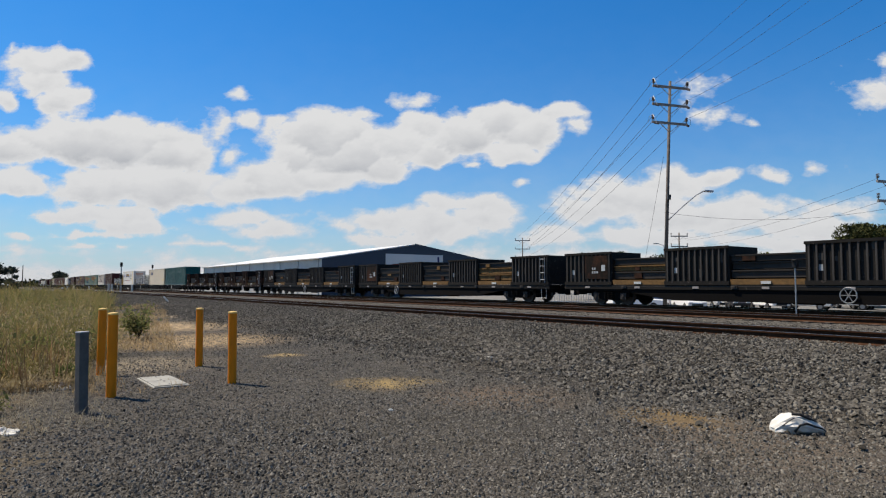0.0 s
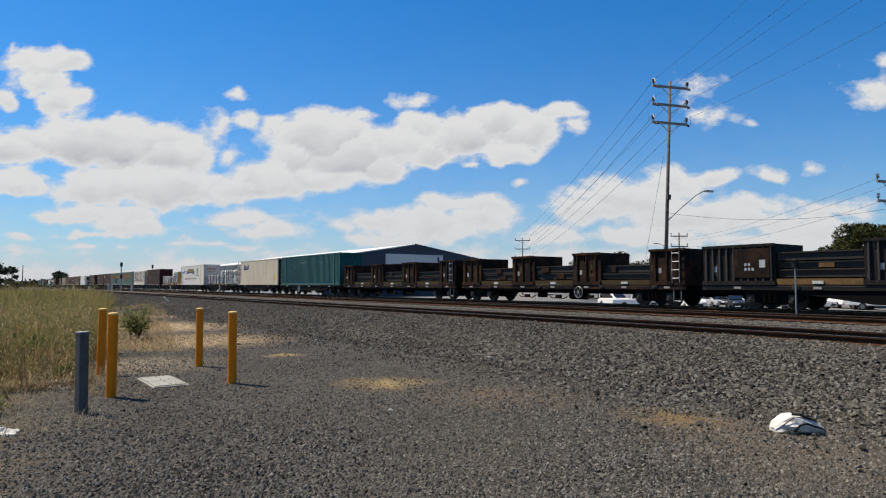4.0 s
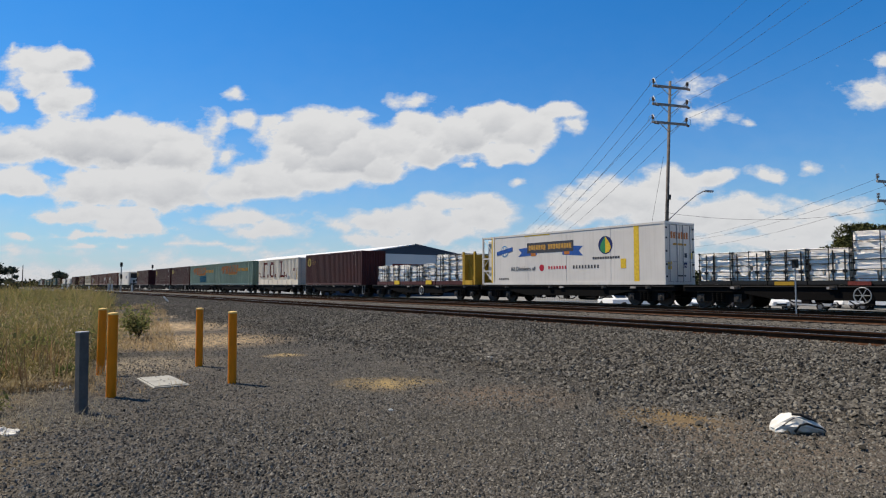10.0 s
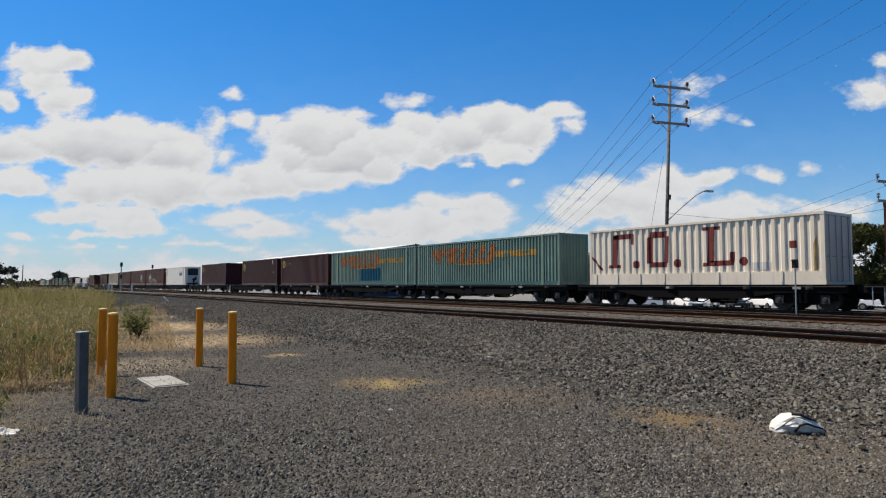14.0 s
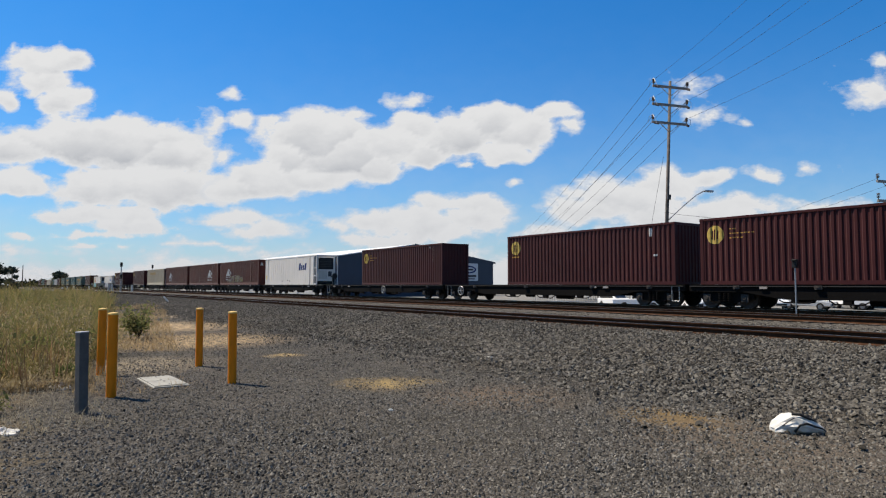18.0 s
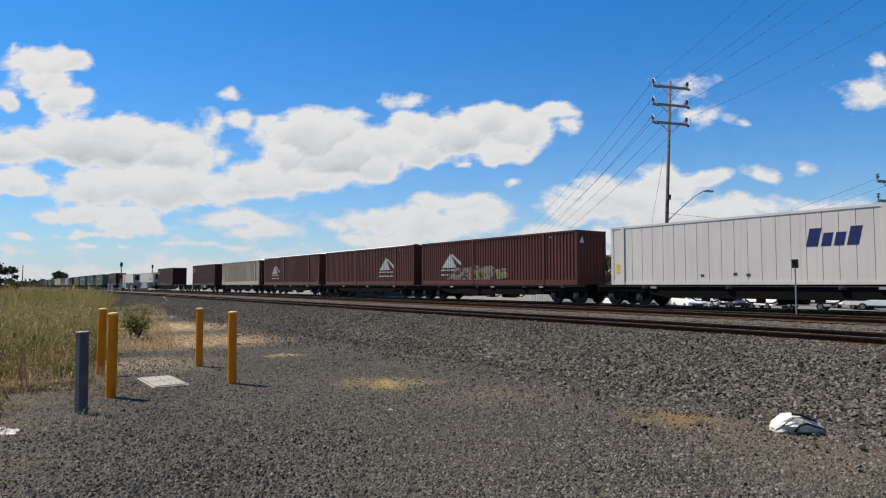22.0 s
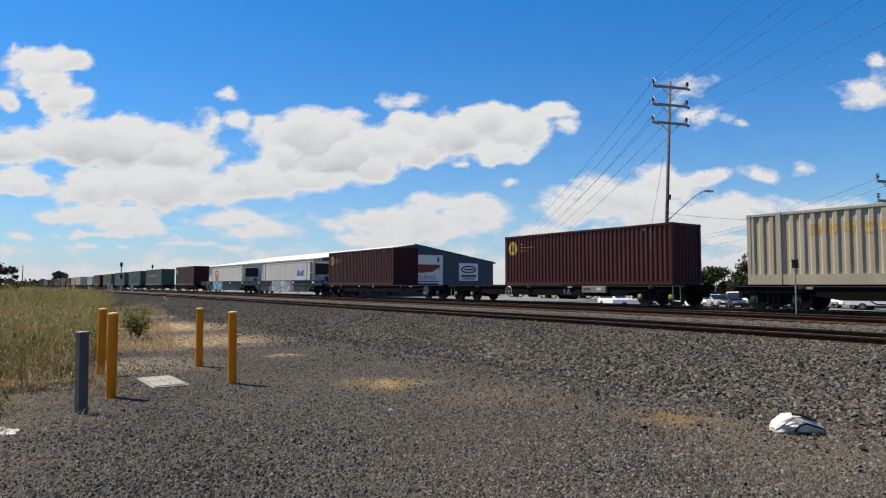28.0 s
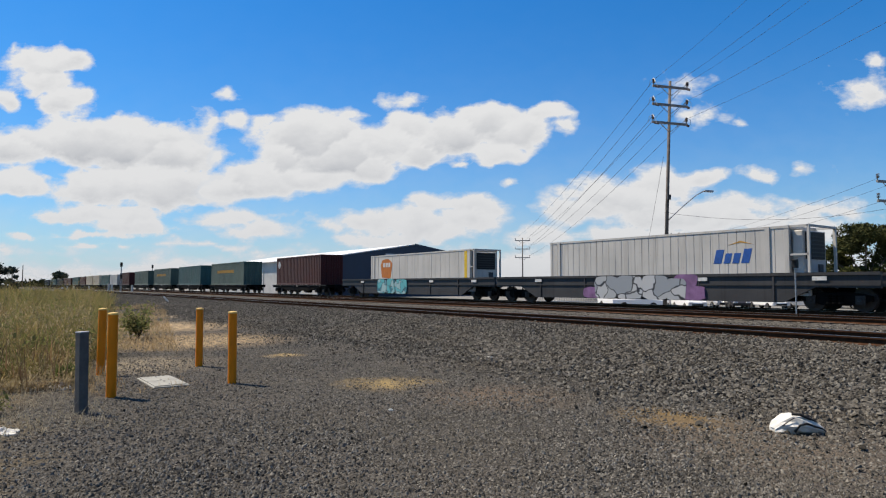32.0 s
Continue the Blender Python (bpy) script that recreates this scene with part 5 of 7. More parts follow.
def rack(x0, x1, tiers, label, dark, frames, floor=0.1, over=0.12, posts=2):
    st = thing("loaded_rack", Matrix(), label, "load rack", "wrapped loads on the train")
    ln = x1 - x0
    z = floor
    q = random.Random(round(x0 * 9))
    for k in range(tiers * 3):
        split = q.uniform(0.35, 0.65) * ln if q.random() < 0.45 else ln
        last = k == tiers * 3 - 1
        for a, b in ((0.0, split), (split, ln)):
            if b - a < 0.1:
                continue
            if last and q.random() < 0.35:
                continue
            th = 0.213 * q.uniform(0.97, 1.08)
            part("wrapped_pack", bundle_mesh(b - a - q.uniform(0.02, 0.12), th, round(x0 * 7) + 2 * k + (a > 0), 1), WRAP, st, at=pose((a + b) / 2 - ln / 2 + q.uniform(-0.05, 0.05), q.uniform(-0.05, 0.03), z, 0, q.uniform(-1.2, 1.2), q.uniform(-1.5, 1.5)))
        z += 0.213
    for k in range(2):
        x = q.uniform(-0.4, 0.4) * ln
        part("tie_strap", Shape().box(x, -1.165, floor, x + 0.05, -1.145, z - 0.1).box(x - 0.06, -1.17, floor + 0.3, x + 0.1, -1.14, floor + 0.42), BLACK, st, "black webbing strap with ratchet")
    h = z + over
    for i in range(posts + 1):
        x = -ln / 2 + 0.04 + i * (ln - 0.08) / posts
        for d in (-1, 1):
            part("rack_post", stored(("rp", round(h, 2)), lambda: Shape().box(-0.014, -0.014, 0, 0.014, 0.014, h).mesh("rack_post")), dark, st, at=pose(x, d * 1.16, 0))
    for k in range(frames):
        zz = floor + 0.1 + k * (h - floor - 0.14) / max(1, frames - 1)
        for d in (-1, 1):
            part("rack_rail", stored(("rr", round(ln, 2)), lambda: Shape().box(-ln / 2, -0.013, -0.013, ln / 2, 0.013, 0.013).mesh("rack_rail")), dark, st, at=pose(0, d * 1.17, zz))
        for x in (-ln / 2 + 0.03, ln / 2 - 0.03):
            part("rack_end_rail", stored("rer", lambda: Shape().box(-0.025, -1.15, -0.025, 0.025, 1.15, 0.025).mesh("rack_end_rail")), dark, st, at=pose(x, 0, zz))
    for y in (-0.6, 0.0, 0.6):
        part("end_bar", stored(("eb", round(h, 2)), lambda: Shape().box(-0.02, -0.02, 0, 0.02, 0.02, h).mesh("end_bar")), dark, st, at=pose(ln / 2 - 0.01, y, 0))
    part("pallet_base", Shape().box(-ln / 2, -1.18, 0, ln / 2, 1.18, floor), BLACK if dark is BLACK else DARK_MAROON, st)
    ride(st, (x0 + x1) / 2, YT, RZ + DECK)
    return st


rw = wagon(60.5, 75.6, WS, brake=0.1, plates=(-5, -1, 3))
for x, m in ((-3.2, OCHRE), (-0.4, DARK_RED), (0.9, OCHRE), (2.6, OCHRE)):
    part("tool_box", Shape().box(x, -1.26, DECK - 0.03, x + 0.8, -1.2, DECK + 0.12), m, rw)
for x in (1.6, 5.4):
    part("load_strap", Shape().box(x, -1.215, DECK + 0.1, x + 0.07, -1.205, DECK + 2.0).box(x, -1.215, DECK + 2.0, x + 0.07, 1.2, DECK + 2.02), BLUE, rw, "blue load strap")
for i in range(4):
    rack(61.3 + i * 1.62, 61.3 + (i + 1) * 1.62 - 0.04, 2, "white plastic-wrapped packs in a low black steel rack", BLACK, 5, floor=0.16, over=0.0, posts=2)
for i in range(4):
    rack(67.8 + i * 1.98, 67.8 + (i + 1) * 1.98 - 0.05, 3, "white plastic-wrapped packs in a tall black steel rack", BLACK, 6, floor=0.12, over=0.04, posts=2)

wagon(45.2, 60.05, W, plates=(0, 5))
li = container(45.4, 59.55, 3.1, WHITE, "white refrigerated container with yellow bands and colourful banner", flat=True, pitch=12.0, doors=1, unit=-1)
for x in (-6.15, 5.2):
    block(li, x, 0.1, x + 0.32, 3.05, YELLOW, name="yellow_band")
block(li, -3.0, 2.93, -0.8, 3.03, YELLOW, name="yellow_band")
decal(li, [(-3.55, 1.72), (-1.9, 1.78), (-1.9, 2.3), (-3.55, 2.2), (-3.25, 1.95)], BLUE, 0.0, "ribbon")
decal(li, [(1.75, 1.62), (0.2, 1.72), (0.2, 2.25), (1.75, 2.15), (1.45, 1.9)], BLUE, 0.0, "ribbon")
for x in (-2.4, 0.35):
    decal(li, [(x, 1.72), (x + 0.4, 1.72), (x + 0.4, 1.9), (x - 0.05, 1.9)], ORANGE, 0.002, "ribbon_fold")
block(li, -2.75, 1.9, 1.05, 2.52, DARK_GREY, 0, 0.004, "banner")
for k in range(7):
    block(li, -2.6 + 0.21 * k, 2.07 + 0.03 * (k % 2), -2.43 + 0.21 * k, 2.37, AMBER, 0, 0.008, "lettering_block")
for k in range(9):
    block(li, -0.95 + 0.21 * k, 2.07 + 0.03 * (k % 2), -0.78 + 0.21 * k, 2.37, AMBER, 0, 0.008, "lettering_block")
disc(li, -4.85, 2.1, 0.36, SKY_BLUE)
disc(li, -4.85, 2.1, 0.3, WHITE, 0.003)
block(li, -5.0, 1.78, -4.94, 2.42, SKY_BLUE, 0.0, 0.005, "meridian")
block(li, -4.76, 1.78, -4.7, 2.42, SKY_BLUE, 0.0, 0.005, "meridian")
decal(li, [(-5.6, 1.85), (-4.1, 2.1), (-4.1, 2.35), (-5.6, 2.1)], BLUE, 0.008, "ribbon")
disc(li, 3.35, 2.12, 0.48, NAVY_DECAL)
decal(li, [(3.35, 2.58), (3.05, 2.2), (2.98, 1.95), (3.1, 1.75), (3.35, 1.68)], LEAF_GREEN, 0.004, "emblem")
decal(li, [(3.35, 2.58), (3.65, 2.2), (3.72, 1.95), (3.6, 1.75), (3.35, 1.68)], YELLOW, 0.004, "emblem")
for k in range(11):
    block(li, 2.45 + 0.17 * k, 1.38, 2.58 + 0.17 * k, 1.5, DARK_GREY, 0, 0, "lettering_block")
disc(li, -1.5, 1.0, 0.2, RED)
for k in range(7):
    block(li, -0.95 + 0.22 * k, 0.9, -0.83 + 0.22 * k, 1.08, RED, 0, 0, "lettering_block")
for k in range(9):
    block(li, 1.0 + 0.22 * k, 0.9, 1.12 + 0.22 * k, 1.08, DARK_GREY, 0, 0, "lettering_block")
part("lettering", text_mesh("All Divisions of", 0.36), DARK_GREY, li, "grey words on the white side", at=pose(-3.15, NEAR - 0.01, 0.86, 90, 0, 0))
block(li, 4.35, 0.85, 4.7, 1.35, YELLOW, 0, 0, "warning_label")
for k in range(5):
    block(li, -5.4 + 0.2 * k, 0.3, -5.28 + 0.2 * k, 0.42, DARK_GREY, 0, 0, "code_mark")
for k in range(7):
    part("door_marking", Shape().box(7.04, -0.72 + 0.21 * k, 2.28, 7.052, -0.58 + 0.21 * k, 2.62 - 0.03 * (k % 2)), ORANGE, li)
for y, z, a, b, m in ((-0.55, 1.95, 1.1, 0.1, AMBER), (-0.95, 0.75, 0.28, 0.4, YELLOW), (0.35, 0.85, 0.24, 0.3, NAVY_DECAL), (0.4, 1.35, 0.2, 0.22, DARK_GREY), (0.85, 1.3, 0.2, 0.3, YELLOW), (-0.2, 0.4, 0.7, 0.07, DARK_GREY)):
    part("door_marking", Shape().box(7.04, y, z, 7.05, y + a, z + b), m, li)
for y in (-1.17, 1.05):
    for z in (0.35, 0.95, 1.6, 2.25, 2.75):
        part("door_hinge", Shape().box(7.04, y, z, 7.085, y + 0.12, z + 0.09), DARK_GREY, li)

bw = wagon(30.4, 44.95, "dark flat wagon with yellow bulkhead and steps", brake=0.4, plates=(-5, -1.5, 2.5))
part("bulkhead", Shape().box(5.6, -1.2, DECK, 5.75, 1.2, DECK + 2.1).box(5.75, -1.2, DECK, 6.6, -1.08, DECK + 0.3).box(5.75, 1.08, DECK, 6.6, 1.2, DECK + 0.3).plate([(5.75, DECK), (6.6, DECK), (5.75, DECK + 1.7)], "y", -0.9, -0.8)
     .plate([(5.75, DECK), (6.6, DECK), (5.75, DECK + 1.7)], "y", 0.8, 0.9), OCHRE, bw, "ochre-yellow steel end bulkhead")
for x in (5.5, 6.75):
    part("bulkhead_post", Shape().box(x, -1.22, DECK, x + 0.16, -1.1, DECK + 2.25).box(x, 1.1, DECK, x + 0.16, 1.22, DECK + 2.25), OCHRE, bw)
for i in range(5):
    rack(31.2 + i * 1.72, 31.2 + (i + 1) * 1.72 - 0.04, 2, "white wrapped timber packs in a grey steel rack", GREY_PAINT, 5, floor=0.26, over=0.0, posts=2)
for i in range(2):
    rack(39.85 + i * 1.7, 39.85 + (i + 1) * 1.7 - 0.04, 3, "tall white wrapped timber packs in a grey steel rack", GREY_PAINT, 6, floor=0.26, over=0.02, posts=2)
for x in (-3.6, 0.95):
    part("tool_box", Shape().box(x, -1.24, DECK + 0.02, x + 0.75, -1.2, DECK + 0.32), YELLOW, bw, "yellow panel on the deck side")

wagon(15.5, 29.3, W, plates=(-4.5, 0.5, 4.8), steps=(1, -1))
a = container(16.25, 28.42, 3.02, MAROON, "maroon corrugated freight container with yellow roundel", doors=-1)
roundel(a, -5.25, 2.25)
codes(a, 4.9, 2.75)
wagon(1.2, 14.95, W, plates=(-1, 5))
CHALK = paint("chalky_cream_paint", (0.66, 0.585, 0.475), 0.55, wear=(0.25, 0.16, 0.1), worn=0.4, streak=0.35, fade=0.12)
f = container(2.05, 14.2, 2.91, CHALK, "cream corrugated container with dark red lettering blocks", doors=1, pitch=0.4, rail=0.55, depth=0.06)
for x, z0, x1_, z1 in ((-4.55, 0.95, -4.2, 2.55), (-4.5, 2.35, -3.2, 2.6), (-2.35, 1.05, -2.0, 2.35), (-2.2, 2.3, -1.2, 2.6), (-2.2, 0.85, -1.2, 1.1), (-1.35, 1.05, -1.1, 2.35),
                    (0.95, 0.9, 1.3, 2.6), (1.0, 0.85, 2.2, 1.08)):
    block(f, x, z0, x1_, z1, DARK_RED, 0.05, 0, "lettering_block")
for x in (-3.0, -0.6, 2.7):
    disc(f, x, 1.02, 0.2, DARK_RED, n=14)
decal(f, [(-6.0, 1.5), (-5.85, 1.5), (-5.1, 0.75), (-5.3, 0.75)], DARK_RED, name="emblem")
for k in range(8):
    part("panel_rib", Shape().box(-5.62 + 1.42 * k, NEAR - 0.05, 0.1, -5.54 + 1.42 * k, NEAR - 0.015, 0.56), CHALK, f)
block(f, 4.65, 1.5, 4.95, 1.8, DARK_RED, name="warning_label")
for x, z0, wd, ht in ((-4.75, 0.86, 0.75, 0.16), (-3.35, 2.05, 0.2, 0.5), (0.7, 0.84, 0.9, 0.16), (0.7, 2.48, 0.9, 0.16), (2.05, 1.0, 0.2, 0.45)):
    block(f, x, z0, x + wd, z0 + ht, DARK_RED, 0.03, 0.002, "lettering_block")
decal(f, [(1.8, 0.1), (4.4, 0.12), (4.6, 0.46), (3.4, 0.5), (3.0, 0.4), (1.9, 0.44)], OFF_WHITE, 0.006, "repaired_panel")
block(f, 3.0, 0.62, 3.9, 0.95, OFF_WHITE, 0.05, 0.006, "repaired_panel")
decal(f, [(5.55, 0.1), (5.75, 0.1), (5.75, 2.0), (5.62, 1.6), (5.66, 0.9)], FADED_ORANGE, 0.006, "rust_stain")


WORN_ORANGE = plain("worn_orange_paint", (0.31, 0.125, 0.042), 0.65, vary=0.45, scale=2.5)


def striped(x0, x1, label, big):
    c = container(x0, x1, 3.0, TEAL, label, doors=-1, posts=(-6.1, 6.1), rail=0.22, lip=DEEP_TEAL, depth=0.055)
    decal(c, [(-5.75, 2.0), (-5.35, 2.52), (-2.2, 2.6), (-2.5, 2.05)], WORN_ORANGE, name="emblem")
    decal(c, [(-5.15, 1.55), (-4.5, 1.55), (-4.3, 2.0), (-5.05, 2.0)], WORN_ORANGE, name="emblem")
    decal(c, [(-3.75, 1.5), (-2.7, 1.5), (-2.3, 2.05), (-3.6, 2.05)], WORN_ORANGE, name="emblem")
    for x in (-2.35, -1.3, -0.25, 0.75):
        decal(c, [(x, 1.52), (x + 0.62, 1.52), (x + 1.05, 2.62), (x + 0.5, 2.62)], WORN_ORANGE, 0.002, "lettering_block")
    block(c, -2.3, 1.48, 1.5, 1.7, WORN_ORANGE, 0, 0.004, "stripe")
    block(c, 1.2, 1.78, 5.55, 2.16, AMBER, 0, 0, "stripe")
    block(c, -2.3, 1.36, 1.2, 1.47, AMBER, 0, 0, "stripe")
    for x, z0, wd, ht in ((-5.4, 1.62, 0.5, 0.16), (-4.2, 2.2, 0.8, 0.12), (-2.6, 1.85, 0.4, 0.3), (-0.9, 2.3, 0.5, 0.15), (0.3, 1.8, 0.35, 0.22), (2.6, 1.82, 0.5, 0.2), (4.3, 1.95, 0.6, 0.16)):
        block(c, x, z0, x + wd, z0 + ht, TEAL, 0.05, 0.006, "worn_patch")
    if big:
        decal(c, [(-1.6, 0.35), (2.0, 0.35), (2.0, 1.42), (-1.6, 1.38)], DEEP_BLUE, name="repainted_patch")
    return c


wagon(-15.35, 0.35, W, plates=(-2, 4))
striped(-15.2, -0.2, "faded teal corrugated container with orange and amber stripes", False)
wagon(-30.6, -15.65, W, plates=(0, 5))
striped(-30.3, -15.5, "faded teal container with orange stripes and a dark blue patch", True)

wagon(-43.9, -30.8, W, plates=(-3, 2.5), brake=4.0)
m1 = container(-43.3, -31.1, 3.02, MAROON, "maroon corrugated freight container with yellow roundel", doors=-1)
roundel(m1, -5.35, 2.25)
codes(m1, 4.9, 2.75)
m2w = wagon(-63.6, -44.15, "long dark flat wagon partly loaded at one end", brake=6.2 - 14, plates=(4.2, 5.0), steps=(1, -1))
m2 = container(-56.8, -44.62, 3.02, MAROON, "maroon corrugated freight container with yellow roundel", doors=-1)
roundel(m2, -5.35, 2.25, False)
block(m2, -5.7, 1.68, -5.0, 1.74, AMBER, name="lettering_block")
block(m2, 4.6, 2.4, 4.75, 2.8, LABEL_WHITE, name="code_mark")
block(m2, 4.85, 1.4, 5.05, 1.5, LABEL_WHITE, name="code_mark")
m3w = wagon(-83.5, -63.85, "long dark flat wagon partly loaded at one end", brake=1.3, plates=(-8, -5), steps=(-1,))
part("brake_stand", Shape().box(-9.55, -0.75, DECK, -9.35, -0.55, DECK + 0.75).box(-9.62, -0.85, DECK + 0.7, -9.2, -0.45, DECK + 0.8).bar((-9.2, -0.65, DECK + 0.85), (-9.12, -0.65, DECK + 0.85), 0.27, 0.27, 14), BLACK, m3w, "black handbrake stand at the wagon's end")
m3 = container(-76.2, -64.0, 3.02, MAROON, "maroon corrugated freight container with yellow roundel", doors=-1)
roundel(m3, -5.4, 2.25)
codes(m3, 4.9, 2.75)

wagon(-101.3, -84.1, W, plates=(-5, 5))
r2 = container(-100.35, -85.95, 3.0, WHITE, "white refrigerated container with navy lettering blocks", flat=True, pitch=0.62, doors=-1, unit=1, cool_len=0.62, posts=(-6.43, 5.55))
word_mark(r2, 2.72, 1.52, 0.72, (0.52, 0.42, 0.42, 0.48), NAVY_DECAL, 0.05, 0.16)
block(r2, -6.88, 0.6, -6.63, 1.05, YELLOW, name="warning_label")
for x, z in ((-2.0, 0.35), (-0.4, 0.4), (0.2, 0.35)):
    block(r2, x, z, x + 0.18, z + 0.12, DARK_GREY, name="vent_plate")

for x0, x1, side, tag in ((-118.5, -102.75, -4.0, True), (-135.5, -119.65, 3.85, False), (-152.6, -137.05, -4.0, False)):
    wagon(x0 - 0.6, x1 + 0.65, W, plates=(-4, 0.5, 5.0))
    cc = container(x0, x1, 3.08, BROWN, "red-brown corrugated container with white pyramid emblem" + (" and graffiti" if tag else ""), doors=-1, pitch=0.262, posts=(-1.6, 5.2), rail=0.28)
    pyramid(cc, side - 1.3, 1.2)
    if tag:
        decal(cc, [(-4.6, 0.36), (-3.2, 0.3), (-1.6, 0.34), (0.4, 0.3), (1.9, 0.42), (1.7, 0.8), (1.95, 1.05), (0.7, 1.0), (0.4, 1.25), (-0.6, 1.2), (-1.6, 1.32), (-2.4, 1.15), (-3.6, 1.2), (-3.9, 0.8), (-4.5, 0.7)], TAG_YELLOW, 0.004, "graffiti", "yellow and white sprayed graffiti")
    codes(cc, 6.2, 2.75)
    if tag:
        part("emblem", Shape().plate([(-1.0, 2.35), (-0.62, 2.35), (-0.8, 2.75)], "x", (x1 - x0) / 2 - 0.02, (x1 - x0) / 2 + 0.012), LABEL_WHITE, cc)

wagon(-170.1, -153.75, W, plates=(-5, 0, 5))
be = container(-169.45, -154.5, 3.0, BEIGE, "beige corrugated container with rust-stained sides", doors=1, pitch=0.42, rail=0.42, depth=0.06, posts=(-6.1, 6.1), ends=DARK_MAROON, lip=BEIGE)
for k in range(9):
    block(be, -4.9 + 0.62 * k, 1.95 + 0.04 * (k % 3), -4.45 + 0.62 * k, 2.42 - 0.05 * (k % 2), FADED_ORANGE, 0.08, 0, "faded_lettering")
block(be, -7.3, 0.0, 7.3, 0.09, OLIVE, name="lip")

lw = wagon(-191.6, -172.5, "long dark flat wagon partly loaded at one end", brake=-3.0, plates=(2.2, 3.4), cap=HUB_YELLOW, steps=(1, -1))
part("equipment_box", bevelled(Shape().box(3.2, -1.36, DECK - 0.44, 4.85, -1.2, DECK - 0.08).mesh("equipment_box"), 0.015), OLIVE_GREY, lw, "pale olive equipment box with stencil marks")
for q in range(4):
    part("stencil_mark", Shape().box(3.3 + 0.13 * q, -1.368, DECK - 0.3, 3.39 + 0.13 * q, -1.361, DECK - 0.18), DARK_GREY, lw)
part("stencil_mark", Shape().box(4.25, -1.368, DECK - 0.32, 4.55, -1.361, DECK - 0.16), LABEL_WHITE, lw)
for q, (dx, lean_) in enumerate(((0.0, 0.08), (0.14, -0.05), (0.28, 0.1), (0.42, 0.0), (0.55, -0.1))):
    part("spray_stroke", Shape().plate([(1.65 + dx, 0.5), (1.675 + dx, 0.5), (1.675 + dx + lean_, 0.82), (1.65 + dx + lean_, 0.82)], "y", -1.222, -1.2), CODE_GREY, lw, "thin pale spray stroke")
m4 = container(-185.45, -173.2, 3.02, MAROON, "maroon corrugated freight container with yellow roundel", doors=-1)
roundel(m4, -5.4, 2.25)
codes(m4, 4.9, 2.75)
dw = wagon(-211.95, -192.2, "long dark flat wagon with blue axle caps", brake=7.7, plates=(-8.5, -6.5, -3.0, -0.5, 5.5), cap=HUB)
m5 = container(-211.4, -199.3, 3.04, MAROON, "maroon corrugated freight container with yellow roundel", doors=-1)
roundel(m5, -5.3, 2.25)
codes(m5, 4.9, 2.75)


def well_wagon(x0, x1, marks, label):
    ln = x1 - x0
    h = ln / 2
    w = thing("well_wagon", Matrix(), label, "wagon", "wagons of the freight train")
    side = [(-h, 1.42), (-h, 0.92), (-h + 2.3, 0.95), (-h + 3.6, 0.32), (h - 3.6, 0.32), (h - 2.3, 0.95), (h, 0.92), (h, 1.42)]
    for d in (-1, 1):
        sd = part("side_girder", Shape().plate(side, "y", -0.06, 0.06), GREY_PAINT, w, "dark grey deep girder side", at=pose(0, d * 1.3, 0))
        part("top_flange", Shape().box(-h, -0.12, 1.42, h, 0.1, 1.54).box(-h, -0.1, 1.02, h, 0.0, 1.1), GREY_PAINT, sd)
        for q in range(5):
            x = -h + 4 + q * (ln - 8) / 4
            part("stiffener", Shape().box(x, -0.11, 0.34, x + 0.08, -0.06, 1.42), GREY_PAINT, sd)
    part("floor", Shape().box(-h + 3.6, -1.2, 0.34, h - 3.6, 1.2, 0.42), GREY_PAINT, w)
    for e in (-1, 1):
        part("end_platform", Shape().box(min(e * h, e * (h - 3.0)), -1.2, 0.98, max(e * h, e * (h - 3.0)), 1.2, 1.1), GREY_PAINT, w)
        bogie(w, e * (h - 1.7))
        part("coupler", stored("coupler", coupler_mesh), FRAME, w, at=pose(e * h, 0, 0.6, 0, 0, 0 if e > 0 else 180))
    for x in (-7.3, -2.6, 3.4, 8.5):
        part("data_plate", Shape().box(x, -1.415, 1.22, x + 0.55, -1.405, 1.38), LABEL_WHITE, w)
    for n, (x, z, wd, ht, m) in enumerate(marks):
        q = random.Random(round(x * 10) + n)
        pts = [(x + wd * (0.5 + 0.5 * math.copysign(abs(math.cos(a)) ** 0.45, math.cos(a)) * q.uniform(0.86, 1.0)), z + ht * (0.5 + 0.5 * math.copysign(abs(math.sin(a)) ** 0.45, math.sin(a)) * q.uniform(0.88, 1.0)))
               for a in (2 * math.pi * (k + 0.5) / 16 for k in range(16))]
        part("graffiti", Shape().plate(pts, "y", -1.43 - 0.002 * MARKS.index(m) - 0.001 * n, -1.3), m, w)
    return ride(w, (x0 + x1) / 2)


MARKS = [PURPLE, TAG_CYAN, TAG_PALE]
fat = [(-3.5, 0.32, 1.5, 0.62, PURPLE), (2.2, 0.95, 1.3, 0.62, PURPLE), (2.6, 0.32, 1.3, 0.7, PURPLE)]
fat += [(-2.7, 0.3, 1.7, 1.22, TAG_PALE), (-1.3, 0.3, 1.8, 1.26, TAG_PALE), (0.3, 0.3, 1.7, 1.26, TAG_PALE), (1.7, 0.3, 1.2, 1.1, TAG_PALE)]
well_wagon(-234.3, -212.5, fat, "dark grey well wagon with white and mauve graffiti")
r3 = container(-229.6, -215.1, 2.9, OFF_WHITE, "dirty white refrigerated container with blue lettering blocks", z=0.6, flat=True, pitch=0.42, doors=-1, unit=1, cool_len=0.75, posts=(-6.55, 5.6))
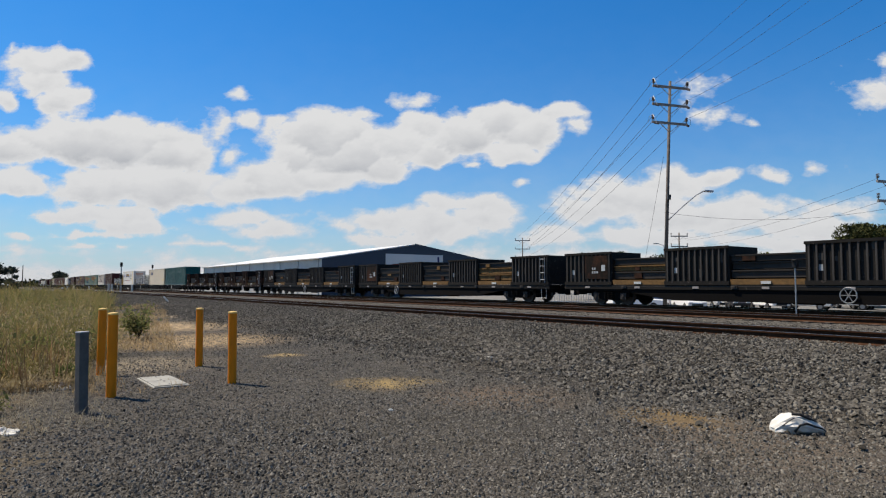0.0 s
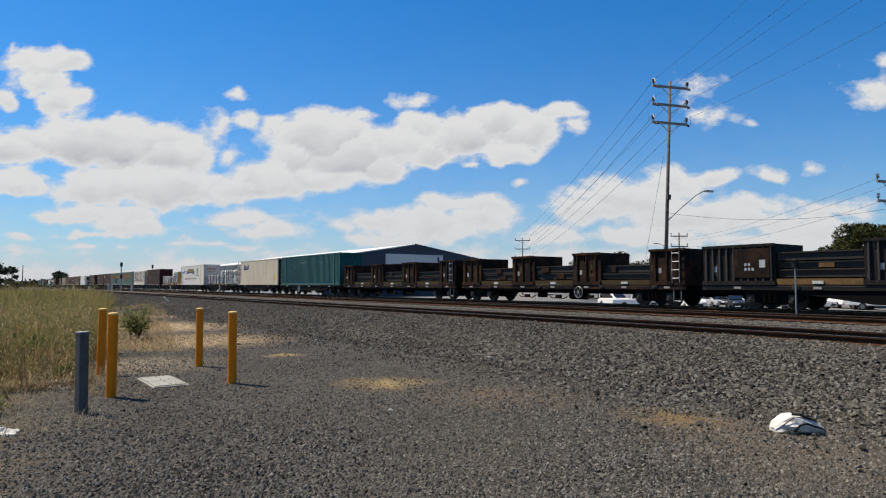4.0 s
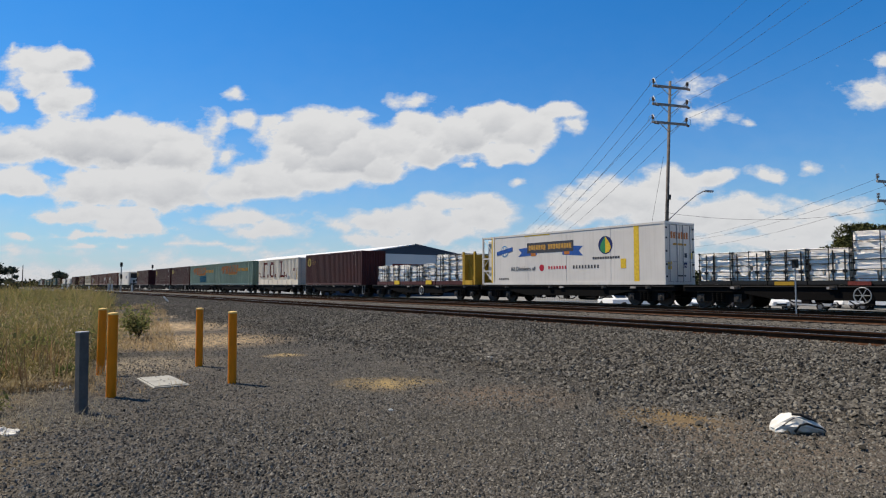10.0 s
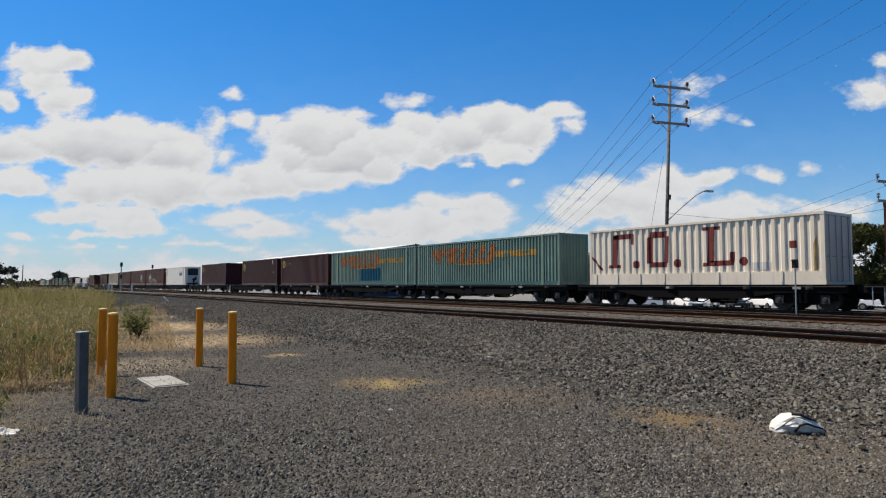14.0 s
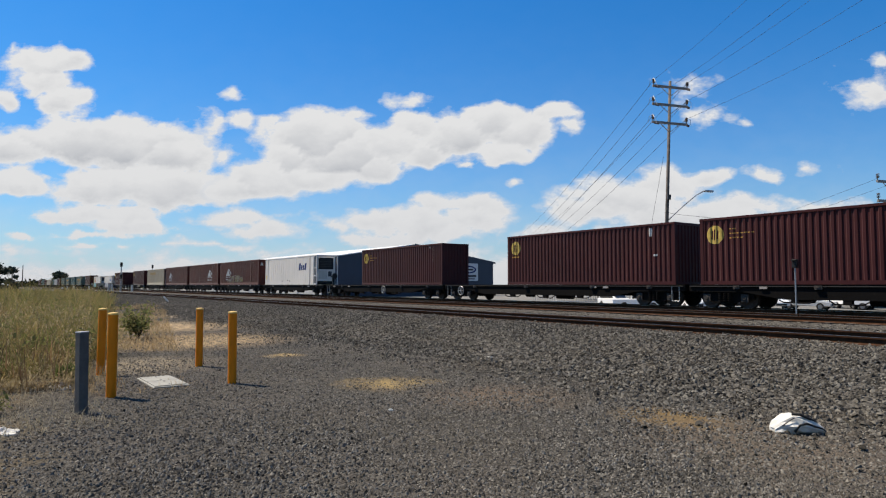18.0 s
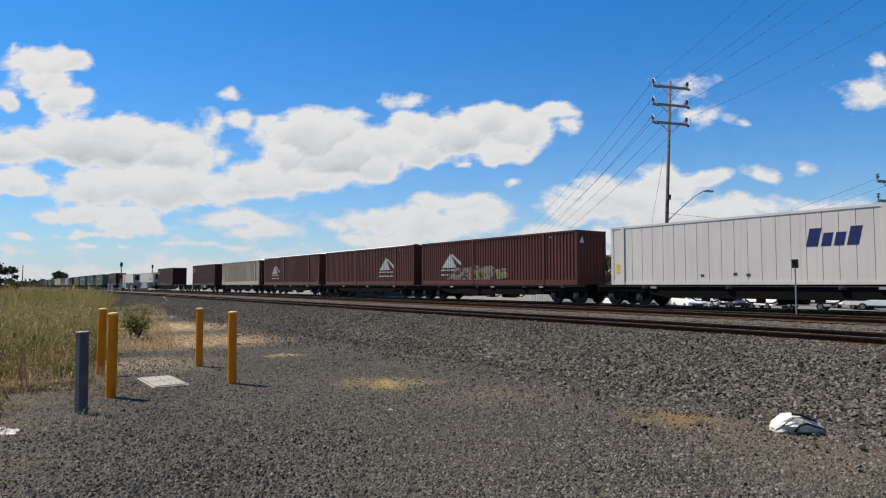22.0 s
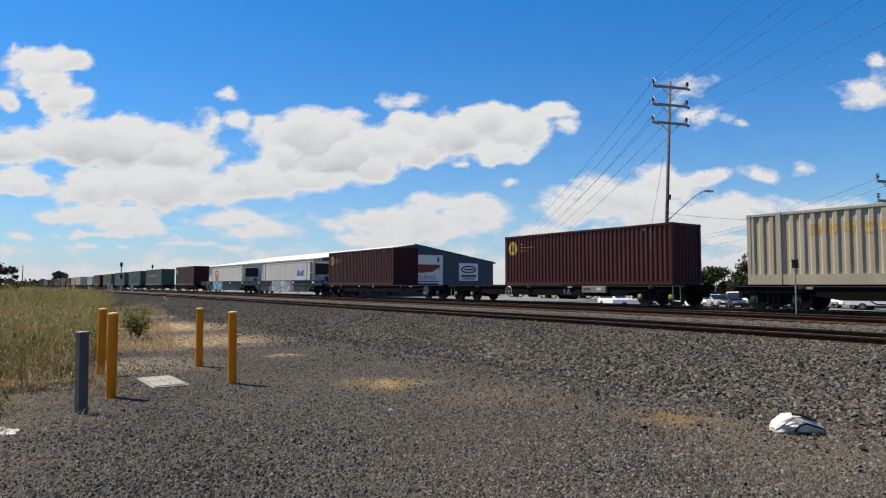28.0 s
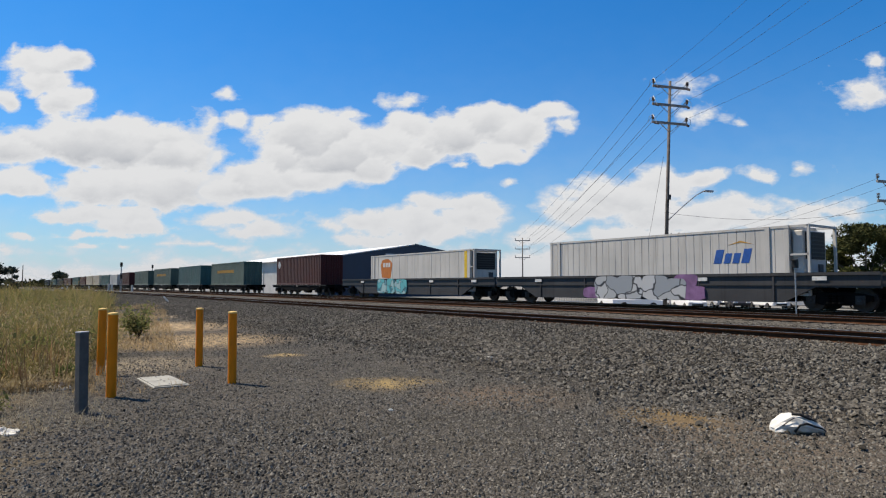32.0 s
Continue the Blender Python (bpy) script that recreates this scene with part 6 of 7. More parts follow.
word_mark(r3, 3.1, 1.4, 0.62, (0.44, 0.36, 0.36, 0.42), BLUE, 0.05, 0.16)
decal(r3, [(3.8, 2.2), (4.4, 2.38), (5.0, 2.2), (4.4, 2.3)], AMBER, name="arc")
well_wagon(-256.3, -234.5, [(-4.4, 0.32, 1.6, 1.24, TAG_CYAN), (-2.9, 0.32, 1.5, 1.26, TAG_CYAN), (-1.5, 0.32, 1.9, 1.22, TAG_CYAN)], "dark grey well wagon with cyan graffiti")
r4 = container(-251.2, -236.9, 2.9, OFF_WHITE, "dirty white refrigerated container with orange emblem", z=0.6, flat=True, pitch=1.1, doors=-1, unit=1, cool_len=0.4, posts=(-6.6,))
decal(r4, [(-5.3, 1.05), (-3.9, 0.95), (-3.6, 2.2), (-4.3, 2.6), (-5.2, 2.5), (-5.5, 2.1)], ORANGE, name="emblem")
block(r4, 6.1, 0.1, 6.4, 2.85, YELLOW, name="yellow_band")
block(r4, -6.75, 0.1, -6.55, 2.85, AMBER, name="yellow_band")
for q in range(3):
    block(r4, -5.1 + 0.42 * q, 1.9, -4.8 + 0.42 * q, 2.25, LABEL_WHITE, 0.05, 0.004, "lettering_block")

DUSTY_TEAL = paint("dusty_teal_paint", (0.075, 0.115, 0.098), 0.6, worn=0.3)
# the long tail, seen only far off
TAIL = [(-273.3, -261.3, MAROON, 3.0), (-299.5, -284.8, DUSTY_TEAL, 3.0), (-319.4, -305.4, DEEP_TEAL, 3.0), (-339.6, -325.4, DUSTY_TEAL, 3.0), (-360.0, -345.4, DUSTY_TEAL, 2.9), (-380.0, -367.0, DARK_MAROON, 2.9),
        (-396.0, -384.0, OFF_WHITE, 2.6), (-412.0, -398.0, DEEP_TEAL, 2.7), (-430.0, -416.0, CREAM, 2.8), (-447.0, -432.5, CREAM, 2.8), (-465.0, -450.0, DARK_MAROON, 2.8), (-490.0, -470.0, DEEP_TEAL, 2.8),
        (-525.0, -495.0, DARK_MAROON, 2.7), (-560.0, -530.0, GREY_PAINT, 2.7), (-600.0, -566.0, DEEP_TEAL, 2.7), (-640.0, -606.0, GREY_PAINT, 2.6)]
for k, (x0, x1, m, h) in enumerate(TAIL):
    n = 1 if x1 - x0 < 22 else 2
    step = (x1 - x0) / n
    wagon(x0 - 1.2, x1 + 1.2, "dark container wagon far along the train", plates=(0,))
    for q in range(n):
        kind = {MAROON: "maroon", DUSTY_TEAL: "faded teal", DEEP_TEAL: "dark teal", DARK_MAROON: "dark maroon", OFF_WHITE: "dirty white", CREAM: "cream", GREY_PAINT: "dark grey"}[m]
        t = container(x0 + q * step, x0 + (q + 1) * step - 0.15, h, m, kind + " corrugated freight container far along the train", doors=-1, pitch=0.4)
        if m is DUSTY_TEAL and k < 4:
            block(t, -4.5, 1.6, 3.0, 2.0, AMBER, 0.1, 0, "stripe")
        if k == 0:
            disc(t, -5.2, 2.2, 0.4, LABEL_WHITE)


# ---- the near yard: bollards, pit lid, litter ----
BOLLARD_YELLOW = Nodes("sun_faded_yellow_plastic")
_s = BOLLARD_YELLOW.noise(BOLLARD_YELLOW.where("Object", (1, 1, 0.3)), 9.0, 5)
BOLLARD_YELLOW.bump(_s, 0.06, 0.01)
BOLLARD_YELLOW.b.inputs["Specular IOR Level"].default_value = 0.2
BOLLARD_YELLOW.done(BOLLARD_YELLOW.mix(BOLLARD_YELLOW.ramp(_s, 0.35, 0.8), (0.7, 0.205, 0.003), (0.57, 0.16, 0.003)), 0.45)
BOLLARD_YELLOW = BOLLARD_YELLOW.m
CAP = plain("pale_yellow_cap", (0.585, 0.39, 0.117), 0.5, vary=0.1)
POST_GREY = plain("blue_grey_galvanised_post", (0.085, 0.082, 0.078), 0.65, 0.0, vary=0.25)


def ring_surface(rings, n=24):
    """A turned shape from (radius, height) rings."""
    s = Shape()
    v = [(r * math.cos(2 * math.pi * k / n), r * math.sin(2 * math.pi * k / n), z) for r, z in rings for k in range(n)]
    f = [(j * n + k, j * n + (k + 1) % n, (j + 1) * n + (k + 1) % n, (j + 1) * n + k) for j in range(len(rings) - 1) for k in range(n)]
    return s.add(v, f + [tuple(range(n))[::-1], tuple(range((len(rings) - 1) * n, len(rings) * n))])


def bollard(x, y, h, lean, turn):
    b = thing("bollard", pose(x, y, lie(x, y), lean, 0, turn), "yellow plastic marker bollard standing in gravel", "bollard", "bollards round the pit")
    part("tube", ring_surface([(0.066, -0.15), (0.066, h - 0.02), (0.063, h - 0.008)]).mesh("tube", False), BOLLARD_YELLOW, b)
    part("cap", ring_surface([(0.068, h - 0.018), (0.069, h - 0.004), (0.06, h + 0.01), (0.03, h + 0.016)]).mesh("cap", False), CAP, b, "paler domed cap")


for row in ((-12.49, 1.63, 1.13, -0.6, 20), (-9.97, 1.44, 1.15, 1.0, 80), (-12.69, 3.32, 1.09, 0.3, 10), (-10.28, 3.2, 1.12, -0.4, 140)):
    bollard(*row)
gp = thing("marker_post", pose(-8.92, 0.97, 0, 0.5, -1.0, 20), "blue-grey square steel post with pale cap", "post")
part("post", bevelled(Shape().box(-0.055, -0.055, -0.2, 0.055, 0.055, 0.97).mesh("post"), 0.006), POST_GREY, gp)
part("cap", bevelled(Shape().box(-0.058, -0.058, 0.966, 0.058, 0.058, 0.982).mesh("cap"), 0.006), GALV, gp)

CONCRETE = plain("pale_concrete", (0.218, 0.217, 0.195), 0.85, vary=0.22, scale=14.0, bump=0.3)
lid = thing("pit_lid", pose(-10.97, 2.315, 0.0, 0, 0, 1), "pale concrete pit lid set in gravel", "pit lid")
part("frame", bevelled(Shape().box(-0.6, -0.265, -0.1, 0.6, 0.265, 0.022).mesh("frame"), 0.008), CONCRETE, lid)
for s in (-1, 1):
    half = part("cover", bevelled(Shape().box(-0.27, -0.23, 0.0, 0.27, 0.23, 0.036).mesh("cover"), 0.008), CONCRETE, lid, at=pose(s * 0.28, 0, 0))
    for q in (-0.18, 0.18):
        part("lifting_hole", Shape().box(q - 0.03, -0.012, 0.034, q + 0.03, 0.012, 0.039), DARK_GREY, half)

CLOTH = Nodes("crumpled_white_plastic")
_c = CLOTH.noise(CLOTH.where("Object"), 9.0, 5)
CLOTH.bump(_c, 0.3, 0.02)
CLOTH.done(CLOTH.mix(CLOTH.ramp(_c, 0.3, 0.75), (0.36, 0.352, 0.32), (0.55, 0.537, 0.5)), 0.7)
CLOTH = CLOTH.m


def crumple(name, x, y, lx, ly, h, turn, seed, label, category, material=CLOTH):
    """A creased sheet: ridged folds at three sizes over a low heap, with a ragged outline."""
    n = 34
    v = []
    for j in range(n + 1):
        for i in range(n + 1):
            a, b = 2 * i / n - 1, 2 * j / n - 1
            r = max(abs(a), abs(b))
            ridge = 1 - abs(noise.noise((a * 1.5 + seed, b * 1.9, 0.3))) * 2.2
            ridge += 0.5 * (1 - abs(noise.noise((a * 3.4, b * 3.0 + seed, 2.0))) * 2.5)
            ridge += 0.25 * noise.noise((a * 8, b * 8, seed))
            z = max(0.0, h * max(0.0, 1 - r ** 1.7) * (0.25 + 0.6 * ridge)) + 0.01
            w = 1 + 0.3 * noise.noise((a * 1.6, b * 1.6, seed + 4.0)) + 0.1 * noise.noise((a * 5, b * 5, seed))
            v.append((a * lx / 2 * w * (1 - 0.15 * b), b * ly / 2 * w, z if r < 0.98 else -0.01))
    f = np.array([(j * (n + 1) + i, j * (n + 1) + i + 1, (j + 1) * (n + 1) + i + 1, (j + 1) * (n + 1) + i) for j in range(n) for i in range(n)])
    me = rough_mesh(name, np.array(v), f, False)
    return whole(name, me, material, pose(x, y, lie(x, y), 0, 0, turn), label, category)


def folded_bag():
    """A stiff white bag lying on its side: a creased wedge, high at its closed end, with a flat flap and a dark strap."""
    rings = [(-0.25, 0.07, 0.05, 0.02), (-0.2, 0.12, 0.13, 0.03), (-0.1, 0.15, 0.2, 0.02), (-0.02, 0.15, 0.22, 0.0), (0.08, 0.13, 0.18, -0.02), (0.19, 0.1, 0.11, -0.03), (0.26, 0.05, 0.05, -0.02)]
    n = 12
    v = []
    for i, (x, half, top, shift) in enumerate(rings):
        for k in range(n):
            a = 2 * math.pi * k / n
            c, s_ = math.cos(a), math.sin(a)
            crease = 1 + 0.3 * noise.noise((i * 1.7, k * 1.3, 4.0))
            v.append((x + 0.02 * noise.noise((k * 2.1, i, 1.0)), shift + half * math.copysign(abs(c) ** 0.6, c) * crease, max(-0.005, top * 0.42 + top * 0.46 * math.copysign(abs(s_) ** 0.8, s_) * crease)))
    f = [(j * n + k, j * n + (k + 1) % n, (j + 1) * n + (k + 1) % n, (j + 1) * n + k) for j in range(len(rings) - 1) for k in range(n)]
    return Shape().add(v, f + [tuple(range(n))[::-1], tuple(range((len(rings) - 1) * n, len(rings) * n))])


bag = whole("plastic_bag", folded_bag(), CLOTH, pose(-3.42, 6.98, lie(-3.42, 6.98), 0, 0, 54), "stiff white plastic bag with dark strap lying on gravel", "bag")
part("strap", Shape().pipe([(-0.1, -0.14, 0.03), (-0.05, -0.15, 0.1), (0.02, -0.155, 0.12), (0.1, -0.15, 0.09), (0.19, -0.125, 0.06), (0.26, -0.06, 0.02)], 0.012, 6), BLACK, bag, "dark strap")
part("strap", Shape().pipe([(-0.09, -0.07, 0.2), (-0.02, -0.1, 0.2), (0.06, -0.11, 0.165), (0.14, -0.1, 0.125)], 0.016, 6), BLACK, bag)
part("seam", Shape().pipe([(-0.2, -0.09, 0.08), (-0.15, -0.11, 0.13), (-0.08, -0.11, 0.17)], 0.006, 5), DARK_GREY, bag)
crumple("plastic_sheet", -8.25, 0.12, 0.42, 0.22, 0.06, 60, 8.0, "flattened white plastic sheet at the grass edge", "litter")
crumple("plastic_sheet", -11.2, 0.95, 0.3, 0.22, 0.12, 10, 5.0, "crumpled white plastic caught in the grass", "litter")
crumple("paper_scrap", -10.55, 8.7, 0.13, 0.08, 0.05, 30, 2.0, "small white paper scrap on ballast", "litter")
crumple("paper_scrap", -2.6, 8.9, 0.12, 0.09, 0.04, 80, 6.0, "small white paper scrap on ballast", "litter")
crumple("paper_scrap", -6.9, 4.1, 0.06, 0.05, 0.02, 80, 9.0, "small white paper scrap on gravel", "litter")

# ---- dry grass, weeds and straw ----


def blade_material(name, a, b, c):
    k = Nodes(name)
    g = k.put("ShaderNodeNewGeometry")
    patch = k.ramp(k.noise(k.where("World"), 0.9, 5, 0.6), 0.42, 0.54)
    col = k.mix(g.outputs["Random Per Island"], a, b)
    col = k.mix(k.math("MULTIPLY", patch, k.ramp(g.outputs["Random Per Island"], 0.0, 0.5, (0.3,) * 3)), col, c)
    k.b.inputs["Specular IOR Level"].default_value = 0.2
    through_light = k.put("ShaderNodeBsdfTranslucent")
    k.l.new(col, through_light.inputs["Color"])
    m = k.put("ShaderNodeMixShader", Fac=0.5)
    k.l.new(k.b.outputs[0], m.inputs[1])
    k.l.new(through_light.outputs[0], m.inputs[2])
    k.l.new(m.outputs[0], k.n["Material Output"].inputs["Surface"])
    return k.done(col, 0.8)


STRAW = blade_material("dry_grass", (0.35, 0.265, 0.115), (0.11, 0.08, 0.034), (0.13, 0.135, 0.042))
DEAD = blade_material("matted_straw", (0.38, 0.295, 0.165), (0.2, 0.14, 0.075), (0.28, 0.21, 0.12))
WEED = blade_material("green_weed", (0.09, 0.115, 0.033), (0.2, 0.18, 0.075), (0.13, 0.14, 0.045))
LITTER_STRAW = blade_material("grey_straw_litter", (0.3, 0.275, 0.22), (0.15, 0.13, 0.1), (0.22, 0.2, 0.15))


def blades(name, x, y, z, h, w, lean, material, label, category, seed):
    rng = np.random.default_rng(seed)
    n = len(x)
    a, b = rng.uniform(0, 6.283, n), rng.uniform(0, 6.283, n)
    lean = lean * rng.uniform(0.3, 1.3, n) * h
    dx, dy = np.cos(a), np.sin(a)
    wx, wy = np.cos(b) * w, np.sin(b) * w
    up = np.sqrt(np.maximum(h * h - lean * lean, (0.12 * h) ** 2))
    p = np.empty((n, 5, 3))
    for k, (t, s) in enumerate(((0, 1), (0, -1), (0.55, -0.8), (0.55, 0.8), (1, 0))):
        p[:, k, 0] = x + wx * s / 2 + dx * lean * t ** 1.8
        p[:, k, 1] = y + wy * s / 2 + dy * lean * t ** 1.8
        p[:, k, 2] = z + up * t ** 0.9
    base = 5 * np.arange(n)[:, None]
    f = np.concatenate([base + np.array([0, 1, 2]), base + np.array([0, 2, 3]), base + np.array([3, 2, 4])])
    ob = new(name, rough_mesh(name, p.reshape(-1, 3), f))
    ob.data.materials.append(material)
    return tagged(ob, label, category, kind="stuff")


rng = np.random.default_rng(11)
n = 250000
r = 9.6 + 110 * rng.uniform(0, 1, n) ** 2.3
edge = 0.127 + 0.02 * np.sin(r * 0.9) - 0.62 * np.maximum(0, 13.4 - r) / 13
vv = r * (edge - (edge + 0.07) * rng.uniform(0, 1, n) ** 0.8)
keep = np.array([noise.noise((a * 0.4, b * 0.9, 0.5)) > -0.32 for a, b in zip(r, vv)])
r, vv = r[keep], vv[keep]
tall = np.array([0.5 + 0.6 * noise.noise((a * 0.7, b * 1.1, 9.0)) + 0.65 * noise.noise((a * 2.6, b * 2.6, 4.0)) for a, b in zip(r, vv)])
near = np.clip((r - 9.3) / 5.0, 0.22, 1.0)
hh = np.where(rng.uniform(0, 1, len(r)) < 0.06, 1.2, rng.uniform(0.25, 0.9, len(r))) * (0.45 + 0.95 * tall) * near * np.clip(0.95 + 0.022 * (r - 12), 0.95, 1.4) * np.clip(1.3 - 0.006 * r, 0.7, 1.0)
gz = np.array([lie(-a, b) for a, b in zip(r, vv)])
blades("dry_grass", -r, vv, gz, hh, 0.0022 + 0.00042 * r, 0.85, STRAW, "tall dry grass and weeds gone to straw", "grass", 1)
n = 30000
r2 = 10 + 42 * rng.uniform(0, 1, n) ** 1.6
v2 = 1.2 + rng.uniform(0, 1, n) * (2.4 + 0.13 * r2)
ok = np.array([noise.noise((a * 0.22, b * 0.5, 3.5)) > (0.02 if a < 16 else -0.28) for a, b in zip(r2, v2)]) & (v2 < 0.5 + 0.2 * r2) & ((r2 > 13.2) | (rng.uniform(0, 1, n) < 0.05))
r2, v2 = r2[ok], v2[ok]
blades("straw_mat", -r2, v2, np.full(len(r2), 0.012), rng.uniform(0.1, 0.3, len(r2)), 0.005 + 0.0005 * r2, 1.3, DEAD, "flattened mat of pale dead straw on the ground", "straw", 2)
n = 3400
lx = -7.7 - 4.6 * rng.uniform(0, 1, n)
ly = -0.5 + 1.75 * rng.uniform(0, 1, n) ** 1.3
lz = np.array([lie(a, b) for a, b in zip(lx, ly)]) + 0.015
blades("fringe_grass", lx, ly, lz, rng.uniform(0.05, 0.26, n), np.full(n, 0.006), 1.5, LITTER_STRAW, "thin grey straw litter and dry grass at the gravel's edge", "grass", 3)
n = 900
lx = -10.2 - 4.5 * rng.uniform(0, 1, n)
ly = 0.9 + 0.8 * rng.uniform(0, 1, n)
lz = np.array([lie(a, b) for a, b in zip(lx, ly)])
blades("fringe_grass", lx, ly, lz, rng.uniform(0.06, 0.4, n), np.full(n, 0.006), 0.9, DEAD, "short dry tufts beside the bollards", "grass", 8)


def shrub(x, y, h, w, seed, label, leafy=1500, leaf=0.03):
    q = np.random.default_rng(seed)
    b = thing("weed_bush", pose(x, y, lie(x, y)), label, "bush")
    st = Shape()
    tips = []
    for k in range(16):
        a = q.uniform(0, 6.283)
        e = Vector((math.cos(a) * w * q.uniform(0.15, 0.5), math.sin(a) * w * q.uniform(0.15, 0.5), h * q.uniform(0.55, 1.0)))
        m = e * 0.5 + Vector((0, 0, 0.12 * h))
        st.bar((0, 0, 0), m, 0.012, 0.008, 5).bar(m, e, 0.008, 0.003, 5)
        tips += [m, e]
    part("stems", st, OLIVE, b)
    i = q.integers(0, 32, leafy)
    c = np.array([tuple(t) for t in tips])[i] * q.uniform(0.65, 1.05, (leafy, 1)) + q.normal(0, 0.06 * w, (leafy, 3))
    c[:, 2] = np.maximum(c[:, 2], 0.05)
    d = q.normal(0, 1, (leafy, 2, 3)) * leaf
    p = np.stack([c, c + d[:, 0], c + d[:, 0] * 1.3 + d[:, 1], c + d[:, 1]], 1).reshape(-1, 3)
    f = 4 * np.arange(leafy)[:, None] + np.arange(4)
    lf = part("leaves", rough_mesh("leaves", p, f), WEED, b)
    lf["kind"] = "stuff"
    return b


n = 26000
r3 = 11.6 + 40 * rng.uniform(0, 1, n) ** 1.9
v3 = r3 * (0.115 - 0.19 * rng.uniform(0, 1, n))
ok = np.array([noise.noise((a * 0.9, b * 1.6, 6.5)) + 0.5 * noise.noise((a * 2.7, b * 2.7, 2.5)) > -0.02 for a, b in zip(r3, v3)])
r3, v3 = r3[ok], v3[ok]
blades("weed_leaves", -r3, v3, np.array([lie(-a, b) for a, b in zip(r3, v3)]) + rng.uniform(0, 0.5, len(r3)) * np.clip((r3 - 9.5) / 5, 0.1, 1), rng.uniform(0.05, 0.16, len(r3)), 0.02 + 0.0012 * r3, 0.9, blade_material("mixed_weed", (0.085, 0.1, 0.03), (0.15, 0.1, 0.05), (0.095, 0.125, 0.034)), "small green and browning weed leaves among the grass", "weeds", 14)
n = 34000
r4 = 11.0 + 45 * rng.uniform(0, 1, n) ** 1.9
v4 = r4 * (0.118 - 0.2 * rng.uniform(0, 1, n))
blades("seed_heads", -r4, v4, rng.uniform(0.15, 0.95, n) * np.clip((r4 - 10.3) / 5, 0.15, 1), rng.uniform(0.03, 0.09, n), 0.008 + 0.0008 * r4, 1.1, blade_material("dry_seed_heads", (0.4, 0.33, 0.2), (0.14, 0.09, 0.045), (0.26, 0.21, 0.11)), "pale and brown seed heads among the dry grass", "grass", 15)
n = 420
blades("dock_stalks", -11.0 - 8 * rng.uniform(0, 1, n), -0.2 + 1.3 * rng.uniform(0, 1, n) ** 1.3, np.zeros(n), rng.uniform(0.35, 0.95, n), np.full(n, 0.022), 0.25, blade_material("brown_dock", (0.14, 0.08, 0.045), (0.25, 0.17, 0.09), (0.12, 0.09, 0.05)), "brown dead dock stalks among the grass", "weeds", 4)
shrub(-20.0, 3.55, 0.95, 1.5, 5, "green weed bush with dry stems at the gravel's edge", 1150)
shrub(-9.4, 0.05, 0.26, 0.6, 6, "low green weed in the grass edge", 700, 0.016)
shrub(-30.0, 2.6, 0.9, 2.2, 7, "green weed clump among dry grass", 1600)
shrub(-25.0, 1.4, 0.95, 2.0, 8, "green weed clump among dry grass", 1500)
shrub(-22.0, 2.3, 0.85, 1.6, 9, "green weed clump among dry grass", 1300)
patch_rng = random.Random(12)
for k in range(12):
    d = patch_rng.uniform(13.5, 30)
    shrub(-d, d * patch_rng.uniform(-0.03, 0.1), patch_rng.uniform(0.45, 0.85), patch_rng.uniform(0.9, 1.9), 60 + k, "low green weed clump among dry grass", 900, 0.026)

# ---- trees ----
BARK = plain("grey_brown_bark", (0.0936, 0.0702, 0.0546), 0.9, vary=0.35, scale=6.0)


def leaf_material(name, a, b):
    k = Nodes(name)
    g = k.put("ShaderNodeNewGeometry")
    col = k.mix(g.outputs["Random Per Island"], a, b)
    col = k.mix(k.ramp(k.noise(k.where("Object"), 0.35, 4), 0.4, 0.65), col, shade(b, 1.2))
    k.b.inputs["Specular IOR Level"].default_value = 0.1
    return k.done(col, 0.8)


LEAF = leaf_material("dark_olive_leaves", (0.014, 0.018, 0.007), (0.05, 0.052, 0.015))
# greyed and lightened: the haze of distance is put into this leaf colour
LEAF_HAZED = leaf_material("hazed_green_leaves", (0.035, 0.042, 0.03), (0.075, 0.083, 0.058))
LEAF_DARK = leaf_material("shaded_green_leaves", (0.014, 0.018, 0.008), (0.045, 0.05, 0.018))


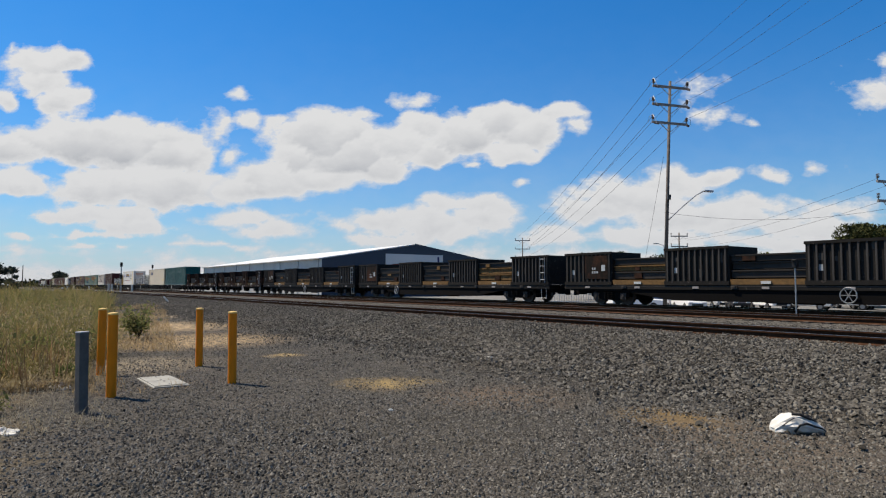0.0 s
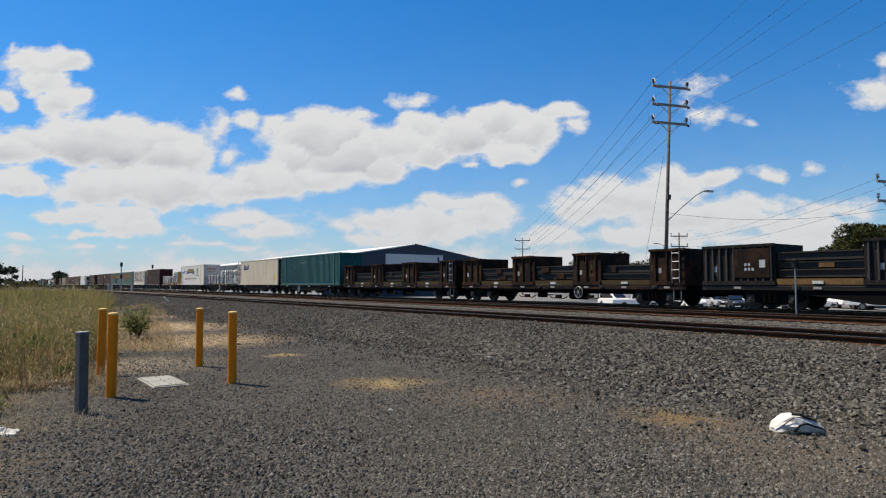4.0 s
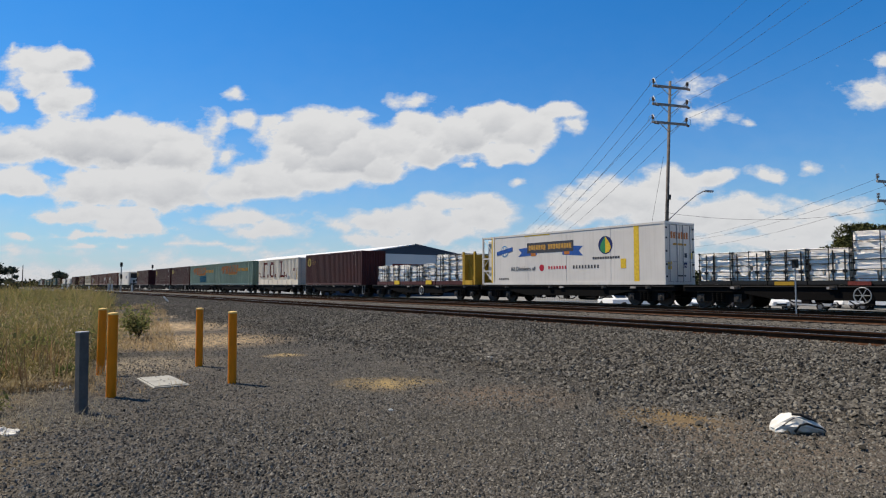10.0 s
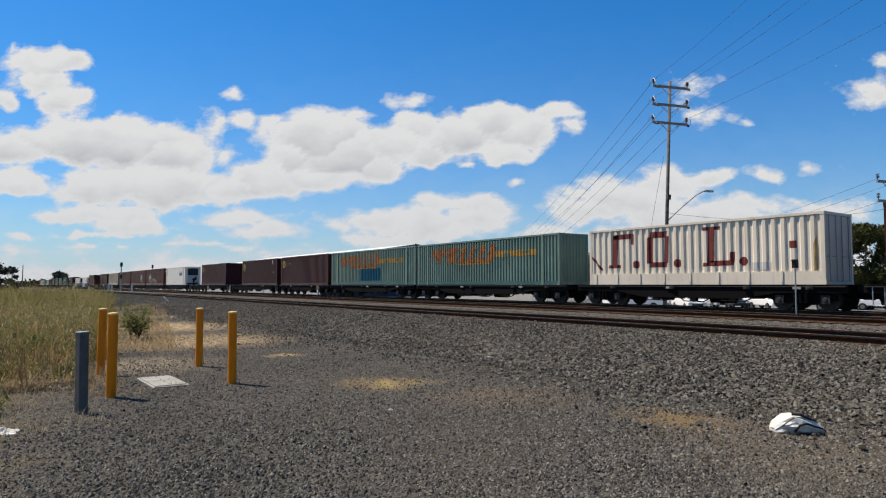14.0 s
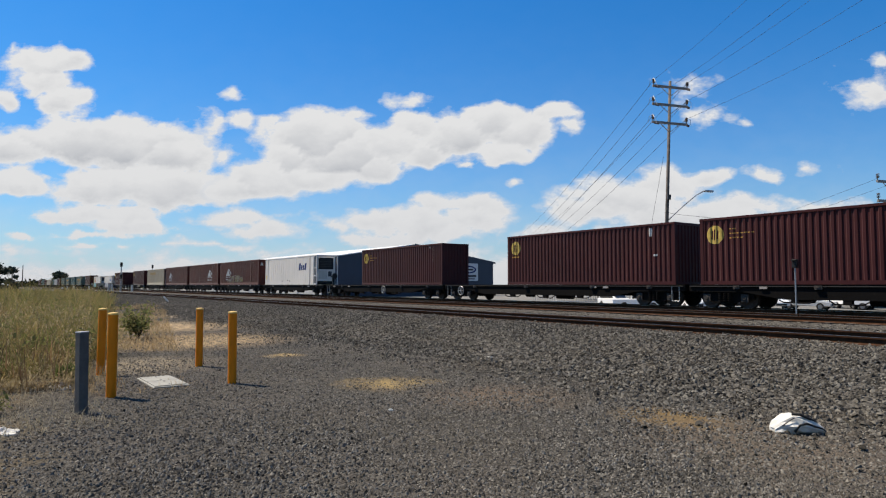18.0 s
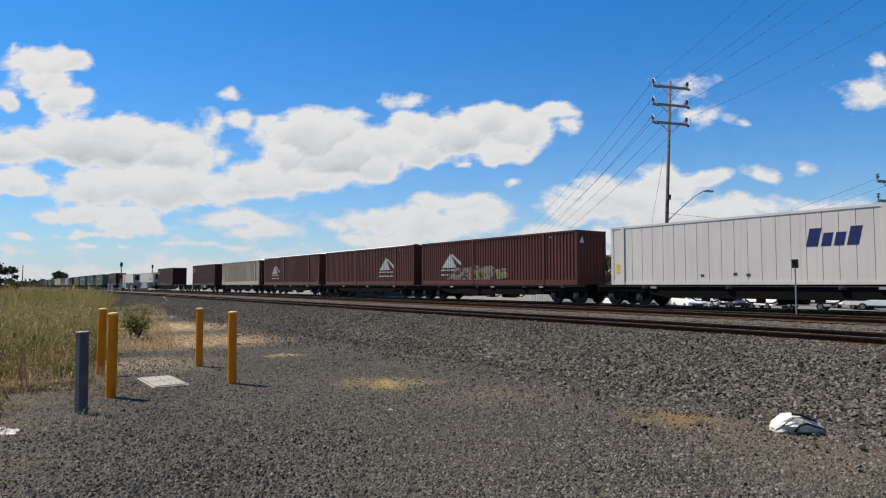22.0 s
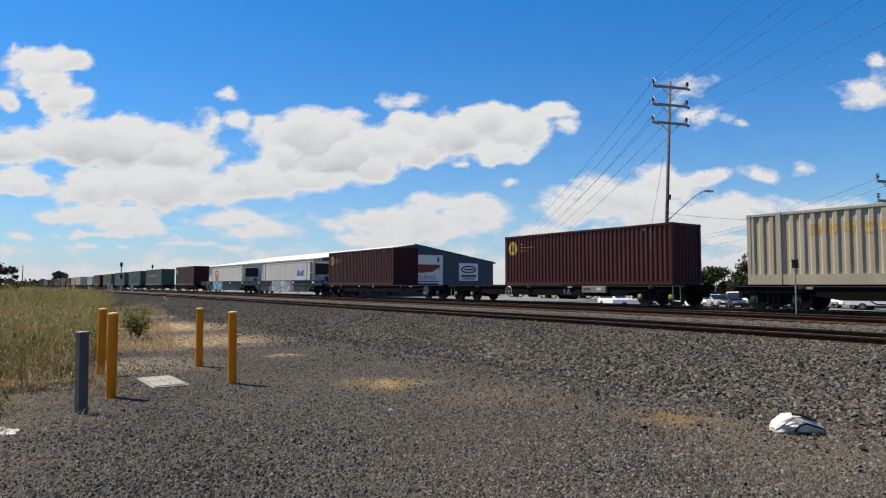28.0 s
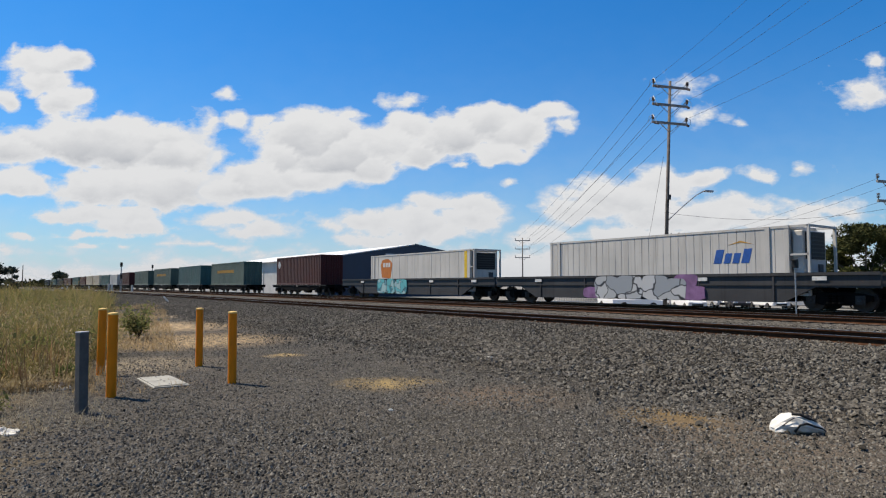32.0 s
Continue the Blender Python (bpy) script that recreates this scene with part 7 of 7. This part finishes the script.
def tree(px, depth, top, half, seed, label, leaves=5000, size=0.3, mat=LEAF, bare=0.28):
    """A tree standing in a direction from the view's middle (tangent), its crown's top and half width in metres."""
    q = np.random.default_rng(seed)
    base = place_at(px, 0, depth)
    base.z = FAR if px > 0 else -0.1
    t = thing("tree", Matrix.Translation(base), label, "tree", "trees")
    h = top + (0.7 if px > 0 else 0.2)
    wood = Shape().bar((0, 0, -0.3), (0.1, 0, h * bare), 0.035 * h, 0.024 * h, 9)
    part("trunk", wood, BARK, t)
    limbs, cl = Shape(), []
    for k in range(9):
        a = 2 * math.pi * k / 9 + q.uniform(-0.3, 0.3)
        rad = half * q.uniform(0.35, 0.8)
        e = Vector((math.cos(a) * rad, math.sin(a) * rad, h * q.uniform(bare + 0.08, 0.9)))
        m = Vector((0.1, 0, h * bare)).lerp(e, 0.5) + Vector((0, 0, 0.05 * h))
        limbs.bar((0.1, 0, h * bare * 0.97), m, 0.014 * h, 0.009 * h, 6).bar(m, e, 0.009 * h, 0.003 * h, 6)
        cl += [(e, half * q.uniform(0.2, 0.36)), (m.lerp(e, 0.6) + Vector((0, 0, 0.08 * h)), half * q.uniform(0.16, 0.28))]
    for k in range(7):
        a = q.uniform(0, 6.283)
        rad = half * q.uniform(0.0, 0.8)
        cl.append((Vector((math.cos(a) * rad, math.sin(a) * rad, h * (0.93 - 0.25 * (rad / half) ** 2) - 0.1 * half)), half * q.uniform(0.22, 0.36)))
    for k in range(9):
        a = q.uniform(0, 6.283)
        rad = half * q.uniform(0.45, 0.85)
        cl.append((Vector((math.cos(a) * rad, math.sin(a) * rad, h * q.uniform(bare, bare + 0.3))), half * q.uniform(0.2, 0.34)))
    part("branchwork", limbs, BARK, t)
    i = q.integers(0, len(cl), leaves)
    cc = np.array([tuple(c[0]) for c in cl])[i]
    rr = np.array([c[1] for c in cl])[i]
    d = q.normal(0, 1, (leaves, 3))
    d /= np.linalg.norm(d, axis=1)[:, None]
    c = cc + d * (rr * q.uniform(0.45, 1.05, leaves) ** 0.6)[:, None] * np.array([1, 1, 0.72])
    c[:, 2] = np.maximum(np.where(c[:, 2] > h, h - 0.6 * (c[:, 2] - h), c[:, 2]), 0.3)
    e = q.normal(0, 1, (leaves, 2, 3)) * size * 0.5
    p = np.stack([c, c + e[:, 0], c + e[:, 0] + e[:, 1], c + e[:, 1]], 1).reshape(-1, 3)
    cr = part("crown", rough_mesh("crown", p, 4 * np.arange(leaves)[:, None] + np.arange(4)), mat, t)
    cr["kind"] = "stuff"


tree(0.655, 68, 8.3, 4.6, 21, "broad dark green tree behind the car park", 30000, 0.2, bare=0.14)
tree(0.745, 66, 8.2, 5.2, 22, "broad dark green tree behind the car park", 30000, 0.2, bare=0.14)
tree(0.585, 92, 4.8, 3.6, 23, "small rounded dark green tree", 7000, 0.25, LEAF_DARK, 0.08)
tree(0.54, 97, 5.4, 4.2, 29, "rounded olive green tree by the road", 8000, 0.25, LEAF, 0.1)
tree(0.49, 95, 6.5, 4.6, 24, "rounded olive green tree by the road", 10000, 0.25, bare=0.08)
tree(0.425, 105, 4.6, 4.8, 25, "low olive green tree by the road", 8000, 0.26, bare=0.08)
tree(0.352, 100, 6.5, 5.0, 26, "open-crowned dark gum tree by the road", 20000, 0.2, LEAF_DARK, 0.2)
tree(0.296, 108, 5.6, 2.4, 27, "thin grey-green gum tree by the road", 2600, 0.22, LEAF, 0.2)
tree(0.242, 100, 6.8, 4.7, 28, "open-crowned dark gum tree by the road", 20000, 0.2, LEAF_DARK, 0.2)
tree(-0.703, 118, 5.9, 2.6, 31, "green tree far across the field, greyed for haze", 5200, 0.34, LEAF_HAZED, 0.08)
tree(-0.735, 112, 6.3, 3.4, 32, "green tree far across the field, greyed for haze", 5200, 0.34, LEAF_HAZED, 0.08)
tree(-0.672, 135, 5.4, 1.6, 33, "green tree far across the field, greyed for haze", 2000, 0.34, LEAF_HAZED, 0.15)
tree(-0.598, 330, 8.0, 4.2, 34, "rounded green tree far beyond the tracks, greyed for haze", 2600, 0.7, LEAF_HAZED, 0.05)
for k in range(14):
    tree(-0.66 + 0.012 * k, 420 + 15 * (k % 3), 3.2 + 0.9 * (k % 4) * 0.5, 5.5, 40 + k, "low dark tree on the horizon", 500, 1.1, LEAF_DARK, 0.05)

# ---- signals and posts beside the line ----


def signal(m, h, label, twin):
    s = thing("railway_signal", m, label, "signal", "railway signals")
    part("mast", Shape().bar((0, 0, -0.3), (0, 0, h), 0.09, 0.08, 10), GALV, s)
    for z in (h, h - 2.2) if twin else (h,):
        head = part("signal_head", bevelled(Shape().box(-0.22, -0.2, z - 0.4, 0.22, 0.2, z + 0.4).mesh("signal_head"), 0.08), BLACK, s, "black signal head")
        for q in (-0.18, 0.18):
            part("lens_hood", Shape().bar((0.2, 0, z + q), (0.5, 0, z + q), 0.14, 0.14, 10, False), BLACK, head)
    part("ladder", Shape().pipe([(-0.2, -0.16, 0), (-0.2, -0.16, h - 0.8)], 0.02, 4).pipe([(-0.2, 0.16, 0), (-0.2, 0.16, h - 0.8)], 0.02, 4), GALV, s)


signal(pose(-130.1, 19.9, 0.25), 5.0, "tall two-headed railway signal mast between tracks", True)
signal(pose(-168.3, 32.6, 0.0), 6.0, "tall railway signal mast beyond the train", False)
dw = thing("dwarf_signal_post", pose(-12.58, 25.9, 0.31), "slim grey post with small black signal box", "signal")
part("post", Shape().bar((0, 0, -0.1), (0, 0, 1.95), 0.03, 0.03, 8), GALV, dw)
part("signal_box", bevelled(Shape().box(-0.09, -0.09, 1.9, 0.1, 0.09, 2.24).mesh("signal_box"), 0.015), BLACK, dw)
part("hood", Shape().box(-0.07, -0.2, 2.18, 0.08, -0.09, 2.2), BLACK, dw)
pm = thing("point_machine", pose(-15.0, 24.9, 0.3), "low pale point machine on short feet beside the rail", "point machine")
part("case", bevelled(Shape().box(-0.5, -0.16, 0.06, 0.5, 0.16, 0.14).mesh("case"), 0.02), GALV, pm)
for x in (-0.5, -0.2, 0.12, 0.42):
    part("foot", Shape().box(x, -0.2, -0.05, x + 0.1, 0.2, 0.06), CONCRETE, pm)
for px, depth, h, y in ((-0.5205, 128, 1.75, 0), (-0.5155, 132, 1.75, 0), (-0.484, 118, 1.5, 0), (-0.585, 150, 1.2, 0), (-0.575, 160, 1.3, 0), (-0.551, 160, 1.2, 0), (-0.592, 155, 1.0, 0)):
    p = place_at(px, 0, depth)
    pt = thing("marker_post", pose(p.x, p.y, 0.0), "white painted marker post beside the line", "post", "marker posts by the line")
    part("post", Shape().box(-0.16, -0.16, -0.2, 0.16, 0.16, h), LABEL_WHITE, pt)
tw = place_at(-0.655, 0, 260)
mast = thing("light_tower", pose(tw.x, tw.y, -0.1), "slim far-off lighting pole on the horizon", "light pole")
part("pole", Shape().bar((0, 0, -0.3), (0, 0, 9.6), 0.22, 0.14, 8), POLE_WOOD, mast)
sl = thing("broken_stake", pose(-52.3, 11.2, 0.2), "pale broken timber stake leaning in the ballast", "stake")
part("board", Shape().bar((-0.14, -0.2, 0.45), (0.12, 0.17, -0.05), 0.06, 0.06, 8), LABEL_WHITE, sl)

# ---- car park ----
CARS = [plain("white_car_paint", (0.7, 0.7, 0.69), 0.2, vary=0.03, bump=0.0), plain("silver_car_paint", (0.45, 0.455, 0.455), 0.25, 0.3, vary=0.05, bump=0.0), plain("dark_car_paint", (0.03, 0.03, 0.035), 0.2, vary=0.05, bump=0.0)]
LAMP_RED = plain("red_tail_lamp", (0.234, 0.0078, 0.0078), 0.2)
LAMP_CLEAR = plain("clear_headlamp", (0.468, 0.468, 0.468), 0.1)


def car(px, depth, off, kind, material, label):
    """off: how far its front turns away from the eye."""
    p = place_at(px, 0, depth * 0.9)
    turn = math.degrees(math.atan2(-p.y, -p.x)) + off
    c = thing("parked_car" if kind != "ute" else "parked_pickup", pose(p.x, p.y, FAR - 0.01, 0, 0, turn), label, "car", "parked cars")
    if kind == "ute":
        low = [(-2.55, 0.45), (-2.5, 0.95), (-0.7, 0.98), (0.9, 1.02), (2.3, 0.9), (2.6, 0.7), (2.6, 0.4)]
        cab = [(-0.75, 0.98), (-0.6, 1.72), (0.55, 1.74), (1.15, 1.02)]
    elif kind == "van":
        low = [(-2.4, 0.4), (-2.45, 1.05), (1.3, 1.05), (2.1, 0.95), (2.35, 0.7), (2.3, 0.38)]
        cab = [(-2.4, 1.04), (-2.35, 2.02), (0.7, 2.02), (1.45, 1.06)]
    elif kind == "suv":
        low = [(-2.2, 0.4), (-2.25, 0.95), (1.0, 1.0), (2.1, 0.88), (2.3, 0.65), (2.25, 0.38)]
        cab = [(-2.2, 0.94), (-1.95, 1.62), (0.2, 1.66), (1.1, 1.0)]
    else:
        low = [(-2.25, 0.4), (-2.3, 0.85), (-1.4, 0.92), (1.0, 0.9), (2.1, 0.75), (2.3, 0.58), (2.25, 0.34)]
        cab = [(-1.6, 0.9), (-1.0, 1.38), (0.2, 1.42), (1.15, 0.88)]
    part("body", bevelled(Shape().plate(low, "y", -0.86, 0.86).mesh("body"), 0.06), material, c)
    part("cabin", bevelled(Shape().plate(cab, "y", -0.72, 0.72).mesh("cabin"), 0.06), material, c)
    cx = sum(q[0] for q in cab) / 4
    glass = [(cx + (x - cx) * 0.86, 0.12 + z * 0.9 if z < 1.1 else z - 0.12) for x, z in cab]
    for s in (-1, 1):
        part("side_window", Shape().plate(glass, "y", s * 0.726 - 0.006, s * 0.726 + 0.006), GLASS, c)
    f0, f1 = cab[3], cab[2]
    part("windscreen", Shape().add([(f0[0] + 0.01, -0.62, f0[1] + 0.07), (f0[0] + 0.01, 0.62, f0[1] + 0.07), (f1[0] + 0.1, 0.58, f1[1] - 0.06), (f1[0] + 0.1, -0.58, f1[1] - 0.06)], [(0, 1, 2, 3)]), GLASS, c)
    for s in (-1, 1):
        part("headlamp", Shape().box(low[-2][0] - 0.12, s * 0.6 - 0.18, 0.6, low[-2][0] + 0.01, s * 0.6 + 0.18, 0.75), LAMP_CLEAR, c)
        part("tail_lamp", Shape().box(low[1][0] - 0.02, s * 0.7 - 0.1, 0.65, low[1][0] + 0.05, s * 0.7 + 0.1, 0.88), LAMP_RED, c)
    part("grille", Shape().box(low[-2][0] - 0.05, -0.5, 0.42, low[-2][0] + 0.015, 0.5, 0.6), BLACK, c)
    for x in (-1.35, 1.4):
        for s in (-1, 1):
            w = part("wheel", ring_surface([(0.32, -0.1), (0.34, -0.06), (0.34, 0.06), (0.32, 0.1)], 18).mesh("wheel"), BLACK, c, at=pose(x, s * 0.8, 0.33, 90, 0, 0))
            part("rim", stored("rim", lambda: Shape().bar((0, 0, -0.108), (0, 0, 0.108), 0.2, 0.2, 14).mesh("rim")), STEEL, w)


for px, depth, off, kind, m, label in ((0.268, 74, 30, "suv", 0, "white parked wagon"), (0.307, 70, 78, "ute", 0, "white parked pickup"), (0.342, 72, -25, "sedan", 0, "white parked sedan"), (0.3815, 68, 20, "van", 0, "white parked van"),
                                       (0.42, 73, 28, "sedan", 1, "silver parked sedan"), (0.4476, 71, 25, "sedan", 2, "dark parked sedan"), (0.47, 74, 40, "suv", 0, "white parked wagon"), (0.505, 69, 30, "suv", 0, "white parked wagon with dark windows"),
                                       (0.5656, 68, 72, "sedan", 1, "silver parked sedan"), (0.61, 73, 35, "suv", 0, "white parked wagon"), (0.64, 70, 28, "sedan", 1, "silver parked sedan"), (0.682, 66, 80, "ute", 0, "white parked pickup truck"), (0.36, 84, 70, "suv", 1, "silver parked wagon"), (0.54, 86, 75, "suv", 0, "white parked wagon")):
    car(px, depth, off, kind, CARS[m], label + " in the yard beyond the tracks")

fa, fb = place_at(0.14, 0, 80), place_at(0.4, 0, 80)
fence = thing("yard_fence", pose(fa.x, fa.y, FAR, 0, 0, math.degrees(math.atan2(fb.y - fa.y, fb.x - fa.x))), "grey steel yard fence with upright pickets", "fence")
fl = (fb - fa).length
for z in (0.25, 1.15):
    part("rail", Shape().box(0, -0.03, z, fl, 0.03, z + 0.06), GALV, fence)
for k in range(int(fl / 0.3)):
    part("picket", stored("picket", lambda: Shape().box(-0.03, -0.015, 0.0, 0.03, 0.015, 1.35).mesh("picket")), GALV, fence, at=pose(k * 0.3, 0.05, 0))
sh = place_at(0.66, 0, 92)
office = thing("office_building", pose(sh.x, sh.y, FAR, 0, 0, TURN), "long low white building behind the parked cars", "building")
part("wall", Shape().box(-9, 0, 0, 14, 7, 1.75), OFF_WHITE, office)
part("roof", Shape().box(-9.4, -0.3, 1.75, 14.4, 7.4, 1.9), SHED_ROOF, office)
for k in range(6):
    wn_ = part("window", Shape().box(-8 + 3.6 * k, -0.03, 0.75, -6.4 + 3.6 * k, 0.02, 1.45), GLASS, office)
    part("window_frame", Shape().box(-8.08 + 3.6 * k, -0.05, 0.68, -6.32 + 3.6 * k, -0.001, 0.75).box(-8.08 + 3.6 * k, -0.05, 1.45, -6.32 + 3.6 * k, -0.001, 1.52), LABEL_WHITE, wn_)


# ---- what moves ----
def run(t):
    """How far the train has come along its track, from where it is at 16 s."""
    q = t / 16 - 1
    return 208.1296 * q - 2.4157 * q ** 2 + 4.7767 * q ** 3 - 5.8299 * q ** 4 - 2.4693 * q ** 5 + 0.3953 * q ** 6


def motions():
    for ob, x, y, z in MOVING:
        walk(ob, [(2.0 * k, pose(x + run(2.0 * k), y, z)) for k in range(17)])
    first = {}
    for ob, d in WHEELSETS:
        if d not in first:
            rows = [(k / 30, pose(d, 0, 0, 0, math.degrees(run(k / 30) / 0.46), 0)) for k in range(961)]
            walk(ob, rows)
            first[d] = ob
        else:
            ob.rotation_mode = "QUATERNION"
            ob.animation_data_create()
            ob.animation_data.action = first[d].animation_data.action
            ob.animation_data.action_slot = first[d].animation_data.action_slot
    side = Vector((VIEW[1], -VIEW[0], 0)).normalized()
    walk(CLOUDS_WEST, [(0, Matrix.Translation(side * -6.0)), (32.0, Matrix.Translation(side * 6.0))])
    walk(CLOUDS_EAST, [(0, Matrix.Translation(side * 41.0)), (32.0, Matrix.Translation(side * -41.0))])


motions()
